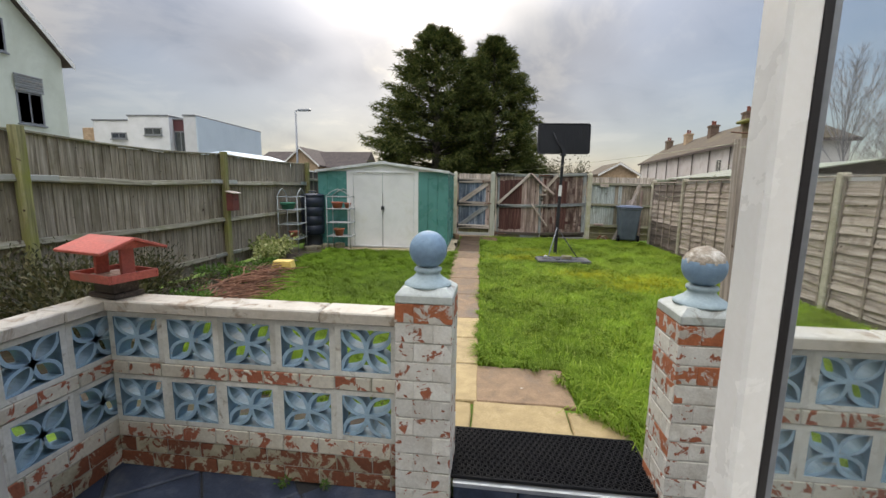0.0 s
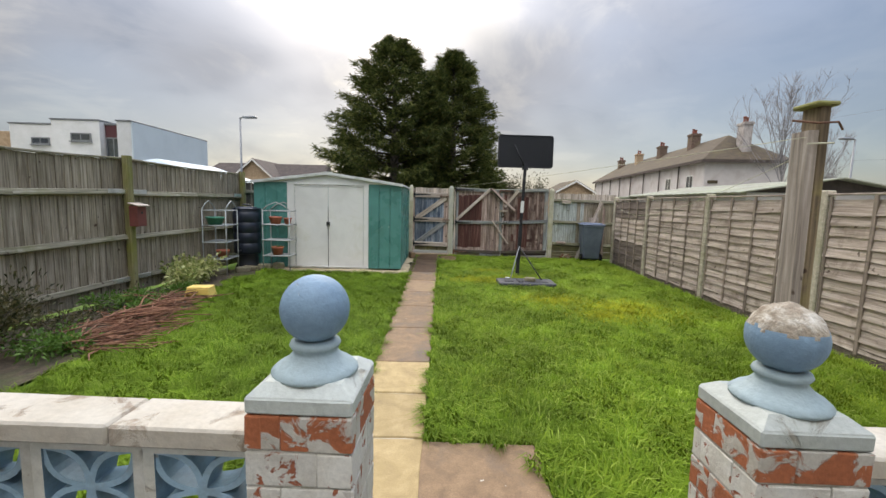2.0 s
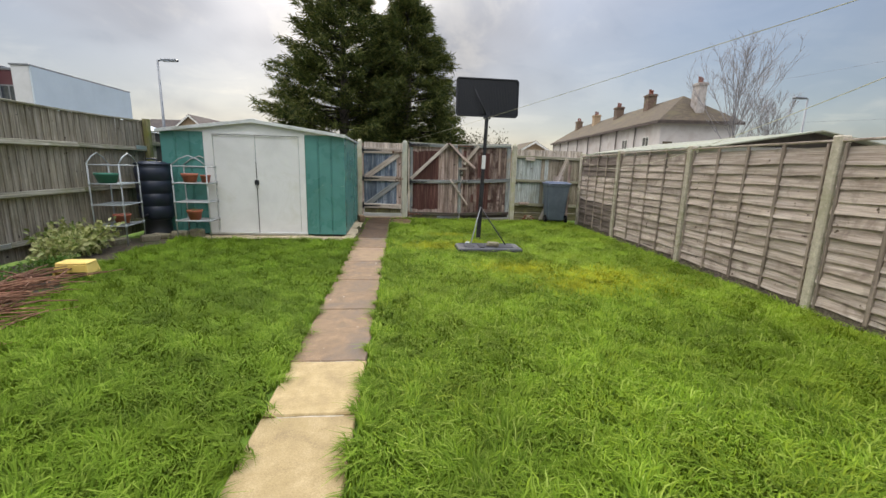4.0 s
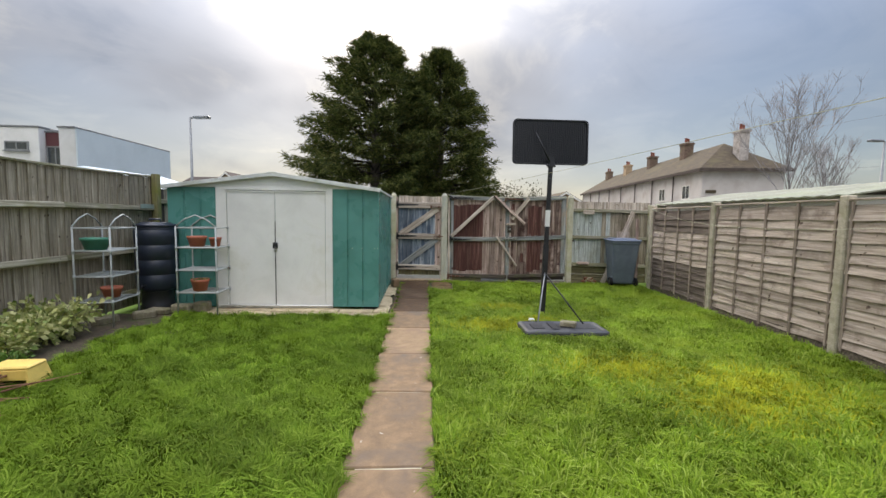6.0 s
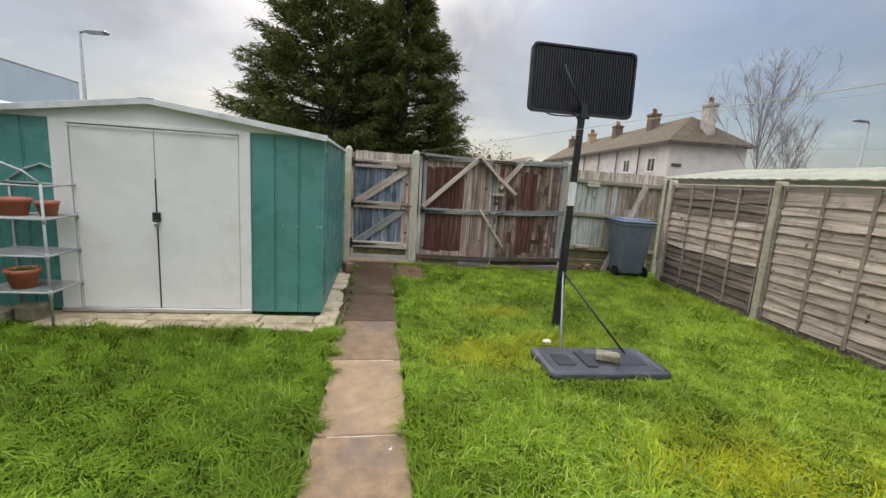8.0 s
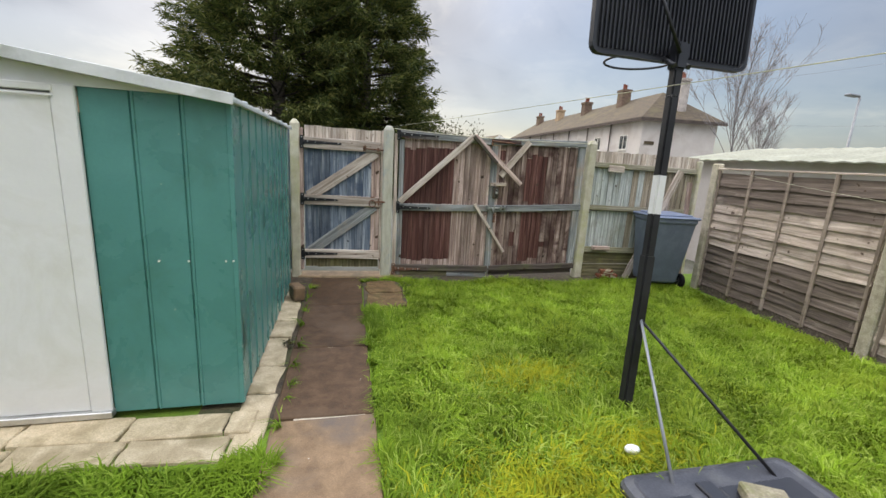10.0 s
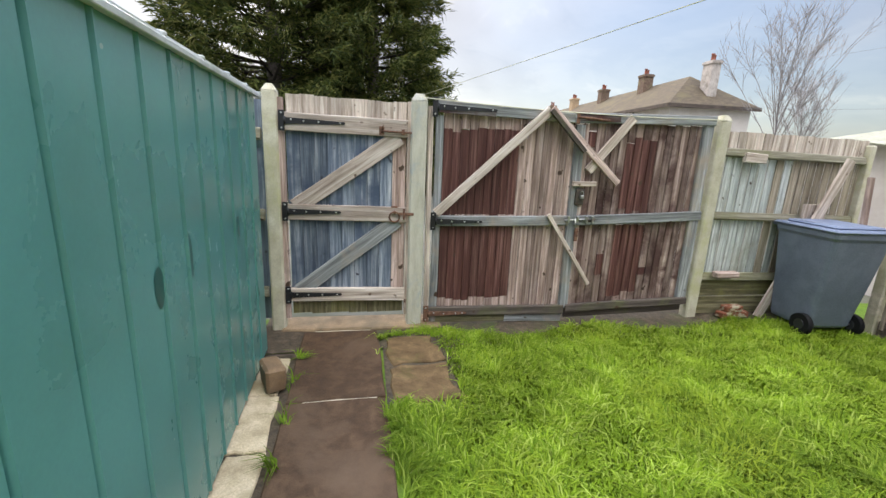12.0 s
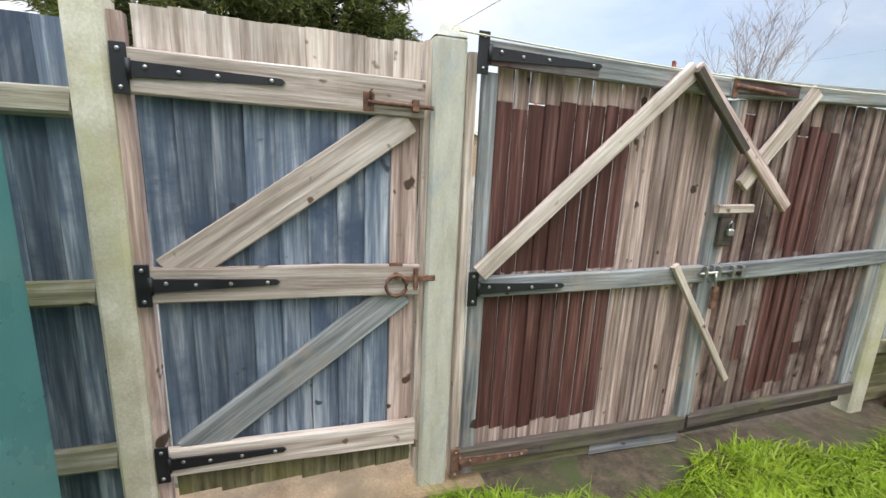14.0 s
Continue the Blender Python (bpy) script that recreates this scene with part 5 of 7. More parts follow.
def build_double_gate():
    gate = thing("double_gate", 0.43, BACK - 0.01, 0.0, "weathered double driveway gate of brown and bare boards with crossed braces", "gate")
    rnd = random.Random(77)

    def painted(x, w, z0, z1, spans, seed, lean=0.0, m0=WOOD_BARE):
        """One upright board, bare with brown painted lengths."""
        cuts = [z0]
        mats = []
        for a, b in spans:
            cuts += [a, b]
            mats += [m0, WOOD_BROWN]
        cuts.append(z1)
        mats.append(m0)
        for a, b, m in zip(cuts, cuts[1:], mats):
            if b - a > 0.004:
                f0, f1 = (a - z0) / (z1 - z0), (b - z0) / (z1 - z0)
                board("gate_board", (x + lean * f0, 0.014, a), (x + lean * f1, 0.014, b), w, 0.020, m, gate, (0.24, -1, 0), 0.0, seed % 6, "brown painted board" if m is WOOD_BROWN else "", 0.35)

    def leaf(x0, x1, count, z0, z1, spans_for, lean=0.0, m0=WOOD_BARE):
        w = (x1 - x0) / count
        for k in range(count):
            x = x0 + (k + 0.5) * w
            painted(x, w + rnd.choice((0.010, 0.008, 0.006, 0.004, -0.003)), z0 + rnd.uniform(-0.006, 0.006), z1 + rnd.uniform(-0.004, 0.004), spans_for(k), k, lean, m0)

    def left_spans(k):
        if k < 9:
            return [(0.225 + rnd.uniform(-0.02, 0.02), 0.895), (0.985 + rnd.uniform(-0.01, 0.01), 1.70 + rnd.uniform(-0.03, 0.02))]
        return []

    def right_spans(k):
        if 5 <= k <= 8:
            return [(0.24 + rnd.uniform(-0.03, 0.03), 0.92), (1.05 + rnd.uniform(-0.03, 0.03), 1.68 + rnd.uniform(-0.04, 0.03))]
        if k == 0:
            return [(1.60, 1.74)]
        return [(0.3 + rnd.uniform(0, 0.15), 0.5 + rnd.uniform(0, 0.2))] if k in (3, 9) else []

    leaf(0.085, 1.25, 16, 0.10, 1.825, left_spans)
    leaf(1.36, 2.50, 15, 0.13, 1.83, right_spans, 0.01, WOOD_MID)
    board("rail", (0.0, -0.018, 1.860), (1.20, -0.018, 1.840), 0.085, 0.04, WOOD_GREYBLUE, gate, (0, -1, 0), 0.003, 1, "grey weathered top rail")
    board("rail", (1.205, -0.018, 1.840), (2.58, -0.018, 1.888), 0.085, 0.04, WOOD_GREYBLUE, gate, (0, -1, 0), 0.003, 2, "grey weathered top rail")
    board("rail_facing", (0.03, -0.042, 1.840), (0.50, -0.042, 1.832), 0.055, 0.008, WOOD_TOPRAIL, gate, (0, -1, 0), 0.001, 21, "dark brown painted facing")
    board("rail_facing", (1.24, -0.042, 1.845), (1.62, -0.042, 1.855), 0.060, 0.008, WOOD_TOPRAIL, gate, (0, -1, 0), 0.001, 22, "dark brown painted facing")
    board("rail", (0.03, -0.018, 0.935), (1.24, -0.018, 0.955), 0.088, 0.04, WOOD_GREYBLUE, gate, (0, -1, 0), 0.003, 3)
    board("rail", (1.30, -0.018, 0.955), (2.60, -0.018, 1.02), 0.088, 0.04, WOOD_GREYBLUE, gate, (0, -1, 0), 0.003, 4)
    board("rail", (-0.01, -0.018, 0.118), (1.29, -0.018, 0.110), 0.085, 0.045, WOOD_DARK, gate, (0, -1, 0), 0.003, 5, "dark rotten bottom rail")
    board("rail", (1.31, -0.018, 0.118), (2.60, -0.018, 0.170), 0.075, 0.045, WOOD_DARK, gate, (0, -1, 0), 0.003, 6, "dark rotten bottom rail")
    board("foot_board", (0.05, -0.006, 0.045), (0.72, -0.006, 0.040), 0.075, 0.022, WOOD_ALGAE, gate, (0, -1, 0), 0.003, 7)
    board("foot_board", (0.72, -0.004, 0.042), (1.28, -0.004, 0.030), 0.085, 0.022, WOOD_GREYBLUE, gate, (0, -1, 0), 0.003, 8)
    board("foot_board", (1.32, 0.02, 0.050), (2.58, 0.02, 0.095), 0.08, 0.022, WOOD_DARK, gate, (0, -1, 0), 0.003, 9)
    board("stile", (0.048, 0.002, 0.02), (0.048, 0.002, 1.79), 0.062, 0.04, WOOD_GREYBLUE, gate, (0, -1, 0), 0.002, 10)
    board("stile", (-0.012, 0.02, 0.0), (-0.026, 0.02, 1.86), 0.04, 0.06, WOOD_PALE, gate, (0, -1, 0), 0.002, 11)
    board("stile", (1.298, 0.0, 0.12), (1.275, 0.0, 1.79), 0.085, 0.045, WOOD_GREYBLUE, gate, (0, -1, 0), 0.002, 12)
    board("stile", (1.352, 0.006, 0.14), (1.335, 0.006, 1.80), 0.05, 0.04, WOOD_BARE, gate, (0, -1, 0), 0.002, 13)
    board("stile", (2.555, 0.0, 0.13), (2.535, 0.0, 1.86), 0.105, 0.045, WOOD_GREYBLUE, gate, (0, -1, 0), 0.002, 14)
    board("brace", (0.035, -0.055, 1.005), (0.965, -0.055, 1.885), 0.075, 0.028, WOOD_PALE, gate, (0, -1, 0), 0.002, 15, "pale diagonal brace")
    board("brace", (0.985, -0.055, 1.895), (1.665, -0.060, 1.300), 0.058, 0.026, WOOD_BARE, gate, (0, -1, 0), 0.002, 16, "dark weathered brace")
    board("brace", (0.965, -0.080, 1.885), (1.300, -0.085, 1.560), 0.04, 0.03, WOOD_DARK, gate, (0, -1, 0), 0.002, 17, "dark broken brace")
    board("brace", (1.375, -0.036, 1.400), (1.745, -0.036, 1.865), 0.078, 0.026, WOOD_PALE, gate, (0, -1, 0), 0.002, 18, "pale diagonal brace")
    board("brace", (1.040, -0.050, 1.015), (1.500, -0.050, 0.365), 0.036, 0.024, WOOD_PALE, gate, (0, -1, 0), 0.002, 19, "thin pale loose batten")
    board("lock_block", (1.24, -0.045, 1.285), (1.46, -0.045, 1.290), 0.042, 0.03, WOOD_PALE, gate, (0, -1, 0), 0.001, 20)
    bm = bmesh.new()
    box(bm, (1.285, -0.045, 1.10), (1.365, -0.022, 1.245), 0, 0.004)
    part("lock_plate", bm, WOOD_DARK, gate)
    bm = bmesh.new()
    box(bm, (1.315, -0.072, 1.155), (1.352, -0.046, 1.19), 0, 0.006)
    tube(bm, [(1.320, -0.060, 1.19), (1.320, -0.060, 1.215), (1.333, -0.060, 1.226), (1.346, -0.060, 1.215), (1.346, -0.060, 1.19)], 0.004, 6)
    part("padlock", bm, STEEL, gate, "steel padlock")
    bm = bmesh.new()
    tube(bm, [(1.20, -0.052, 0.962), (1.50, -0.052, 0.978)], 0.008, 8)
    for x in (1.225, 1.31, 1.40, 1.46):
        box(bm, (x, -0.062, 0.942), (x + 0.02, -0.038, 1.0), 0, 0.002)
    tube(bm, [(1.30, -0.055, 0.965), (1.305, -0.060, 0.90)], 0.006, 6)
    part("bolt", bm, STEEL, gate, "pale steel sliding bolt")
    bm = bmesh.new()
    box(bm, (1.315, -0.05, 0.77), (1.345, -0.03, 0.89), 0, 0.003)
    part("hasp", bm, RUST, gate, "rusty hasp")
    for x, y, z, reach, sgn in ((0.0, -0.044, 1.852, 0.50, 1), (0.015, -0.044, 0.935, 0.42, 1)):
        strap_hinge(gate, x, y, z, reach, sgn, BLACK_METAL)
    strap_hinge(gate, -0.02, -0.044, 0.105, 0.36, 1, RUST)
    bm = bmesh.new()
    tube(bm, [(1.22, -0.048, 1.845), (1.52, -0.048, 1.83)], 0.010, 8)
    box(bm, (1.215, -0.046, 1.79), (1.245, -0.036, 1.88), 0, 0.003)
    part("bolt", bm, RUST, gate, "rusty top bolt")


build_double_gate()


def build_back_fence():
    fence = thing("wooden_back_fence", 3.17, BACK + 0.03, 0, "short whitewashed closeboard fence with wooden rails", "fence", kind="structure")
    rnd = random.Random(5)
    for k in range(18):
        x = 0.05 + k * 0.097
        m = WOOD_WHITEWASH if k < 9 and k not in (7,) else WOOD_FENCE
        board("fence_board", (x, 0.02, 0.38), (x, 0.02, 1.60), 0.105, 0.016, m, fence, (0.2, -1, 0), 0.002, k % 5, "whitewashed board" if m is WOOD_WHITEWASH else "", 0.4)
        board("fence_board", (x, 0.022, 1.60), (x, 0.022, 1.81 + rnd.uniform(-0.008, 0.008)), 0.102, 0.016, WOOD_PALE, fence, (0.1, -1, 0), 0.002, k % 5 + 9, "bare pale board top", 0.4)
    board("rail", (-0.02, -0.01, 1.625), (1.70, -0.01, 1.60), 0.075, 0.05, WOOD_RAIL, fence, (0, -1, 0.3), 0.002, 1)
    board("rail", (-0.02, -0.01, 1.02), (1.70, -0.01, 1.00), 0.075, 0.05, WOOD_RAIL, fence, (0, -1, 0.3), 0.002, 2)
    board("rail", (-0.02, -0.01, 0.40), (1.70, -0.01, 0.38), 0.085, 0.05, WOOD_RAIL, fence, (0, -1, 0.3), 0.002, 3)
    board("gravel_board", (-0.02, 0.0, 0.09), (1.70, 0.0, 0.09), 0.18, 0.03, WOOD_ALGAE, fence, (0, -1, 0), 0.002, 4, "green algae-covered gravel board")
    board("gravel_board", (-0.02, 0.008, 0.275), (1.70, 0.008, 0.275), 0.17, 0.03, WOOD_ALGAE, fence, (0, -1, 0), 0.002, 5, "green algae-covered gravel board")
    board("label_block", (0.24, -0.045, 1.585), (0.48, -0.045, 1.575), 0.09, 0.04, WOOD_PALE, fence, (0, -1, 0), 0.001, 6, "small pale wooden block")
    bm = bmesh.new()
    box(bm, (1.71, -0.05, 0), (1.77, 0.05, 1.76), 0, 0.01)
    part("end_post", bm, CONCRETE_POST, fence)
    for k in range(14):
        x = -4.10 - 0.02 - k * 0.1
        board("fence_board", (x, 0.05, 0.05), (x, 0.05, 1.84), 0.11, 0.016, WOOD_BLUE if k < 3 else WOOD_FENCE, fence, (0.1, -1, 0), 0.002, k % 5, "", 0.4)
    for z in (1.58, 0.95, 0.3):
        board("rail", (-4.08, 0.015, z), (-5.6, 0.015, z), 0.09, 0.05, WOOD_RAIL, fence, (0, -1, 0.3), 0.002, 8)
    piles = thing("brick_ledge", 3.50, BACK - 0.08, 0.0, "pile of broken mossy bricks against the fence", "bricks")
    for x, y, z, t in ((0.0, 0, 0.03, 6), (0.13, 0.01, 0.03, -8), (0.05, 0, 0.09, 3)):
        bm = bmesh.new()
        box(bm, (-0.10, -0.045, -0.03), (0.10, 0.045, 0.03), 0, 0.008)
        part("brick", bm, BRICK_LOW, piles, "", pose(x, y, z, 0, 0, t))
    wedge = thing("wooden_wedge", 3.42, BACK - 0.06, 0.415, "broken wooden block lodged on the bottom rail", "block")
    bm = bmesh.new()
    box(bm, (-0.13, -0.04, 0.0), (0.13, 0.04, 0.055), 0, 0.008)
    part("block", bm, WOOD_BARE, wedge)


build_back_fence()


# ---- metal shed ----
def ribbed(bm, a, b, z0, z1a, z1b, pitch, normal, depth=0.011):
    """A sheet between two plan points with upright ribs; z1a and z1b are the heights at its ends."""
    a, b, normal = Vector((*a, 0)), Vector((*b, 0)), Vector((*normal, 0))
    length = (b - a).length
    way = (b - a) / length
    stations = [(0.0, 0.0)]
    count = max(1, round(length / pitch))
    for k in range(1, count):
        c = k * length / count
        for d, h in ((-0.014, 0.0), (-0.009, -0.9), (-0.004, -0.9), (0.001, 0.7), (0.009, 0.7), (0.014, 0.0)):
            stations.append((c + d, h))
    stations.append((length, 0.0))
    cols = []
    for s, h in stations:
        p = a + way * s + normal * depth * h
        z1 = z1a + (z1b - z1a) * s / length
        cols.append((bm.verts.new((p.x, p.y, z0)), bm.verts.new((p.x, p.y, z1))))
    for (p, q), (r, s) in zip(cols, cols[1:]):
        bm.faces.new((p, r, s, q))


def build_shed():
    shed = thing("garden_shed", -2.29, 9.86, 0.02, "green and white metal garden shed with closed sliding doors", "shed", turn=2.3)
    left, right, deep = -1.56, 1.56, 2.50
    eave, apex = 1.80, 2.015

    def roof_at(x):
        return eave + (apex - eave) * (1 - abs(x) / 1.62)

    for name, a, b, n, z in (("front_panel", (left, 0), (-0.84, 0), (0, -1), 1.80), ("front_panel", (0.87, 0), (right, 0), (0, -1), 1.80), ("side_panel", (right, 0), (right, deep), (1, 0), 1.80),
                             ("side_panel", (left, deep), (left, 0), (-1, 0), 1.80), ("back_panel", (right, deep), (left, deep), (0, 1), 1.80)):
        bm = bmesh.new()
        ribbed(bm, a, b, 0.0, z, z, 0.232, n)
        ob = part(name, bm, GREEN_METAL, shed, "green ribbed steel sheet")
        thick = ob.modifiers.new("thickness", "SOLIDIFY")
        thick.thickness = 0.003
    bm = bmesh.new()
    box(bm, (right - 0.02, -0.006, 0.0), (right + 0.008, 0.035, 1.80), 0, 0.003)
    part("corner_post", bm, GREEN_METAL, shed)
    bm = bmesh.new()
    for y in (-0.008,):
        xs = [left - 0.04, -0.84, 0.0, 0.87, right + 0.04]
        low = [bm.verts.new((x, y, 1.80)) for x in xs]
        high = [bm.verts.new((x, y, roof_at(x) - 0.01)) for x in xs]
        for k in range(4):
            bm.faces.new((low[k], low[k + 1], high[k + 1], high[k]))
    ob = part("gable", bm, WHITE_METAL, shed, "white steel gable over the doors")
    ob.modifiers.new("thickness", "SOLIDIFY").thickness = 0.006
    for sgn in (-1, 1):
        bm = bmesh.new()
        n = 7
        for k in range(n):
            y0, y1 = -0.07 + k * (deep + 0.14) / n, -0.07 + (k + 1) * (deep + 0.14) / n
            box(bm, (0, y0, -0.006), (1.605, y1 - 0.02, 0.002))
            box(bm, (0, y1 - 0.028, 0.0), (1.605, y1, 0.012), 0, 0.003)
        slope = math.degrees(math.atan2(apex - eave, 1.62))
        for v in bm.verts:
            v.co.x *= sgn
        part("roof_sheet", bm, ROOF_METAL, shed, "pale grey ribbed roof sheet", pose(0, 0, apex + 0.004, 0, sgn * slope, 0))
        bm = bmesh.new()
        box(bm, (0.0, -0.085, -0.045), (1.615, -0.072, 0.012), 0, 0.002)
        for v in bm.verts:
            v.co.x *= sgn
        part("barge_trim", bm, ROOF_METAL, shed, "", pose(0, 0, apex + 0.006, 0, sgn * slope, 0))
        bm = bmesh.new()
        box(bm, (1.575, -0.070, -0.026), (1.612, deep + 0.07, -0.004), 0, 0.003)
        for v in bm.verts:
            v.co.x *= sgn
        part("eave_trim", bm, ROOF_METAL, shed, "", pose(0, 0, apex + 0.002, 0, sgn * slope, 0))
    bm = bmesh.new()
    box(bm, (-0.07, -0.09, 0.0), (0.07, deep + 0.08, 0.012), 0, 0.004)
    part("ridge_cap", bm, ROOF_METAL, shed, "", pose(0, 0, apex + 0.008))
    for x0, x1 in ((-0.85, -0.695), (0.765, 0.87)):
        bm = bmesh.new()
        box(bm, (x0, -0.028, 0.0), (x1, -0.006, 1.80), 0, 0.005)
        part("door_frame", bm, WHITE_METAL, shed, "white steel door jamb")
    bm = bmesh.new()
    box(bm, (-0.72, -0.034, 1.765), (0.78, -0.012, 1.80), 0, 0.004)
    box(bm, (-0.72, -0.036, 1.742), (0.78, -0.030, 1.752), 0, 0.001)
    part("door_track", bm, WHITE_METAL, shed, "white sliding door track")
    bm = bmesh.new()
    box(bm, (-0.85, -0.05, -0.012), (0.875, 0.0, 0.028), 0, 0.004)
    part("door_sill", bm, ALLOY, shed, "dull metal sill")
    for x0, x1, sgn in ((-0.69, 0.012, 1), (0.018, 0.76, -1)):
        door = bmesh.new()
        box(door, (x0, -0.019, 0.03), (x1, -0.009, 1.758), 0, 0.003)
        leaf = part("door", door, WHITE_METAL, shed, "plain white steel sliding door")
        edge = x1 if sgn > 0 else x0
        # Black strip in place of the shade in the gap between the doors.
        bm = bmesh.new()
        box(bm, (edge - 0.004, -0.024, 0.03), (edge + 0.002, -0.018, 1.30), 0, 0.001)
        part("edge_strip", bm, GASKET_AND_GAP, leaf, "black strip for the shaded gap between the doors")
    bm = bmesh.new()
    box(bm, (-0.022, -0.040, 0.895), (0.052, -0.019, 0.985), 0, 0.006)
    part("lock_plate", bm, BLACK_PLASTIC, shed, "black lock plate")
    bm = bmesh.new()
    box(bm, (0.0, -0.058, 0.845), (0.04, -0.036, 0.885), 0, 0.006)
    tube(bm, [(0.006, -0.047, 0.885), (0.006, -0.047, 0.915), (0.034, -0.047, 0.915), (0.034, -0.047, 0.885)], 0.004, 6)
    part("padlock", bm, STEEL, shed, "steel padlock")
    bm = bmesh.new()
    for x, z in ((1.166, 0.91), (1.314, 0.91), (1.505, 0.91), (1.545, 0.91), (-0.92, 0.9)):
        tube(bm, [(x, -0.004, z), (x, -0.012, z)], 0.006, 8)
    part("screw_head_stuff", bm, UPVC, shed, "pale screw heads")["kind"] = "stuff"
    bm = bmesh.new()
    rnd = random.Random(4)
    SCUFFS = ((0.08, 0.42, 0.27, 0.014), (0.13, 0.40, 0.18, 0.012), (0.88, 1.02, 0.14, 0.035),
              (1.17, 1.05, 0.18, 0.018), (1.90, 1.03, 0.13, 0.013))
    scuffed = plain("dark_green_scuff", (0.010, 0.085, 0.068), rough=0.35)
    for y, z, h, wide in SCUFFS:
        n = 14
        bm = bmesh.new()
        bm.faces.new([bm.verts.new((right + 0.0022, y + wide * math.cos(a) * rnd.uniform(0.85, 1.1), z + h / 2 * math.sin(a) * rnd.uniform(0.92, 1.05))) for a in (k * math.tau / n for k in range(n))])
        part("scuff_mark", bm, scuffed, shed, "dark worn scuff")


build_shed()
bm = bmesh.new()
box(bm, (-0.06, -0.10, 0.0), (0.06, 0.10, 0.16), 0, 0.016)
for v in bm.verts:
    v.co += Vector((noise.noise(v.co * 9), noise.noise(v.co * 9 + Vector((5, 0, 0))), 0)) * 0.012
tagged(mesh_object("loose_brick", bm, SLAB_BROWN, None, pose(-0.690, 11.93, 0.0, 0, 0, 24)), "old brown brick standing by the shed wall", "brick")


# ---- basketball stand ----
def build_hoop():
    hoop = thing("basketball_stand", 1.755, 9.66, 0.0, "black portable basketball stand seen from behind its board", "basketball hoop")
    lean = Vector((0.090, 0.15, 2.25))
    foot = Vector((0.0, 0.0, -0.02))

    def up(z):
        return foot + (lean - foot) * ((z + 0.02) / 2.27)

    def square(a, b, half):
        bm = bmesh.new()
        way = (b - a).normalized()
        side = way.cross(Vector((0, 1, 0))).normalized()
        other = way.cross(side)
        ends = [[bm.verts.new(p + side * sx * half + other * sy * half) for sx, sy in ((-1, -1), (1, -1), (1, 1), (-1, 1))] for p in (a, b)]
        for k in range(4):
            bm.faces.new((ends[0][k], ends[0][(k + 1) % 4], ends[1][(k + 1) % 4], ends[1][k]))
        bm.faces.new(ends[0])
        bm.faces.new(ends[1])
        bmesh.ops.bevel(bm, geom=bm.edges[:], offset=half * 0.3, segments=2, affect="EDGES")
        return bm

    part("pole", square(up(-0.02), up(1.05), 0.036), BLACK_METAL, hoop, "black steel lower pole")
    part("pole", square(up(0.98), up(2.30), 0.030), BLACK_METAL, hoop, "black steel upper pole")
    bm = square(up(1.30), up(1.56), 0.0315)
    part("sticker", bm, plain("white_sticker", (0.66, 0.66, 0.64), rough=0.4), hoop, "white label strip on the pole")
    bm = square(up(2.02), up(2.04), 0.033)
    part("clamp_ring", bm, ALLOY, hoop, "white tape band")
    bm = square(up(2.18), up(2.34), 0.042)
    part("bracket", bm, BLACK_PLASTIC, hoop)
    # the board
    panel = bmesh.new()
    w, h, r = 0.575, 0.335, 0.06
    outline = []
    for cx, cz, a0 in ((w - r, h - r, 0), (-w + r, h - r, 90), (-w + r, -h + r, 180), (w - r, -h + r, 270)):
        for k in range(5):
            a = radians(a0 + k * 22.5)
            outline.append((cx + r * math.cos(a), cz + r * math.sin(a)))

    def loop(scale_x, scale_z, y):
        return [panel.verts.new((x * scale_x, y, z * scale_z)) for x, z in outline]

    loops = [loop(1, 1, 0.03), loop(1, 1, -0.012), loop(0.965, 0.945, -0.012), loop(0.95, 0.925, 0.010)]
    n = len(outline)
    for a, b in zip(loops, loops[1:]):
        for k in range(n):
            panel.faces.new((a[k], a[(k + 1) % n], b[(k + 1) % n], b[k]))
    panel.faces.new(loops[0])
    panel.faces.new(loops[-1])
    at = pose(0.100, 0.235, 2.575, -3.0, 0.0, 3.0)
    back = part("backboard", panel, BLACK_PLASTIC, hoop, "black moulded backboard with ribbed back", at)
    bm = bmesh.new()
    for k in range(37):
        x = -0.52 + k * 1.04 / 36
        box(bm, (x - 0.0045, -0.006, -0.295), (x + 0.0045, 0.012, 0.295))
    part("ribs", bm, BLACK_PLASTIC, back, "fine upright moulded ribs")
    bm = bmesh.new()
    tube(bm, [up(2.27) + Vector((-0.03, -0.05, 0)), (-0.14, 0.17, 2.70)], 0.011, 8)
    part("strut", bm, BLACK_METAL, hoop, "thin black support strut")
    for sx in (-1, 1):
        bm = bmesh.new()
        tube(bm, [(up(2.2).x + sx * 0.05, up(2.2).y - 0.04, 2.20), (up(2.2).x + sx * 0.05, up(2.2).y + 0.07, 2.26)], 0.016, 8)
        part("pivot_bolt", bm, BLACK_PLASTIC, hoop)
    bm = bmesh.new()
    ring = [(0.085 + 0.225 * math.cos(a), 0.235 + 0.30 + 0.225 * math.sin(a), 2.31) for a in (k * math.tau / 28 for k in range(29))]
    tube(bm, ring, 0.008, 8, cap=False)
    for sx in (-0.08, 0.08):
        tube(bm, [(0.085 + sx, 0.26, 2.31), (0.085 + sx, 0.335, 2.31)], 0.008, 6)
    box(bm, (-0.01, 0.25, 2.27), (0.18, 0.27, 2.36), 0, 0.004)
    part("rim", bm, BLACK_METAL, hoop, "black steel rim")
    # base tank, moved away from the pole
    bm = bmesh.new()
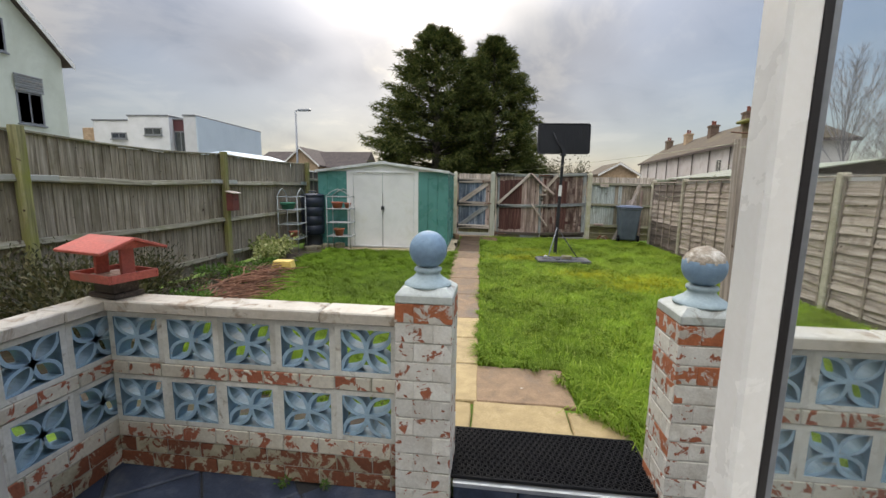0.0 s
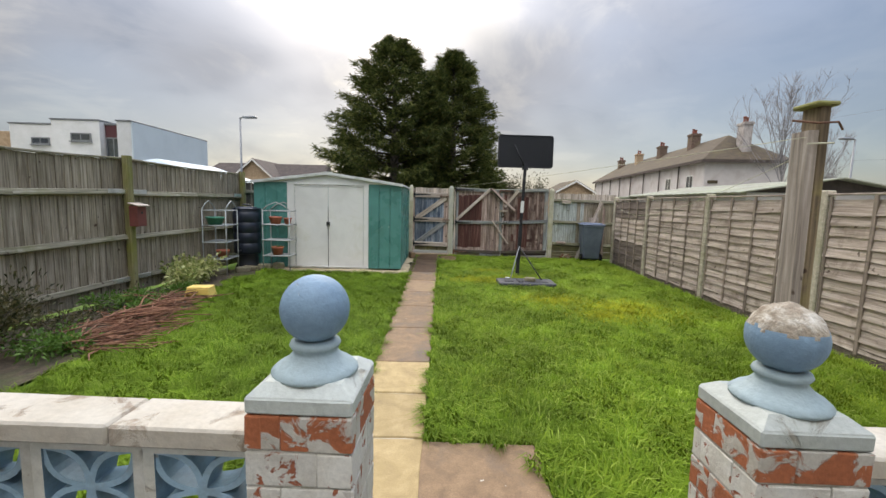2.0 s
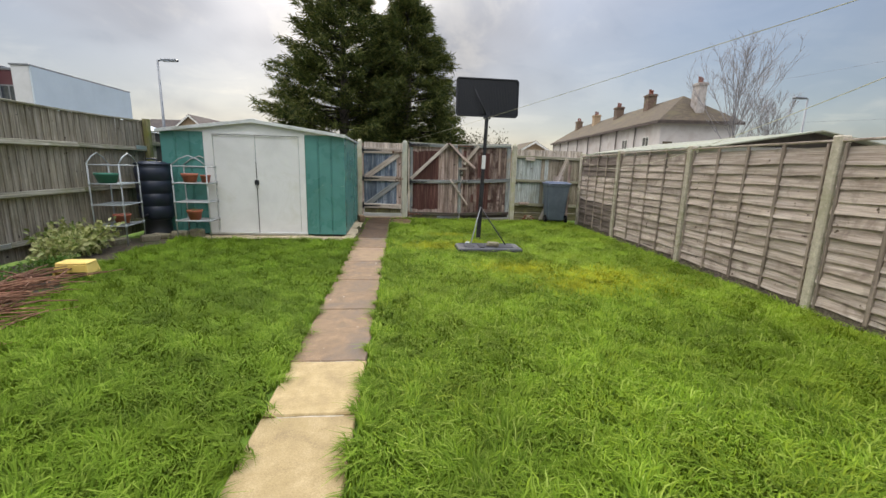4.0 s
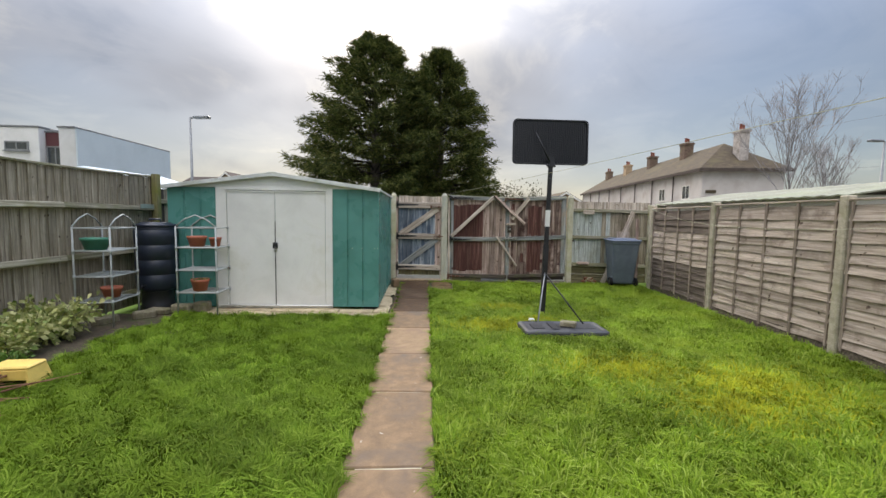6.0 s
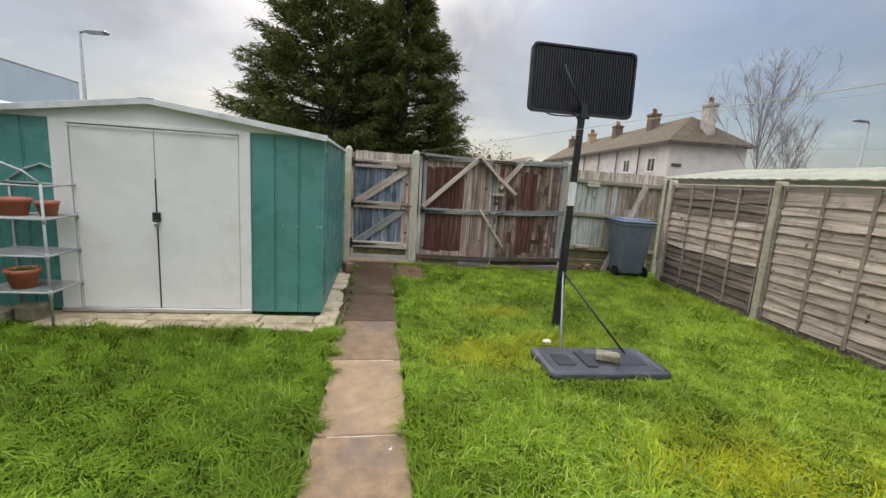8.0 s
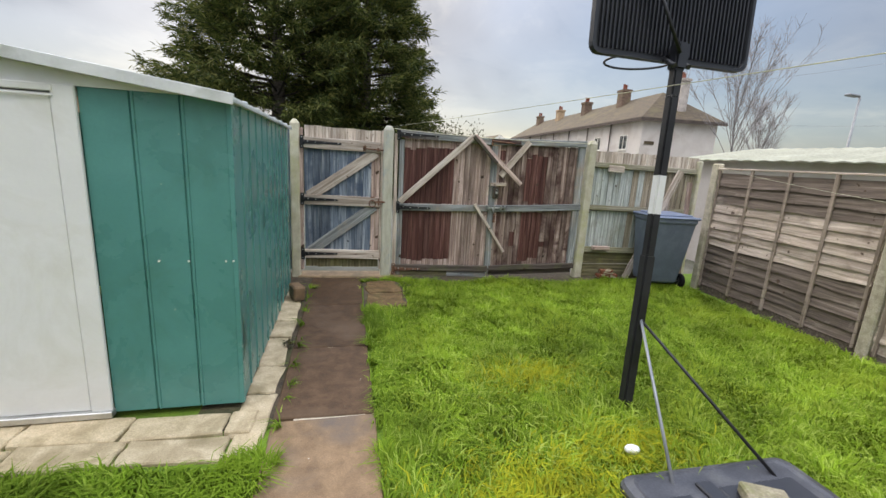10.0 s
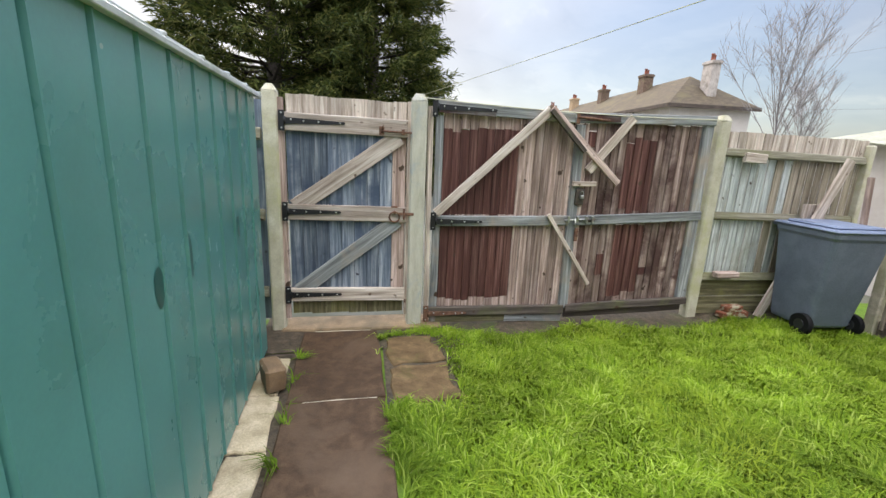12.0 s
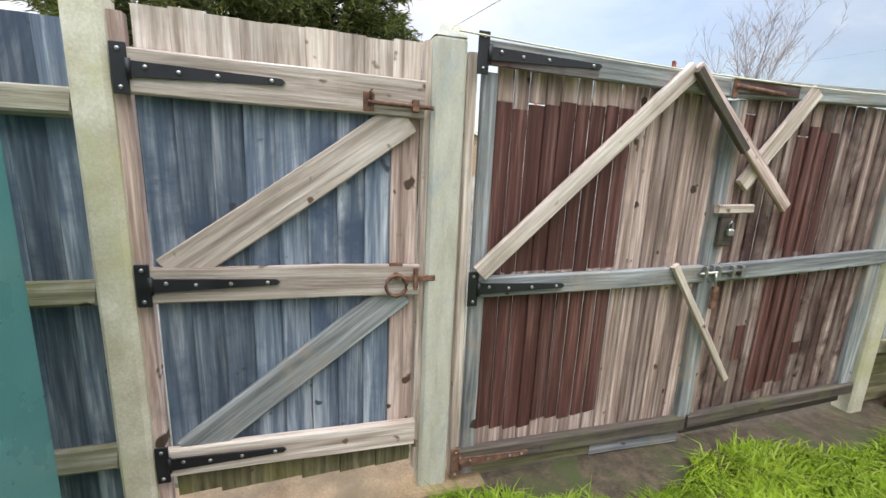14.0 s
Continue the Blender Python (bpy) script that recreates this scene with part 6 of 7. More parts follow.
    w, d, r = 0.53, 0.27, 0.07
    outline = []
    for cx, cy, a0 in ((w - r, d - r, 0), (-w + r, d - r, 90), (-w + r, -d + r, 180), (w - r, -d + r, 270)):
        for k in range(5):
            a = radians(a0 + k * 22.5)
            outline.append((cx + r * math.cos(a), cy + r * math.sin(a)))
    rows = [[bm.verts.new((x * s, y * s, z)) for x, y in outline] for s, z in ((0.97, 0.0), (1.0, 0.012), (1.0, 0.04), (0.975, 0.058), (0.90, 0.066), (0.86, 0.058))]
    n = len(outline)
    for a, b in zip(rows, rows[1:]):
        for k in range(n):
            f = bm.faces.new((a[k], a[(k + 1) % n], b[(k + 1) % n], b[k]))
    bm.faces.new(rows[0][::-1])
    bm.faces.new(rows[-1])
    base = part("base_tank", bm, BASE_PLASTIC, hoop, "flat dusty black plastic base", pose(0.03, -0.91, 0.0, 0, 0, 1.5))
    for lo, hi in (((-0.06, -0.10, 0.055), (0.40, 0.12, 0.066)), ((-0.16, -0.14, 0.055), (-0.07, 0.16, 0.075)), ((-0.40, -0.10, 0.055), (-0.24, 0.10, 0.070))):
        bm = bmesh.new()
        box(bm, lo, hi, 0, 0.006)
        part("moulded_well", bm, BLACK_PLASTIC, base, "moulded recess of the base")
    for x, y in ((-0.24, -0.74), (0.36, -0.76)):
        bm = bmesh.new()
        tube(bm, [(x, y, 0.05), up(0.62) + Vector((0, -0.03, 0))], 0.0095, 8)
        part("stay_rod", bm, LAMP_GREY if x < 0 else BLACK_METAL, hoop, "thin steel stay rod")


build_hoop()
bm = bmesh.new()
box(bm, (-0.10, -0.055, 0.0), (0.10, 0.055, 0.065), 0, 0.010)
for v in bm.verts:
    v.co += Vector((noise.noise(v.co * 12), noise.noise(v.co * 12 + Vector((7, 0, 0))), 0)) * 0.008
tagged(mesh_object("weight_brick", bm, STONE, None, pose(1.86, 8.74, 0.066, 0, 0, -25)), "mossy brick lying on the basketball base", "brick")
bm = bmesh.new()
bmesh.ops.create_icosphere(bm, subdivisions=2, radius=0.035)
for v in bm.verts:
    v.co = Vector((v.co.x * 1.3, v.co.y, v.co.z * 0.7 + 0.045)) + Vector((0, 0, 0.006 * noise.noise(v.co * 60)))
tagged(mesh_object("white_scrap", bm, RENDER_WHITE, None, pose(1.50, 9.22, -0.02)), "small crumpled white scrap on the grass", "litter")


# ---- wheelie bin ----
def build_bin():
    bin_ = thing("wheelie_bin", 4.14, 12.48, 0.0, "slate blue wheelie bin with closed lid by the fence", "bin", turn=-6)
    bm = bmesh.new()
    rows = []
    for z, w, d, y in ((0.06, 0.205, 0.20, 0.03), (0.09, 0.215, 0.215, 0.02), (0.50, 0.245, 0.255, 0.0), (0.90, 0.275, 0.295, -0.01), (0.93, 0.29, 0.31, -0.01), (0.97, 0.29, 0.31, -0.01)):
        ring = []
        r = 0.04
        for cx, cy, a0 in ((w - r, d - r, 0), (-w + r, d - r, 90), (-w + r, -d + r, 180), (w - r, -d + r, 270)):
            for k in range(4):
                a = radians(a0 + k * 30)
                ring.append(bm.verts.new((cx + r * math.cos(a), y + cy + r * math.sin(a), z)))
        rows.append(ring)
    n = len(rows[0])
    for a, b in zip(rows, rows[1:]):
        for k in range(n):
            bm.faces.new((a[k], a[(k + 1) % n], b[(k + 1) % n], b[k]))
    bm.faces.new(rows[0][::-1])
    bm.faces.new(rows[-1])
    body = part("body", bm, BIN_PLASTIC, bin_)
    bm = bmesh.new()
    box(bm, (-0.305, -0.335, 0.972), (0.305, 0.31, 1.005), 0, 0.014)
    box(bm, (-0.24, -0.26, 1.0), (0.24, 0.24, 1.03), 0, 0.014)
    lid = part("lid", bm, LID_PLASTIC, bin_, "paler blue hinged lid")
    bm = bmesh.new()
    tube(bm, [(-0.25, 0.34, 0.97), (0.25, 0.34, 0.97)], 0.016, 10)
    for x in (-0.25, 0.25):
        box(bm, (x - 0.02, 0.28, 0.95), (x + 0.02, 0.355, 0.99), 0, 0.006)
    part("handle", bm, BIN_PLASTIC, bin_)
    for x in (-0.255, 0.255):
        bm = bmesh.new()
        tube(bm, [(x - 0.025, -0.17, 0.10), (x + 0.025, -0.17, 0.10)], 0.10, 20)
        wheel = part("wheel", bm, RUBBER, bin_, "black rubber wheel")
        bm = bmesh.new()
        tube(bm, [(x - 0.029, -0.17, 0.10), (x + 0.029, -0.17, 0.10)], 0.05, 14)
        part("hub", bm, BLACK_PLASTIC, wheel)
    bm = bmesh.new()
    tube(bm, [(-0.26, -0.17, 0.10), (0.26, -0.17, 0.10)], 0.012, 8)
    part("axle", bm, STEEL, bin_)


build_bin()
for p, q, w, m, label in (((4.30, 12.82, 0.0), (4.30, 12.80, 1.16), 0.28, WOOD_PALE, "pale wooden board standing behind the bin"),
                          ((3.86, 12.76, 0.0), (4.46, 12.70, 1.60), 0.095, WOOD_PALE, "long pale timber leaning in the fence corner"),
                          ((4.42, 12.35, 0.0), (4.46, 12.50, 1.45), 0.06, WOOD_BARE, "thin weathered timber leaning in the fence corner")):
    size = (Vector(q) - Vector(p)).length
    tagged(piece("leaning_board", board_mesh("leaning_board", size, w, 0.03, m, 0.003, int(w * 100)), None, along(p, q)), label, "board")


# ---- racks, water butt, pots ----
def build_rack(x, y, turn, label, height=1.30, shift=0.0):
    rack = thing("plant_rack", x, y, 0.0, label, "shelf", "plant racks", turn=turn)
    w, d = 0.27, 0.21
    levels = (0.30, 0.62, 0.94, 1.22)
    for sx in (-1, 1):
        for sy in (-1, 1):
            bm = bmesh.new()
            tube(bm, [(sx * w, sy * d, -0.02), (sx * w, sy * d, 1.24)], 0.011, 8)
            for z in levels[:3]:
                tube(bm, [(sx * w, sy * d, z - 0.035), (sx * w, sy * d, z + 0.03)], 0.016, 8)
            part("upright", bm, SHELF_PAINT, rack)
    for k, z in enumerate(levels):
        bm = bmesh.new()
        for sy in (-1, 1):
            tube(bm, [(-w, sy * d, z), (w, sy * d, z)], 0.010, 6)
        for sx in (-1, 1):
            tube(bm, [(sx * w, -d, z), (sx * w, d, z)], 0.010, 6)
        if k < 3:
            for i in range(13):
                yy = -d + (i + 0.5) * 2 * d / 13
                tube(bm, [(-w, yy, z + 0.006), (w, yy, z + 0.006)], 0.0035, 5)
        part("shelf", bm, SHELF_PAINT, rack)
    for sy in (-1, 1):
        bm = bmesh.new()
        tube(bm, [(-w, sy * d, 1.24), (-w * 0.55, sy * d, 1.34), (0, sy * d, 1.40), (w * 0.55, sy * d, 1.34), (w, sy * d, 1.24)], 0.010, 6)
        part("top_hoop", bm, SHELF_PAINT, rack, "peaked pale top rail")
    return rack


build_rack(-4.10, 8.94, 97, "pale metal plant rack with four tiers beside the fence")
build_rack(-3.22, 9.60, 3, "pale metal plant rack with four tiers in front of the shed")


def pot(name, x, y, z, r, h, material, label, oval=1.0, plant=None):
    p = thing(name, x, y, z, label, "pot", "plant pots")
    bm = bmesh.new()
    lathe(bm, [(r * 0.68, 0.0), (r * 0.90, h * 0.75), (r * 0.94, h * 0.76), (r * 1.0, h), (r * 0.90, h), (r * 0.85, h * 0.8), (r * 0.5, h * 0.78)], 20)
    for v in bm.verts:
        v.co.x *= oval
    part("pot_body", bm, material, p)
    bm = bmesh.new()
    lathe(bm, [(r * 0.84, h * 0.80), (r * 0.5, h * 0.84), (r * 0.1, h * 0.85)], 14)
    for v in bm.verts:
        v.co.x *= oval
    part("soil", bm, SOIL, p, "dark potting soil")
    if plant:
        rng = np.random.default_rng(int(x * 100) % 97 + 3)
        n = 60
        c = np.stack([rng.normal(0, r * 0.4, n), rng.normal(0, r * 0.4, n), np.full(n, h * 0.85)], 1)
        wv = np.stack([rng.normal(0, 0.6, n), rng.normal(0, 0.6, n), rng.uniform(0.2, 1.0, n)], 1)
        ob = new("foliage", leaf_cloud("foliage", c, wv, rng.uniform(0.03, 0.09, n), rng.uniform(0.006, 0.014, n), plant, rng))
        ob.parent = p
    return p


pot("trough_pot", -4.12, 8.80, 0.95, 0.125, 0.15, POT_GREEN, "green oval plastic pot on the rack shelf", 1.45)
pot("plant_pot", -3.29, 9.56, 0.95, 0.12, 0.15, TERRACOTTA, "terracotta plastic trough on the rack shelf", 1.15)
pot("plant_pot", -3.06, 9.62, 0.95, 0.085, 0.13, TERRACOTTA, "small terracotta pot on the rack shelf")
pot("plant_pot", -3.25, 9.54, 0.31, 0.125, 0.17, TERRACOTTA, "round terracotta pot with a small plant", 1.0, WEEDS)
pot("plant_pot", -4.10, 9.00, 0.31, 0.11, 0.14, TERRACOTTA, "brown plastic pot on the low shelf", 1.2)
for k, (x, y, w, d, h, t) in enumerate(((-3.52, 9.55, 0.26, 0.18, 0.11, 4), (-3.27, 9.62, 0.20, 0.17, 0.13, -8), (-4.10, 8.86, 0.30, 0.16, 0.09, 80), (-3.80, 9.16, 0.26, 0.15, 0.10, 48), (-4.16, 8.55, 0.18, 0.14, 0.08, 20), (-3.76, 9.40, 0.28, 0.14, 0.08, 5))):
    bm = bmesh.new()
    box(bm, (-w / 2, -d / 2, -0.02), (w / 2, d / 2, h), 0, 0.022)
    for v in bm.verts:
        v.co += Vector((noise.noise(v.co * 11 + Vector((k, 0, 0))), noise.noise(v.co * 11 + Vector((0, k, 3))), noise.noise(v.co * 8 + Vector((0, 0, k))))) * 0.012
    tagged(mesh_object("rubble_stone", bm, STONE, None, pose(x, y, 0.0, 0, 0, t)), "mossy stone block under the plant rack", "stone", "rubble stones")


def build_water_butt():
    butt = thing("water_butt", -3.94, 9.66, 0.0, "dark navy plastic water butt on a black stand", "water butt")
    bm = bmesh.new()
    lathe(bm, [(0.22, 0.0), (0.25, 0.02), (0.21, 0.10), (0.20, 0.28), (0.22, 0.30)], 24)
    part("stand", bm, BLACK_PLASTIC, butt, "black plastic stand")
    bm = bmesh.new()
    prof = [(0.22, 0.30), (0.245, 0.32)]
    for k in range(4):
        z = 0.34 + k * 0.215
        prof += [(0.262 + k * 0.003, z), (0.268 + k * 0.003, z + 0.09), (0.268 + k * 0.003, z + 0.18), (0.255 + k * 0.003, z + 0.192), (0.255 + k * 0.003, z + 0.203)]
    prof += [(0.262, 1.20), (0.262, 1.235)]
    lathe(bm, prof, 32)
    part("barrel", bm, BUTT_PLASTIC, butt)
    bm = bmesh.new()
    lathe(bm, [(0.272, 1.225), (0.276, 1.25), (0.255, 1.262), (0.20, 1.268), (0.19, 1.285), (0.02, 1.29)], 32)
    lid = part("lid", bm, BUTT_PLASTIC, butt, "round screw lid")
    bm = bmesh.new()
    tube(bm, [(-0.09, -0.02, 1.28), (-0.08, -0.02, 1.33), (0.08, -0.02, 1.33), (0.09, -0.02, 1.28)], 0.014, 8)
    part("handle", bm, BUTT_PLASTIC, lid)
    bm = bmesh.new()
    tube(bm, [(0.0, -0.26, 0.40), (0.0, -0.33, 0.40), (0.0, -0.335, 0.36)], 0.013, 8)
    part("tap", bm, BLACK_PLASTIC, butt)


build_water_butt()


def build_stool():
    stool = thing("step_stool", -3.27, 6.92, -0.01, "yellow plastic step stool standing on the grass", "stool", turn=8)
    bm = bmesh.new()
    box(bm, (-0.155, -0.105, 0.155), (0.155, 0.105, 0.185), 0, 0.012)
    part("seat", bm, YELLOW_PLASTIC, stool)
    for sx in (-1, 1):
        bm = bmesh.new()
        vs = [bm.verts.new((sx * a, b, z)) for z, a, d in ((0.0, 0.185, 0.125), (0.16, 0.150, 0.10)) for a, b in ((a, -d), (a, d), (a - 0.02, d), (a - 0.02, -d))]
        for k in range(4):
            bm.faces.new((vs[k], vs[(k + 1) % 4], vs[4 + (k + 1) % 4], vs[4 + k]))
        bm.faces.new(vs[:4])
        bm.faces.new(vs[4:])
        part("leg", bm, YELLOW_PLASTIC, stool)
    for sy in (-1, 1):
        bm = bmesh.new()
        box(bm, (-0.15, sy * 0.098 - 0.008, 0.07), (0.15, sy * 0.098 + 0.008, 0.158), 0, 0.006)
        part("apron", bm, YELLOW_PLASTIC, stool)


build_stool()


def build_bird_table():
    table = thing("bird_table", -1.725, 2.17, 0.865, "red painted wooden bird table on the wall corner", "bird table", turn=-14)
    table.scale = (0.74, 0.74, 1.0)
    bm = bmesh.new()
    box(bm, (-0.15, -0.11, 0.0), (0.15, 0.11, 0.028), 0, 0.006)
    box(bm, (-0.11, -0.09, 0.0285), (0.12, 0.09, 0.102), 0, 0.006)
    part("plinth", bm, WOOD_DARK, table, "dark damp wooden packing pieces")
    bm = bmesh.new()
    box(bm, (-0.21, -0.16, 0.103), (0.21, 0.16, 0.118), 0, 0.003)
    part("tray", bm, WOOD_BARE, table, "bare worn tray floor")
    for lo, hi in (((-0.225, -0.175, 0.10), (0.225, -0.161, 0.145)), ((-0.225, 0.161, 0.10), (0.225, 0.175, 0.145)), ((-0.225, -0.16, 0.10), (-0.211, 0.16, 0.145)), ((0.211, -0.16, 0.10), (0.225, 0.16, 0.145))):
        bm = bmesh.new()
        box(bm, lo, hi, 0, 0.003)
        part("tray_edge", bm, RED_PAINT, table)
    for x, y in ((-0.15, 0.0), (0.15, 0.0)):
        bm = bmesh.new()
        box(bm, (x - 0.016, y - 0.045, 0.119), (x + 0.016, y + 0.045, 0.275), 0, 0.003)
        part("upright", bm, RED_PAINT, table, "red wooden roof support")
    for sgn in (-1, 1):
        bm = bmesh.new()
        box(bm, (-0.26, 0.0, -0.008), (0.26, 0.245, 0.008), 0, 0.003)
        part("roof_board", bm, RED_PAINT, table, "faded red sloping roof board", pose(0, 0, 0.330, 0, 0, 0 if sgn > 0 else 180) @ pose(0, 0, 0, -15, 0, 0))
    for x in (-0.20, 0.20):
        bm = bmesh.new()
        vs = [bm.verts.new((x + d, y, z)) for d in (-0.008, 0.008) for y, z in ((-0.16, 0.276), (0.16, 0.276), (0.0, 0.318))]
        bm.faces.new(vs[:3])
        bm.faces.new(vs[3:][::-1])
        for k in range(3):
            bm.faces.new((vs[k], vs[(k + 1) % 3], vs[3 + (k + 1) % 3], vs[3 + k]))
        part("gable", bm, RED_PAINT, table)


build_bird_table()


def build_bird_box():
    nest = thing("nest_box", -4.24, 7.02, 1.02, "dark red wooden nest box with pale lid on the fence post", "nest box")
    bm = bmesh.new()
    box(bm, (-0.05, -0.09, 0.0), (0.075, 0.09, 0.30), 0, 0.004)
    part("body", bm, plain("dark_red_wood", (0.17, 0.05, 0.04), rough=0.8, grain=0.25), nest)
    bm = bmesh.new()
    box(bm, (-0.055, -0.11, -0.008), (0.12, 0.11, 0.008), 0, 0.003)
    part("lid", bm, WOOD_PALE, nest, "pale sloping lid", pose(0, 0, 0.325, 0, 12, 0))
    # No opening is cut: a black disc gives the hole its dark inside.
    bm = bmesh.new()
    tube(bm, [(0.0745, 0, 0.2), (0.0765, 0, 0.2)], 0.018, 14)
    part("entrance_hole", bm, GASKET_AND_GAP, nest)


build_bird_box()


# ---- washing line post and lines ----
def build_line_post():
    post = thing("washing_line_post", 1.71, 2.58, -0.05, "tall weathered timber washing line post with capped top", "post")
    board("timber", (-0.012, 0.0, 0.0), (-0.046, 0.0, 1.82), 0.034, 0.085, WOOD_PALE_OLD, post, (0, -1, 0), 0.004, 1, "grey weathered timber")
    board("timber", (0.024, 0.01, 0.0), (-0.008, 0.01, 1.90), 0.036, 0.085, WOOD_OLD, post, (0, -1, 0), 0.004, 2, "dark brown weathered timber")
    bm = bmesh.new()
    box(bm, (-0.058, -0.050, 1.90), (0.024, 0.060, 1.916), 0, 0.005)
    part("cap", bm, WOOD_POST, post, "flat mossy timber cap")
    bm = bmesh.new()
    tube(bm, [(-0.12, -0.03, 1.85), (-0.05, -0.05, 1.84), (0.02, -0.05, 1.845), (0.08, 0.0, 1.83)], 0.004, 6)
    part("hook_bar", bm, RUST, post, "rusty crossbar hook")
    bm = bmesh.new()
    tube(bm, [(-0.075, -0.050, 1.77), (0.014, -0.050, 1.775)], 0.003, 6)
    part("line_lashing", bm, ROPE, post)


build_line_post()


def hang(name, p, q, sag, radius, material, label, category="cable"):
    bm = bmesh.new()
    p, q = Vector(p), Vector(q)
    pts = [p.lerp(q, k / 24) - Vector((0, 0, sag * 4 * (k / 24) * (1 - k / 24))) for k in range(25)]
    tube(bm, pts, radius, 5)
    tagged(mesh_object(name, bm, material), label, category, "washing lines" if material is ROPE else "")


hang("washing_line", (1.62, 2.52, 1.74), (0.31, BACK - 0.02, 1.93), 0.03, 0.0013, ROPE, "pale washing line strung to the gate post", "washing line")
hang("washing_line", (1.70, 2.55, 1.72), (4.58, 12.30, 1.70), 0.34, 0.0015, ROPE, "pale sagging washing line strung to the corner post", "washing line")
hang("washing_line", (0.33, BACK - 0.06, 1.915), (3.10, BACK - 0.06, 1.90), 0.03, 0.004, ROPE, "pale line tied along the gate top", "washing line")
hang("telephone_cable", (25.3, 38.5, 8.3), (34.0, 15.0, 9.6), 0.5, 0.008, LAMP_GREY, "thin overhead telephone cable", "cable")
hang("telephone_cable", (26.5, 37.1, 5.6), (34.0, 15.2, 5.3), 0.5, 0.008, LAMP_GREY, "thin overhead telephone cable", "cable")


# ---- planting along the left fence ----
def bush(name, x, y, z, size, count, material, label, leaf=(0.04, 0.08), wide=(0.012, 0.022), seed=1, stems=10, upright=0.4):
    """A shrub: bent stems and separate leaves."""
    rng = np.random.default_rng(seed)
    shrub = thing(name, x, y, z, label, "shrub", "shrubs in the bed")
    bm = bmesh.new()
    tips = []
    for k in range(stems):
        a, r = rng.uniform(0, math.tau), rng.uniform(0.3, 1.0)
        end = Vector((math.cos(a) * size[0] * r, math.sin(a) * size[1] * r, size[2] * rng.uniform(0.5, 1.0)))
        tube(bm, [(0, 0, -0.02), end * 0.5 + Vector((0, 0, size[2] * 0.15)), end], [0.010, 0.006, 0.003], 5)
        tips.append(end)
    part("stem_stuff", bm, BARK, shrub, "thin woody stems")["kind"] = "stuff"
    pts = rng.normal(0, 0.45, (count, 3))
    norm = np.linalg.norm(pts, axis=1, keepdims=True)
    pts = np.where(norm > 1, pts / norm, pts)
    lumps = np.array([tuple(t) for t in tips])
    pick = lumps[rng.integers(0, len(lumps), count)]
    c = pick * rng.uniform(0.45, 1.0, (count, 1)) + pts * np.array(size) * 0.38
    c[:, 2] = np.maximum(c[:, 2], 0.01)
    w = pts + np.stack([np.zeros(count), np.zeros(count), np.full(count, upright)], 1) + rng.normal(0, 0.3, (count, 3))
    ob = new("leaves", leaf_cloud("leaves", c, w, rng.uniform(*leaf, count), rng.uniform(*wide, count), material, rng))
    ob.parent = shrub
    return shrub


bush("variegated_shrub", -4.02, 8.02, 0.0, (0.36, 0.52, 0.38), 1700, VARIEGATED, "low yellow-green variegated shrub by the fence", (0.05, 0.10), (0.016, 0.030), 2, 18)
bush("variegated_shrub", -3.95, 7.50, 0.0, (0.30, 0.38, 0.30), 800, VARIEGATED, "small yellow-green variegated shrub by the fence", (0.05, 0.09), (0.015, 0.028), 3)
bush("lavender_bush", -3.55, 3.35, 0.0, (0.60, 0.65, 0.74), 5200, SHRUB, "straggly grey-green bush behind the wall", (0.04, 0.09), (0.006, 0.013), 4, 30, 0.9)
bush("lavender_bush", -2.85, 3.05, 0.0, (0.50, 0.45, 0.70), 4200, SHRUB, "straggly grey-green bush behind the wall", (0.04, 0.09), (0.006, 0.013), 5, 24, 0.9)
bush("lavender_bush", -3.80, 4.45, 0.0, (0.50, 0.65, 0.58), 3600, SHRUB, "straggly grey-green bush behind the wall", (0.04, 0.09), (0.006, 0.013), 6, 24, 0.9)
bush("weed_clump", -3.95, 6.35, 0.0, (0.28, 0.55, 0.18), 900, WEEDS, "low green weeds at the foot of the fence", (0.04, 0.09), (0.006, 0.014), 7, 10)
bush("weed_clump", -3.65, 7.05, 0.0, (0.25, 0.40, 0.14), 600, WEEDS, "low green weeds at the foot of the fence", (0.04, 0.08), (0.006, 0.014), 8, 8)
bush("weed_clump", -3.85, 5.45, 0.0, (0.35, 0.50, 0.16), 600, SHRUB, "dry weeds at the foot of the fence", (0.04, 0.08), (0.005, 0.010), 9, 10)
bush("weed_clump", -3.30, 4.75, 0.0, (0.30, 0.45, 0.20), 900, WEEDS, "low green weeds among the dead sticks", (0.04, 0.08), (0.006, 0.013), 41, 10)
bush("weed_clump", -3.45, 6.1, 0.0, (0.22, 0.40, 0.15), 500, WEEDS, "low green weeds among the dead sticks", (0.04, 0.08), (0.006, 0.013), 42, 10)
bush("patio_weed", -0.72, 2.06, -0.13, (0.05, 0.03, 0.05), 70, WEEDS, "tiny green weed in a patio joint", (0.015, 0.035), (0.003, 0.006), 10, 3)
bush("patio_weed", -0.50, 2.06, -0.13, (0.04, 0.03, 0.04), 50, WEEDS, "tiny green weed in a patio joint", (0.015, 0.03), (0.003, 0.006), 11, 3)
bush("shed_weed", -0.60, 10.75, 0.0, (0.06, 0.05, 0.05), 90, SHRUB, "small dry weed between the shed slabs", (0.015, 0.04), (0.003, 0.007), 12, 4)


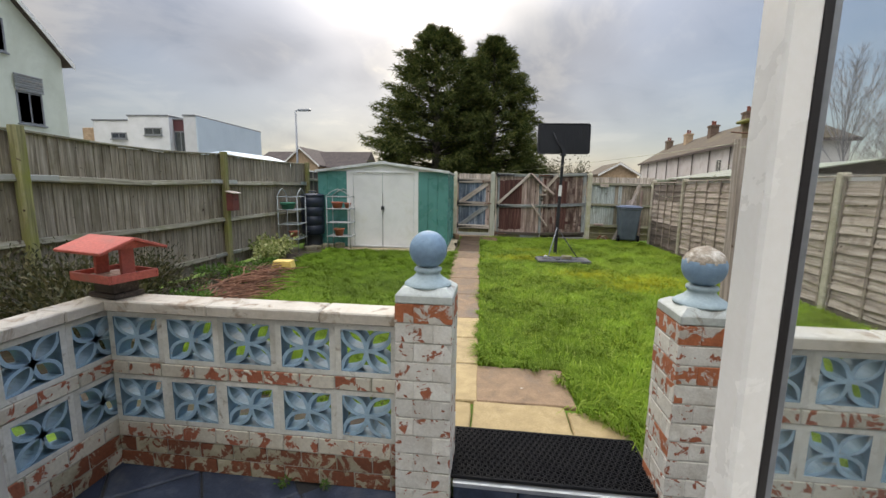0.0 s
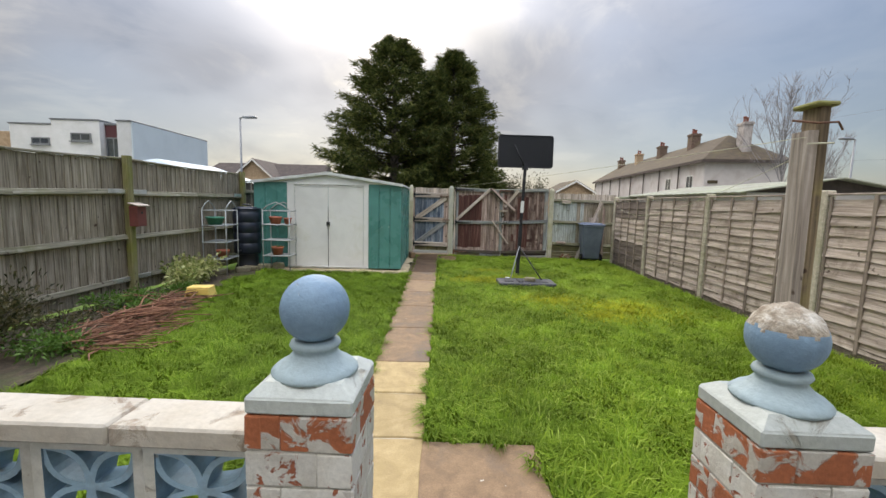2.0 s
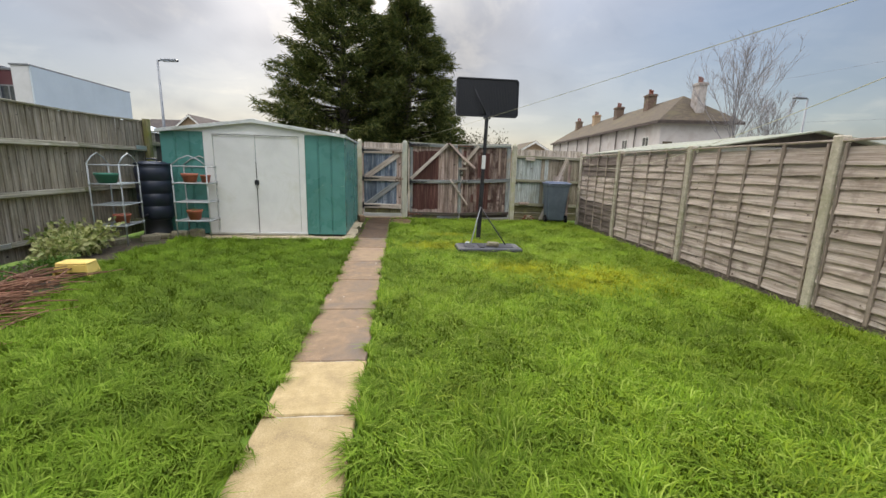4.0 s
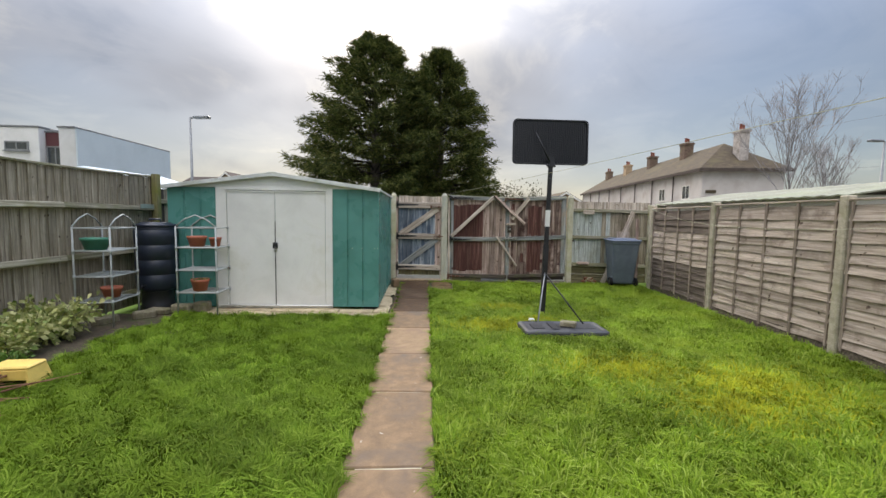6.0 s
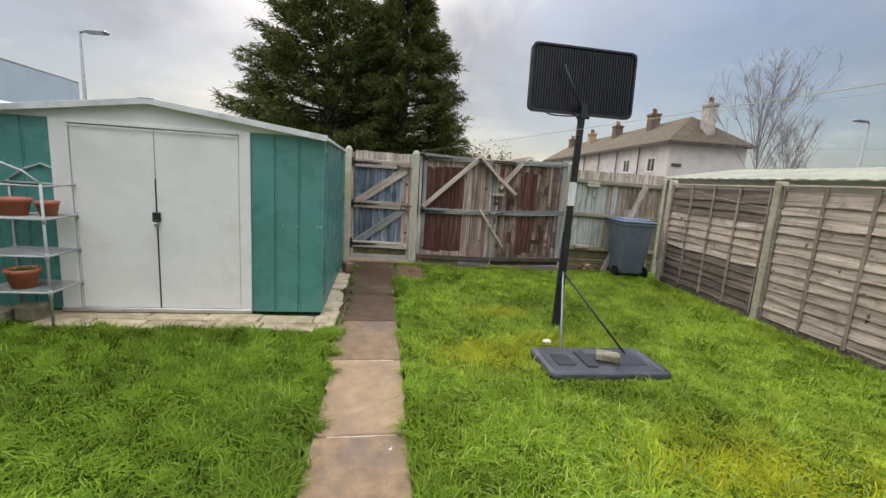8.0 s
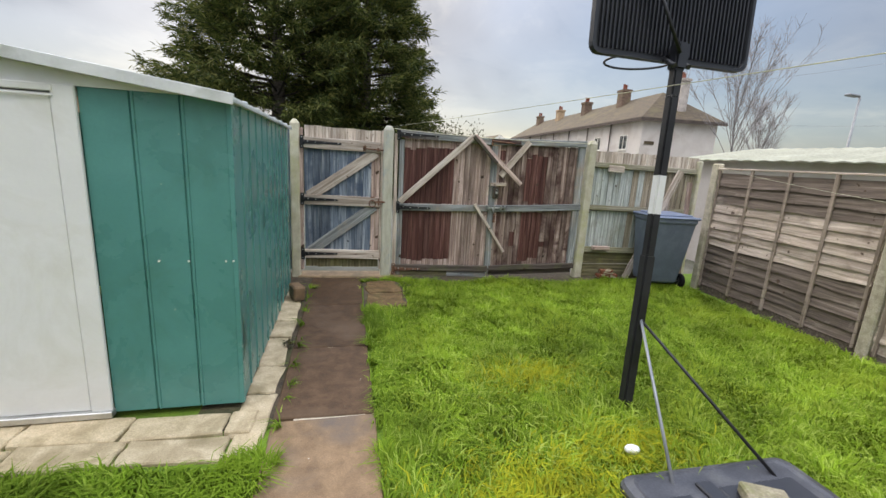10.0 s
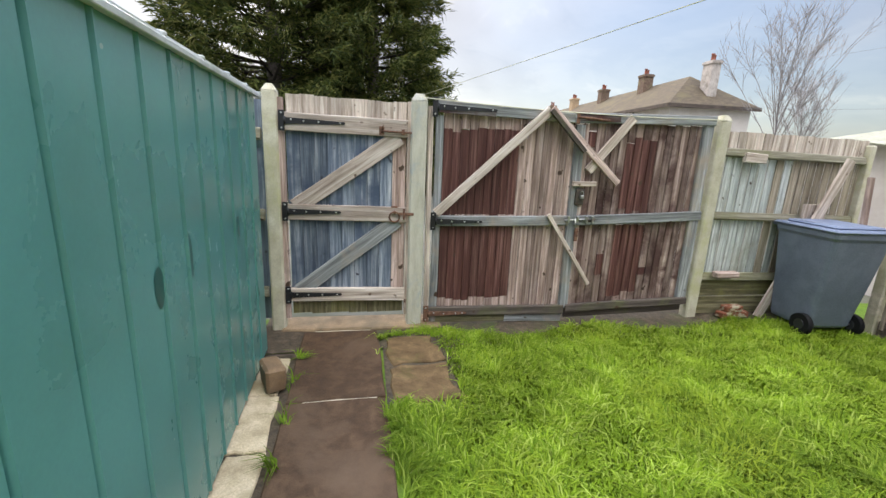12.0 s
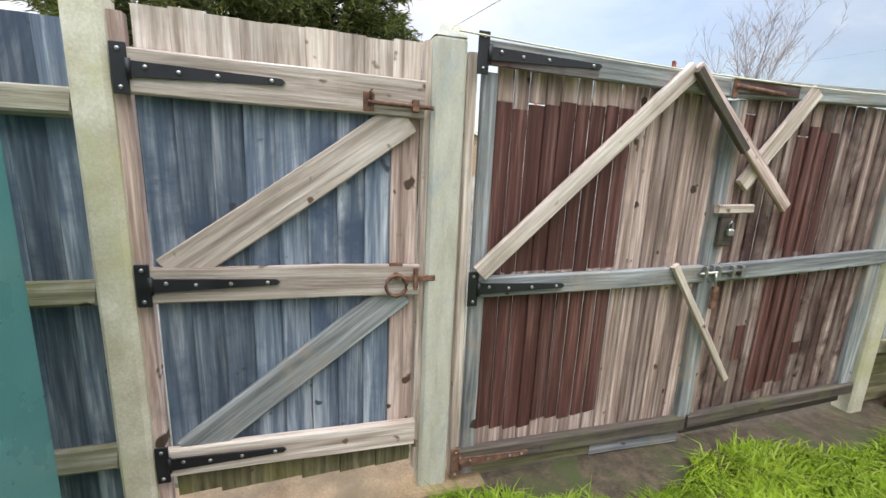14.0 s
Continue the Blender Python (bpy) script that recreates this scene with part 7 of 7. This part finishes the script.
def build_sticks():
    rng = random.Random(21)
    bm = bmesh.new()
    for k in range(210):
        y = rng.uniform(4.6, 6.6)
        x = -3.30 + 0.22 * math.sin(y * 1.7) + rng.gauss(0, 0.17)
        a = rng.gauss(0.9, 0.75)
        n = rng.uniform(0.25, 0.75)
        z = 0.01 + 0.17 * rng.random() * math.exp(-((x + 3.3) / 0.25) ** 2)
        d = Vector((math.cos(a), math.sin(a), rng.uniform(-0.08, 0.12))) * n
        p = Vector((x, y, z))
        tube(bm, [p, p + d * 0.5 + Vector((rng.uniform(-0.03, 0.03), rng.uniform(-0.03, 0.03), 0.015)), p + d], [0.010, 0.008, 0.004], 5)
    tagged(mesh_object("stick_pile", bm, TWIGS), "pile of reddish brown dead sticks on the bed", "sticks", kind="stuff")


build_sticks()


# ---- trees beyond the gates ----
def conifer(x, y, height, radius, seed, label):
    rng = np.random.default_rng(seed)
    tree = thing("conifer_tree", x, y, -0.03, label, "tree", "conifers")
    bm = bmesh.new()
    tube(bm, [(0, 0, 0), (0.05, 0, height * 0.5), (0, 0, height * 0.96)], [0.32, 0.2, 0.03], 10)
    part("trunk", bm, BARK, tree)
    limbs = bmesh.new()
    centres, ways, lengths, widths = [], [], [], []
    count = 700
    for k in range(count):
        f = (k + rng.random()) / count
        h = height * (0.05 + 0.93 * f)
        u = h / height
        below = height - h
        spread = 1.2 * below / math.sqrt(1 + (below / 4.0) ** 2) * radius / 4.5 + 0.05
        a = rng.uniform(0, math.tau)
        lump = 0.90 + 0.07 * math.sin(a * 3 + h * 1.1 + seed) + 0.05 * math.sin(a * 7 - h * 2.3)
        reach = spread * lump * (rng.uniform(0.72, 1.02) if rng.random() < 0.85 else rng.uniform(1.0, 1.14))
        rise = rng.uniform(-0.12, 0.16) + 0.42 * u * u
        out = np.array([math.cos(a), math.sin(a), rise])
        out /= np.linalg.norm(out[:2])
        tip = np.array([0, 0, h - reach * 0.25]) + out * reach
        start = np.array([0, 0, max(h - reach * 0.25 - 0.2, 0.2)])
        if k % 3 == 0:
            tube(limbs, [tuple(start), tuple((start + tip) / 2 + np.array([0, 0, -0.1])), tuple(tip)], [0.05, 0.03, 0.008], 4)
        n = int(16 + 30 * reach / radius)
        s = rng.uniform(0.30, 1.0, n) ** 0.62
        thin = (1.15 - s)[:, None]
        p = start + (tip - start) * s[:, None] + rng.normal(0, 0.07 + 0.070 * reach, (n, 3)) * np.array([1, 1, 0.28]) * thin
        w = np.tile(out, (n, 1)) + rng.normal(0, 0.50, (n, 3))
        for _ in range(5):
            centres.append(p + rng.normal(0, 0.085, (n, 3)) * np.array([1, 1, 0.7]))
            ways.append(w + rng.normal(0, 0.35, (n, 3)))
            lengths.append(rng.uniform(0.12, 0.40, n))
            widths.append(rng.uniform(0.010, 0.026, n))
    part("limb_stuff", limbs, LIMB, tree)["kind"] = "stuff"
    data = leaf_cloud("crown", np.concatenate(centres), np.concatenate(ways), np.concatenate(lengths), np.concatenate(widths), CONIFER, rng, 0.12)
    ob = new("crown", data)
    ob.parent = tree
    return tree


conifer(-3.2, 25.2, 10.6, 4.5, 11, "tall dark green conifer beyond the back gate")
conifer(0.10, 26.0, 10.2, 3.85, 12, "dark green conifer with pointed top beyond the gate")


def bare_tree(x, y, height, wide, seed, label):
    """A leafless tree: a trunk, limbs that fan upwards, side shoots and fine twigs."""
    rng = random.Random(seed)
    tree = thing("bare_tree", x, y, -0.03, label, "tree", "bare trees")
    wood, fine = bmesh.new(), bmesh.new()

    def shoot(bm, p, way, length, r0, r1, lift, sides):
        pts, radii = [p], [r0]
        d = way.normalized()
        for k in range(4):
            d = (d + Vector((rng.gauss(0, 0.07), rng.gauss(0, 0.07), lift + rng.gauss(0, 0.05)))).normalized()
            pts.append(pts[-1] + d * length / 4)
            radii.append(r0 + (r1 - r0) * (k + 1) / 4)
        tube(bm, pts, radii, sides, cap=False)
        return pts, d

    trunk, _ = shoot(wood, Vector((0, 0, 0)), Vector((0.02, 0, 1)), height * 0.52, height * 0.009, height * 0.0035, 0.0, 8)
    for k in range(17):
        a = k * 2.4 + rng.uniform(-0.3, 0.3)
        f = 0.42 + 0.58 * k / 16
        seg = min(int(f * 4), 3)
        p = trunk[seg].lerp(trunk[seg + 1], f * 4 - seg)
        out = (1.35 - 0.95 * f) * wide * rng.uniform(0.75, 1.1)
        way = Vector((math.cos(a) * out, math.sin(a) * out, 1.0))
        limb, d = shoot(wood, p, way, (height - p.z) * rng.uniform(0.80, 0.98) * (1.0 + 0.10 * out), height * 0.0024, height * 0.0007, 0.03, 5)
        for i in range(12):
            g = rng.uniform(0.15, 1.0)
            seg = min(int(g * 4), 3)
            q = limb[seg].lerp(limb[seg + 1], g * 4 - seg)
            side = Vector((rng.gauss(0, 1), rng.gauss(0, 1), 0)).normalized()
            arm, e = shoot(fine, q, d * 0.75 + side * 0.55 + Vector((0, 0, 0.20)), height * rng.uniform(0.09, 0.20) * (1.15 - 0.55 * g), 0.011, 0.006, 0.06, 4)
            for _ in range(6):
                r = rng.uniform(0.2, 1.0)
                seg = min(int(r * 4), 3)
                w = arm[seg].lerp(arm[seg + 1], r * 4 - seg)
                side = Vector((rng.gauss(0, 1), rng.gauss(0, 1), rng.gauss(0, 0.4))).normalized()
                shoot(fine, w, e * 0.7 + side * 0.5, height * rng.uniform(0.03, 0.075), 0.007, 0.004, 0.05, 3)
    part("trunk", wood, BARE_TWIG, tree, "grey trunk and limbs")
    part("twig_stuff", fine, BARE_TWIG, tree, "fine leafless twigs")["kind"] = "stuff"
    return tree


bare_tree(22.1, 29.4, 9.6, 0.58, 5, "tall leafless tree beside the terrace")
bare_tree(25.6, 31.0, 7.0, 0.7, 9, "leafless tree beside the terrace")
bush("far_bush", 3.2, 28.0, 0.0, (1.5, 1.3, 2.7), 22000, FAR_BUSH, "brownish bush beyond the gates", (0.08, 0.22), (0.015, 0.035), 31, 26)
bush("far_bush", 6.4, 33.0, 0.0, (1.0, 1.0, 3.2), 3000, FAR_BUSH, "thin brownish bush beyond the gates", (0.10, 0.26), (0.02, 0.05), 32, 16, 0.9)


# ---- houses ----
def opening(parent, at, w, h, label="", deep=0.12, frame_mat=None, bars=1):
    """A window set into a wall: dark reveal, frame, panes."""
    bm = bmesh.new()
    f = 0.07
    for lo, hi in (((-w / 2, -0.03, 0), (-w / 2 + f, 0.05, h)), ((w / 2 - f, -0.03, 0), (w / 2, 0.05, h)), ((-w / 2 + f, -0.03, 0), (w / 2 - f, 0.05, f)), ((-w / 2 + f, -0.03, h - f), (w / 2 - f, 0.05, h))):
        box(bm, lo, hi)
    for k in range(1, bars + 1):
        x = -w / 2 + w * k / (bars + 1)
        box(bm, (x - 0.03, -0.025, f), (x + 0.03, 0.04, h - f))
    win = part("window", bm, frame_mat or UPVC, parent, label, at)
    bm = bmesh.new()
    box(bm, (-w / 2 + f, 0.0, f), (w / 2 - f, 0.012, h - f))
    part("pane", bm, PANE_DARK, win, "dark window glass")
    bm = bmesh.new()
    box(bm, (-w / 2 - 0.06, -0.09, -0.07), (w / 2 + 0.06, 0.02, -0.002))
    part("sill", bm, frame_mat or UPVC, win)
    return win


def walls(parent, x0, x1, y0, y1, z1, material, label=""):
    t = 0.25
    for lo, hi in (((x0, y0, 0), (x1, y0 + t, z1)), ((x0, y1 - t, 0), (x1, y1, z1)), ((x0, y0 + t, 0), (x0 + t, y1 - t, z1)), ((x1 - t, y0 + t, 0), (x1, y1 - t, z1))):
        bm = bmesh.new()
        box(bm, lo, hi)
        part("wall", bm, material, parent, label)


def chimney(parent, x, y, z, h, material, pots=2):
    bm = bmesh.new()
    half = 0.34 if material is RENDER_GRIMY else 0.42
    box(bm, (x - half, y - 0.50, z - 1.6), (x + half, y + 0.50, z + h))
    box(bm, (x - half - 0.07, y - 0.57, z + h - 0.22), (x + half + 0.07, y + 0.57, z + h - 0.05))
    stack = part("chimney", bm, material, parent, "brick chimney stack")
    for k in range(pots):
        bm = bmesh.new()
        lathe(bm, [(0.15, 0), (0.12, 0.1), (0.11, 0.42), (0.14, 0.45), (0.14, 0.5)], 10, (x - 0.2 + 0.4 * k / max(pots - 1, 1), y - 0.2 + 0.4 * k / max(pots - 1, 1), z + h - 0.04))
        part("chimney_pot", bm, POT_CLAY, stack)


def build_terrace():
    terrace = thing("terraced_houses", 21.5, 37.6, -0.03, "row of pale rendered terraced houses with brown hipped roof", "house", turn=-5)
    w, n, eave, ridge = 6.3, 38.0, 5.65, 8.2
    walls(terrace, 0, w, 0, n, eave, RENDER_PINK, "pale pinkish rendered wall")
    bm = bmesh.new()
    o = 0.45
    a = [bm.verts.new(c) for c in ((-o, -o, eave), (w + o, -o, eave), (w + o, n + o, eave), (-o, n + o, eave))]
    b = [bm.verts.new(c) for c in ((w / 2, 3.0, ridge), (w / 2, n - 3.0, ridge))]
    bm.faces.new((a[0], a[1], b[0]))
    bm.faces.new((a[1], a[2], b[1], b[0]))
    bm.faces.new((a[2], a[3], b[1]))
    bm.faces.new((a[3], a[0], b[0], b[1]))
    bm.faces.new(a[::-1])
    part("roof", bm, ROOF_TILE, terrace, "brown weathered tiled hipped roof")
    bm = bmesh.new()
    for lo, hi in (((-o, -o - 0.02, eave - 0.22), (w + o, -o + 0.06, eave + 0.04)), ((-o - 0.02, -o + 0.06, eave - 0.22), (-o + 0.06, n + o, eave + 0.04))):
        box(bm, lo, hi)
    part("gutter", bm, ROOF_DARK, terrace, "dark gutter board")
    for x, y, z, h, m in ((3.45, 1.1, 6.2, 2.75, RENDER_GRIMY), (2.6, 8.4, 7.8, 1.35, CHIMNEY_BRICK), (2.6, 16.6, 7.8, 1.2, CHIMNEY_BRICK), (2.6, 24.7, 7.8, 1.2, BRICK_TAN), (2.6, 32.9, 7.8, 1.15, CHIMNEY_BRICK)):
        chimney(terrace, x, y, z, h, m)
    for k in range(8):
        y = 2.6 + k * 4.7
        if k < 2:
            opening(terrace, Matrix.Translation((0, y, 3.3)) @ pose(0, 0, 0, 0, 0, -90), 1.3, 1.2, "white framed upper window")
        bm = bmesh.new()
        tube(bm, [(-0.12, y + 2.2, 0.0), (-0.12, y + 2.2, eave - 0.1)], 0.06, 8)
        part("drainpipe", bm, ROOF_DARK, terrace, "dark drainpipe")
    bm = bmesh.new()
    box(bm, (0.3, -0.06, 3.7), (1.1, 0.0, 3.95))
    part("vent_hood", bm, ROOF_TILE, terrace)


build_terrace()


def gabled(name, x, y, w, d, eave, ridge, wall_mat, roof_mat, label, turn=0, along_x=True):
    house = thing(name, x, y, -0.03, label, "house", turn=turn)
    walls(house, -w / 2, w / 2, 0, d, eave, wall_mat)
    for y0 in (0.0, d - 0.25):
        bm = bmesh.new()
        vs = [bm.verts.new((px, y0 + dy, pz)) for dy in (0, 0.25) for px, pz in ((-w / 2, eave), (w / 2, eave), (0, ridge))]
        bm.faces.new(vs[:3])
        bm.faces.new(vs[3:][::-1])
        for k in range(3):
            bm.faces.new((vs[k], vs[(k + 1) % 3], vs[3 + (k + 1) % 3], vs[3 + k]))
        part("gable", bm, wall_mat, house)
    o = 0.35
    slope = (ridge - eave) / (w / 2)
    for sgn in (-1, 1):
        bm = bmesh.new()
        ex, ez = sgn * (w / 2 + o), eave - slope * o
        vs = [bm.verts.new(c) for c in ((0, -o, ridge + 0.02), (ex, -o, ez + 0.02), (ex, d + o, ez + 0.02), (0, d + o, ridge + 0.02), (0, -o, ridge + 0.2), (ex, -o, ez + 0.2), (ex, d + o, ez + 0.2), (0, d + o, ridge + 0.2))]
        for f in ((0, 1, 2, 3), (7, 6, 5, 4), (0, 4, 5, 1), (1, 5, 6, 2), (2, 6, 7, 3), (3, 7, 4, 0)):
            bm.faces.new([vs[i] for i in f])
        part("roof", bm, roof_mat, house, "sloping tiled roof")
        bm = bmesh.new()
        vs = [bm.verts.new(c) for c in ((0, -o - 0.03, ridge + 0.16), (ex, -o - 0.03, ez + 0.16), (ex, -o - 0.03, ez - 0.10), (0, -o - 0.03, ridge - 0.10), (0, -o, ridge + 0.16), (ex, -o, ez + 0.16), (ex, -o, ez - 0.10), (0, -o, ridge - 0.10))]
        for f in ((0, 1, 2, 3), (7, 6, 5, 4), (0, 4, 5, 1), (1, 5, 6, 2), (2, 6, 7, 3), (3, 7, 4, 0)):
            bm.faces.new([vs[i] for i in f])
        part("barge_board", bm, UPVC, house, "white barge board")
    return house


cream = gabled("cream_house", -20.9, 15.2, 7.9, 9.0, 7.4, 11.27, RENDER_CREAM, ROOF_DARK, "cream rendered gabled house with dark roof edge", 90)
opening(cream, pose(2.29, 0, 4.07), 1.1, 1.42, "grey framed upper window", frame_mat=LAMP_GREY)
for k in range(7):
    bm = bmesh.new()
    box(bm, (1.70, -0.12, 5.50 + k * 0.105), (2.88, -0.04, 5.585 + k * 0.105), 0, 0.01)
    part("louvre_slat", bm, WOOD_GREYBLUE, cream, "grey slat over the window")
opening(cream, pose(0.9, 0, 7.0), 1.4, 1.4, "dark framed window", frame_mat=LAMP_GREY)
brown = gabled("brown_roof_house", -26.9, 57.0, 5.0, 9.0, 4.3, 6.5, BRICK_TAN, ROOF_DARK, "tan brick house with small gable and brown roof")
bm = bmesh.new()
vs = [bm.verts.new(c) for c in ((-9.5, 2.0, 4.0), (8.5, 2.0, 4.0), (8.5, 6.0, 6.5), (-8.0, 6.0, 6.5), (8.5, 10.0, 4.0), (-9.5, 10.0, 4.0))]
bm.faces.new((vs[0], vs[1], vs[2], vs[3]))
bm.faces.new((vs[3], vs[2], vs[4], vs[5]))
bm.faces.new((vs[1], vs[4], vs[2]))
bm.faces.new((vs[0], vs[3], vs[5]))
bm.faces.new((vs[0], vs[5], vs[4], vs[1]))
part("main_roof", bm, ROOF_DARK, brown, "long dark brown tiled roof")
bm = bmesh.new()
box(bm, (-9.0, 2.4, 0), (8.2, 9.6, 3.99))
part("main_wall", bm, BRICK_TAN, brown)
small = gabled("small_far_house", 15.6, 55.0, 4.4, 8.0, 3.3, 4.55, BRICK_TAN, ROOF_TILE, "small far house with brown roof")


def build_modern():
    block = thing("white_modern_house", -19.7, 26.7, -0.03, "white flat-roofed modern building with pale blue side wall", "house", turn=3)
    for name, lo, hi, m, label in (("wall", (-0.85, 0.0, 0), (0.0, 8.6, 5.93), RENDER_WHITE, "white rendered block"), ("wall", (-1.95, 0.5, 0), (-0.86, 8.0, 5.75), plain("dark_red_cladding", (0.10, 0.03, 0.035), rough=0.6), "dark red recessed bay"),
                                   ("wall", (-4.88, 0.1, 0), (-1.96, 8.0, 5.93), RENDER_WHITE, "white rendered block"), ("wall", (-7.9, 0.6, 0), (-5.05, 8.0, 5.70), RENDER_WHITE, "white rendered block")):
        bm = bmesh.new()
        box(bm, lo, hi, 0, 0.02)
        part(name, bm, m, block, label)
        bm = bmesh.new()
        box(bm, (lo[0] - 0.05, lo[1] - 0.05, hi[2] + 0.002), (hi[0] + 0.05, hi[1] + 0.05, hi[2] + 0.10), 0, 0.01)
        part("roof_edge", bm, LAMP_GREY, block, "grey metal roof edge")
    bm = bmesh.new()
    box(bm, (0.004, 0.02, 0), (0.08, 8.58, 5.92))
    part("side_cladding", bm, CLADDING_BLUE, block, "pale blue side wall")
    opening(block, pose(-3.09, 0.06, 4.68), 1.22, 0.49, "wide dark window", frame_mat=LAMP_GREY)
    opening(block, pose(-6.0, 0.56, 4.48), 1.1, 0.42, "wide dark window", frame_mat=LAMP_GREY)
    opening(block, pose(-1.41, 0.46, 3.6), 0.95, 1.4, "grey framed balcony window", frame_mat=LAMP_GREY)
    bm = bmesh.new()
    tube(bm, [(-4.97, 0.45, 0), (-4.97, 0.45, 5.6)], 0.07, 8)
    part("drainpipe", bm, LAMP_GREY, block, "dark drainpipe")
    bm = bmesh.new()
    box(bm, (-9.6, 1.5, 0), (-8.0, 8.0, 5.35), 0, 0.02)
    part("rear_wall", bm, BRICK_TAN, block, "brownish rear block")


build_modern()
shelter = thing("low_white_roof", -11.6, 16.5, -0.88, "low pale pitched roof behind the fence", "roof")
bm = bmesh.new()
vs = [bm.verts.new(c) for c in ((-3.5, 0, 3.0), (2.6, 0, 3.0), (2.6, 5, 3.0), (-3.5, 5, 3.0), (-1.2, 0.6, 3.55), (0.4, 0.6, 3.75), (0.4, 4.4, 3.75), (-1.2, 4.4, 3.55))]
for f in ((0, 1, 5, 4), (1, 2, 6, 5), (2, 3, 7, 6), (3, 0, 4, 7), (4, 5, 6, 7), (3, 2, 1, 0)):
    bm.faces.new([vs[i] for i in f])
part("roof_sheet", bm, CLADDING_BLUE, shelter)
bm = bmesh.new()
box(bm, (-3.2, 0.2, 0), (2.4, 4.8, 2.999))
part("wall", bm, RENDER_WHITE, shelter)

garage = thing("garage", 7.86, 9.5, -0.03, "low garage with pale green sheet roof beyond the fence", "garage")
walls(garage, -1.7, 1.7, 0, 5.0, 1.88, RENDER_PINK)
for sgn in (-1, 1):
    bm = bmesh.new()
    n = 40
    for k in range(n):
        y0, y1 = -0.2 + k * 5.4 / n, -0.2 + (k + 1) * 5.4 / n
        lo, hi = (0.0, 0.018) if k % 2 else (0.018, 0.0)
        vs = [bm.verts.new(c) for c in ((0, y0, 2.17 + lo), (sgn * 1.9, y0, 1.86 + lo), (sgn * 1.9, y1, 1.86 + hi), (0, y1, 2.17 + hi))]
        bm.faces.new(vs)
    bmesh.ops.remove_doubles(bm, verts=bm.verts, dist=0.001)
    part("roof_sheet", bm, ROOF_SHEET, garage, "pale green corrugated sheet").modifiers.new("thickness", "SOLIDIFY").thickness = 0.02
bm = bmesh.new()
vs = [bm.verts.new((px, y, pz)) for y in (0.0, 0.15) for px, pz in ((-1.7, 1.87), (1.7, 1.87), (0, 2.15))]
bm.faces.new(vs[:3])
bm.faces.new(vs[3:])
for k in range(3):
    bm.faces.new((vs[k], vs[(k + 1) % 3], vs[3 + (k + 1) % 3], vs[3 + k]))
part("gable", bm, ROOF_DARK, garage, "dark gable end")
garage_2 = thing("lean_to_roof", 6.1, 13.6, -0.03, "low white sheet roof beyond the fence corner", "roof")
bm = bmesh.new()
box(bm, (-1.3, 1.15, 0), (1.4, 5.0, 1.759))
part("wall", bm, RENDER_PINK, garage_2)
bm = bmesh.new()
box(bm, (-1.45, 1.0, 1.76), (1.55, 5.15, 1.84), 0, 0.01)
part("roof_sheet", bm, ROOF_SHEET, garage_2)


# ---- street lamps ----
def street_lamp(x, y, height, turn, label):
    lamp = thing("street_lamp", x, y, -0.03, label, "street lamp", "street lamps", turn=turn)
    bm = bmesh.new()
    tube(bm, [(0, 0, 0), (0, 0, 1.2), (0, 0, height)], [0.07, 0.055, 0.035], 10)
    part("column", bm, LAMP_GREY, lamp)
    bm = bmesh.new()
    tube(bm, [(0, 0, height - 0.02), (0.25, 0, height + 0.02)], 0.03, 8)
    part("arm", bm, LAMP_GREY, lamp)
    bm = bmesh.new()
    box(bm, (0.15, -0.11, height - 0.04), (0.72, 0.11, height + 0.05), 0, 0.03)
    part("lantern", bm, LAMP_GREY, lamp)


street_lamp(-8.6, 18.5, 4.78, -6, "grey street lamp with flat lantern over the fence")
street_lamp(18.0, 20.4, 4.75, 186, "grey street lamp with flat lantern by the bare tree")
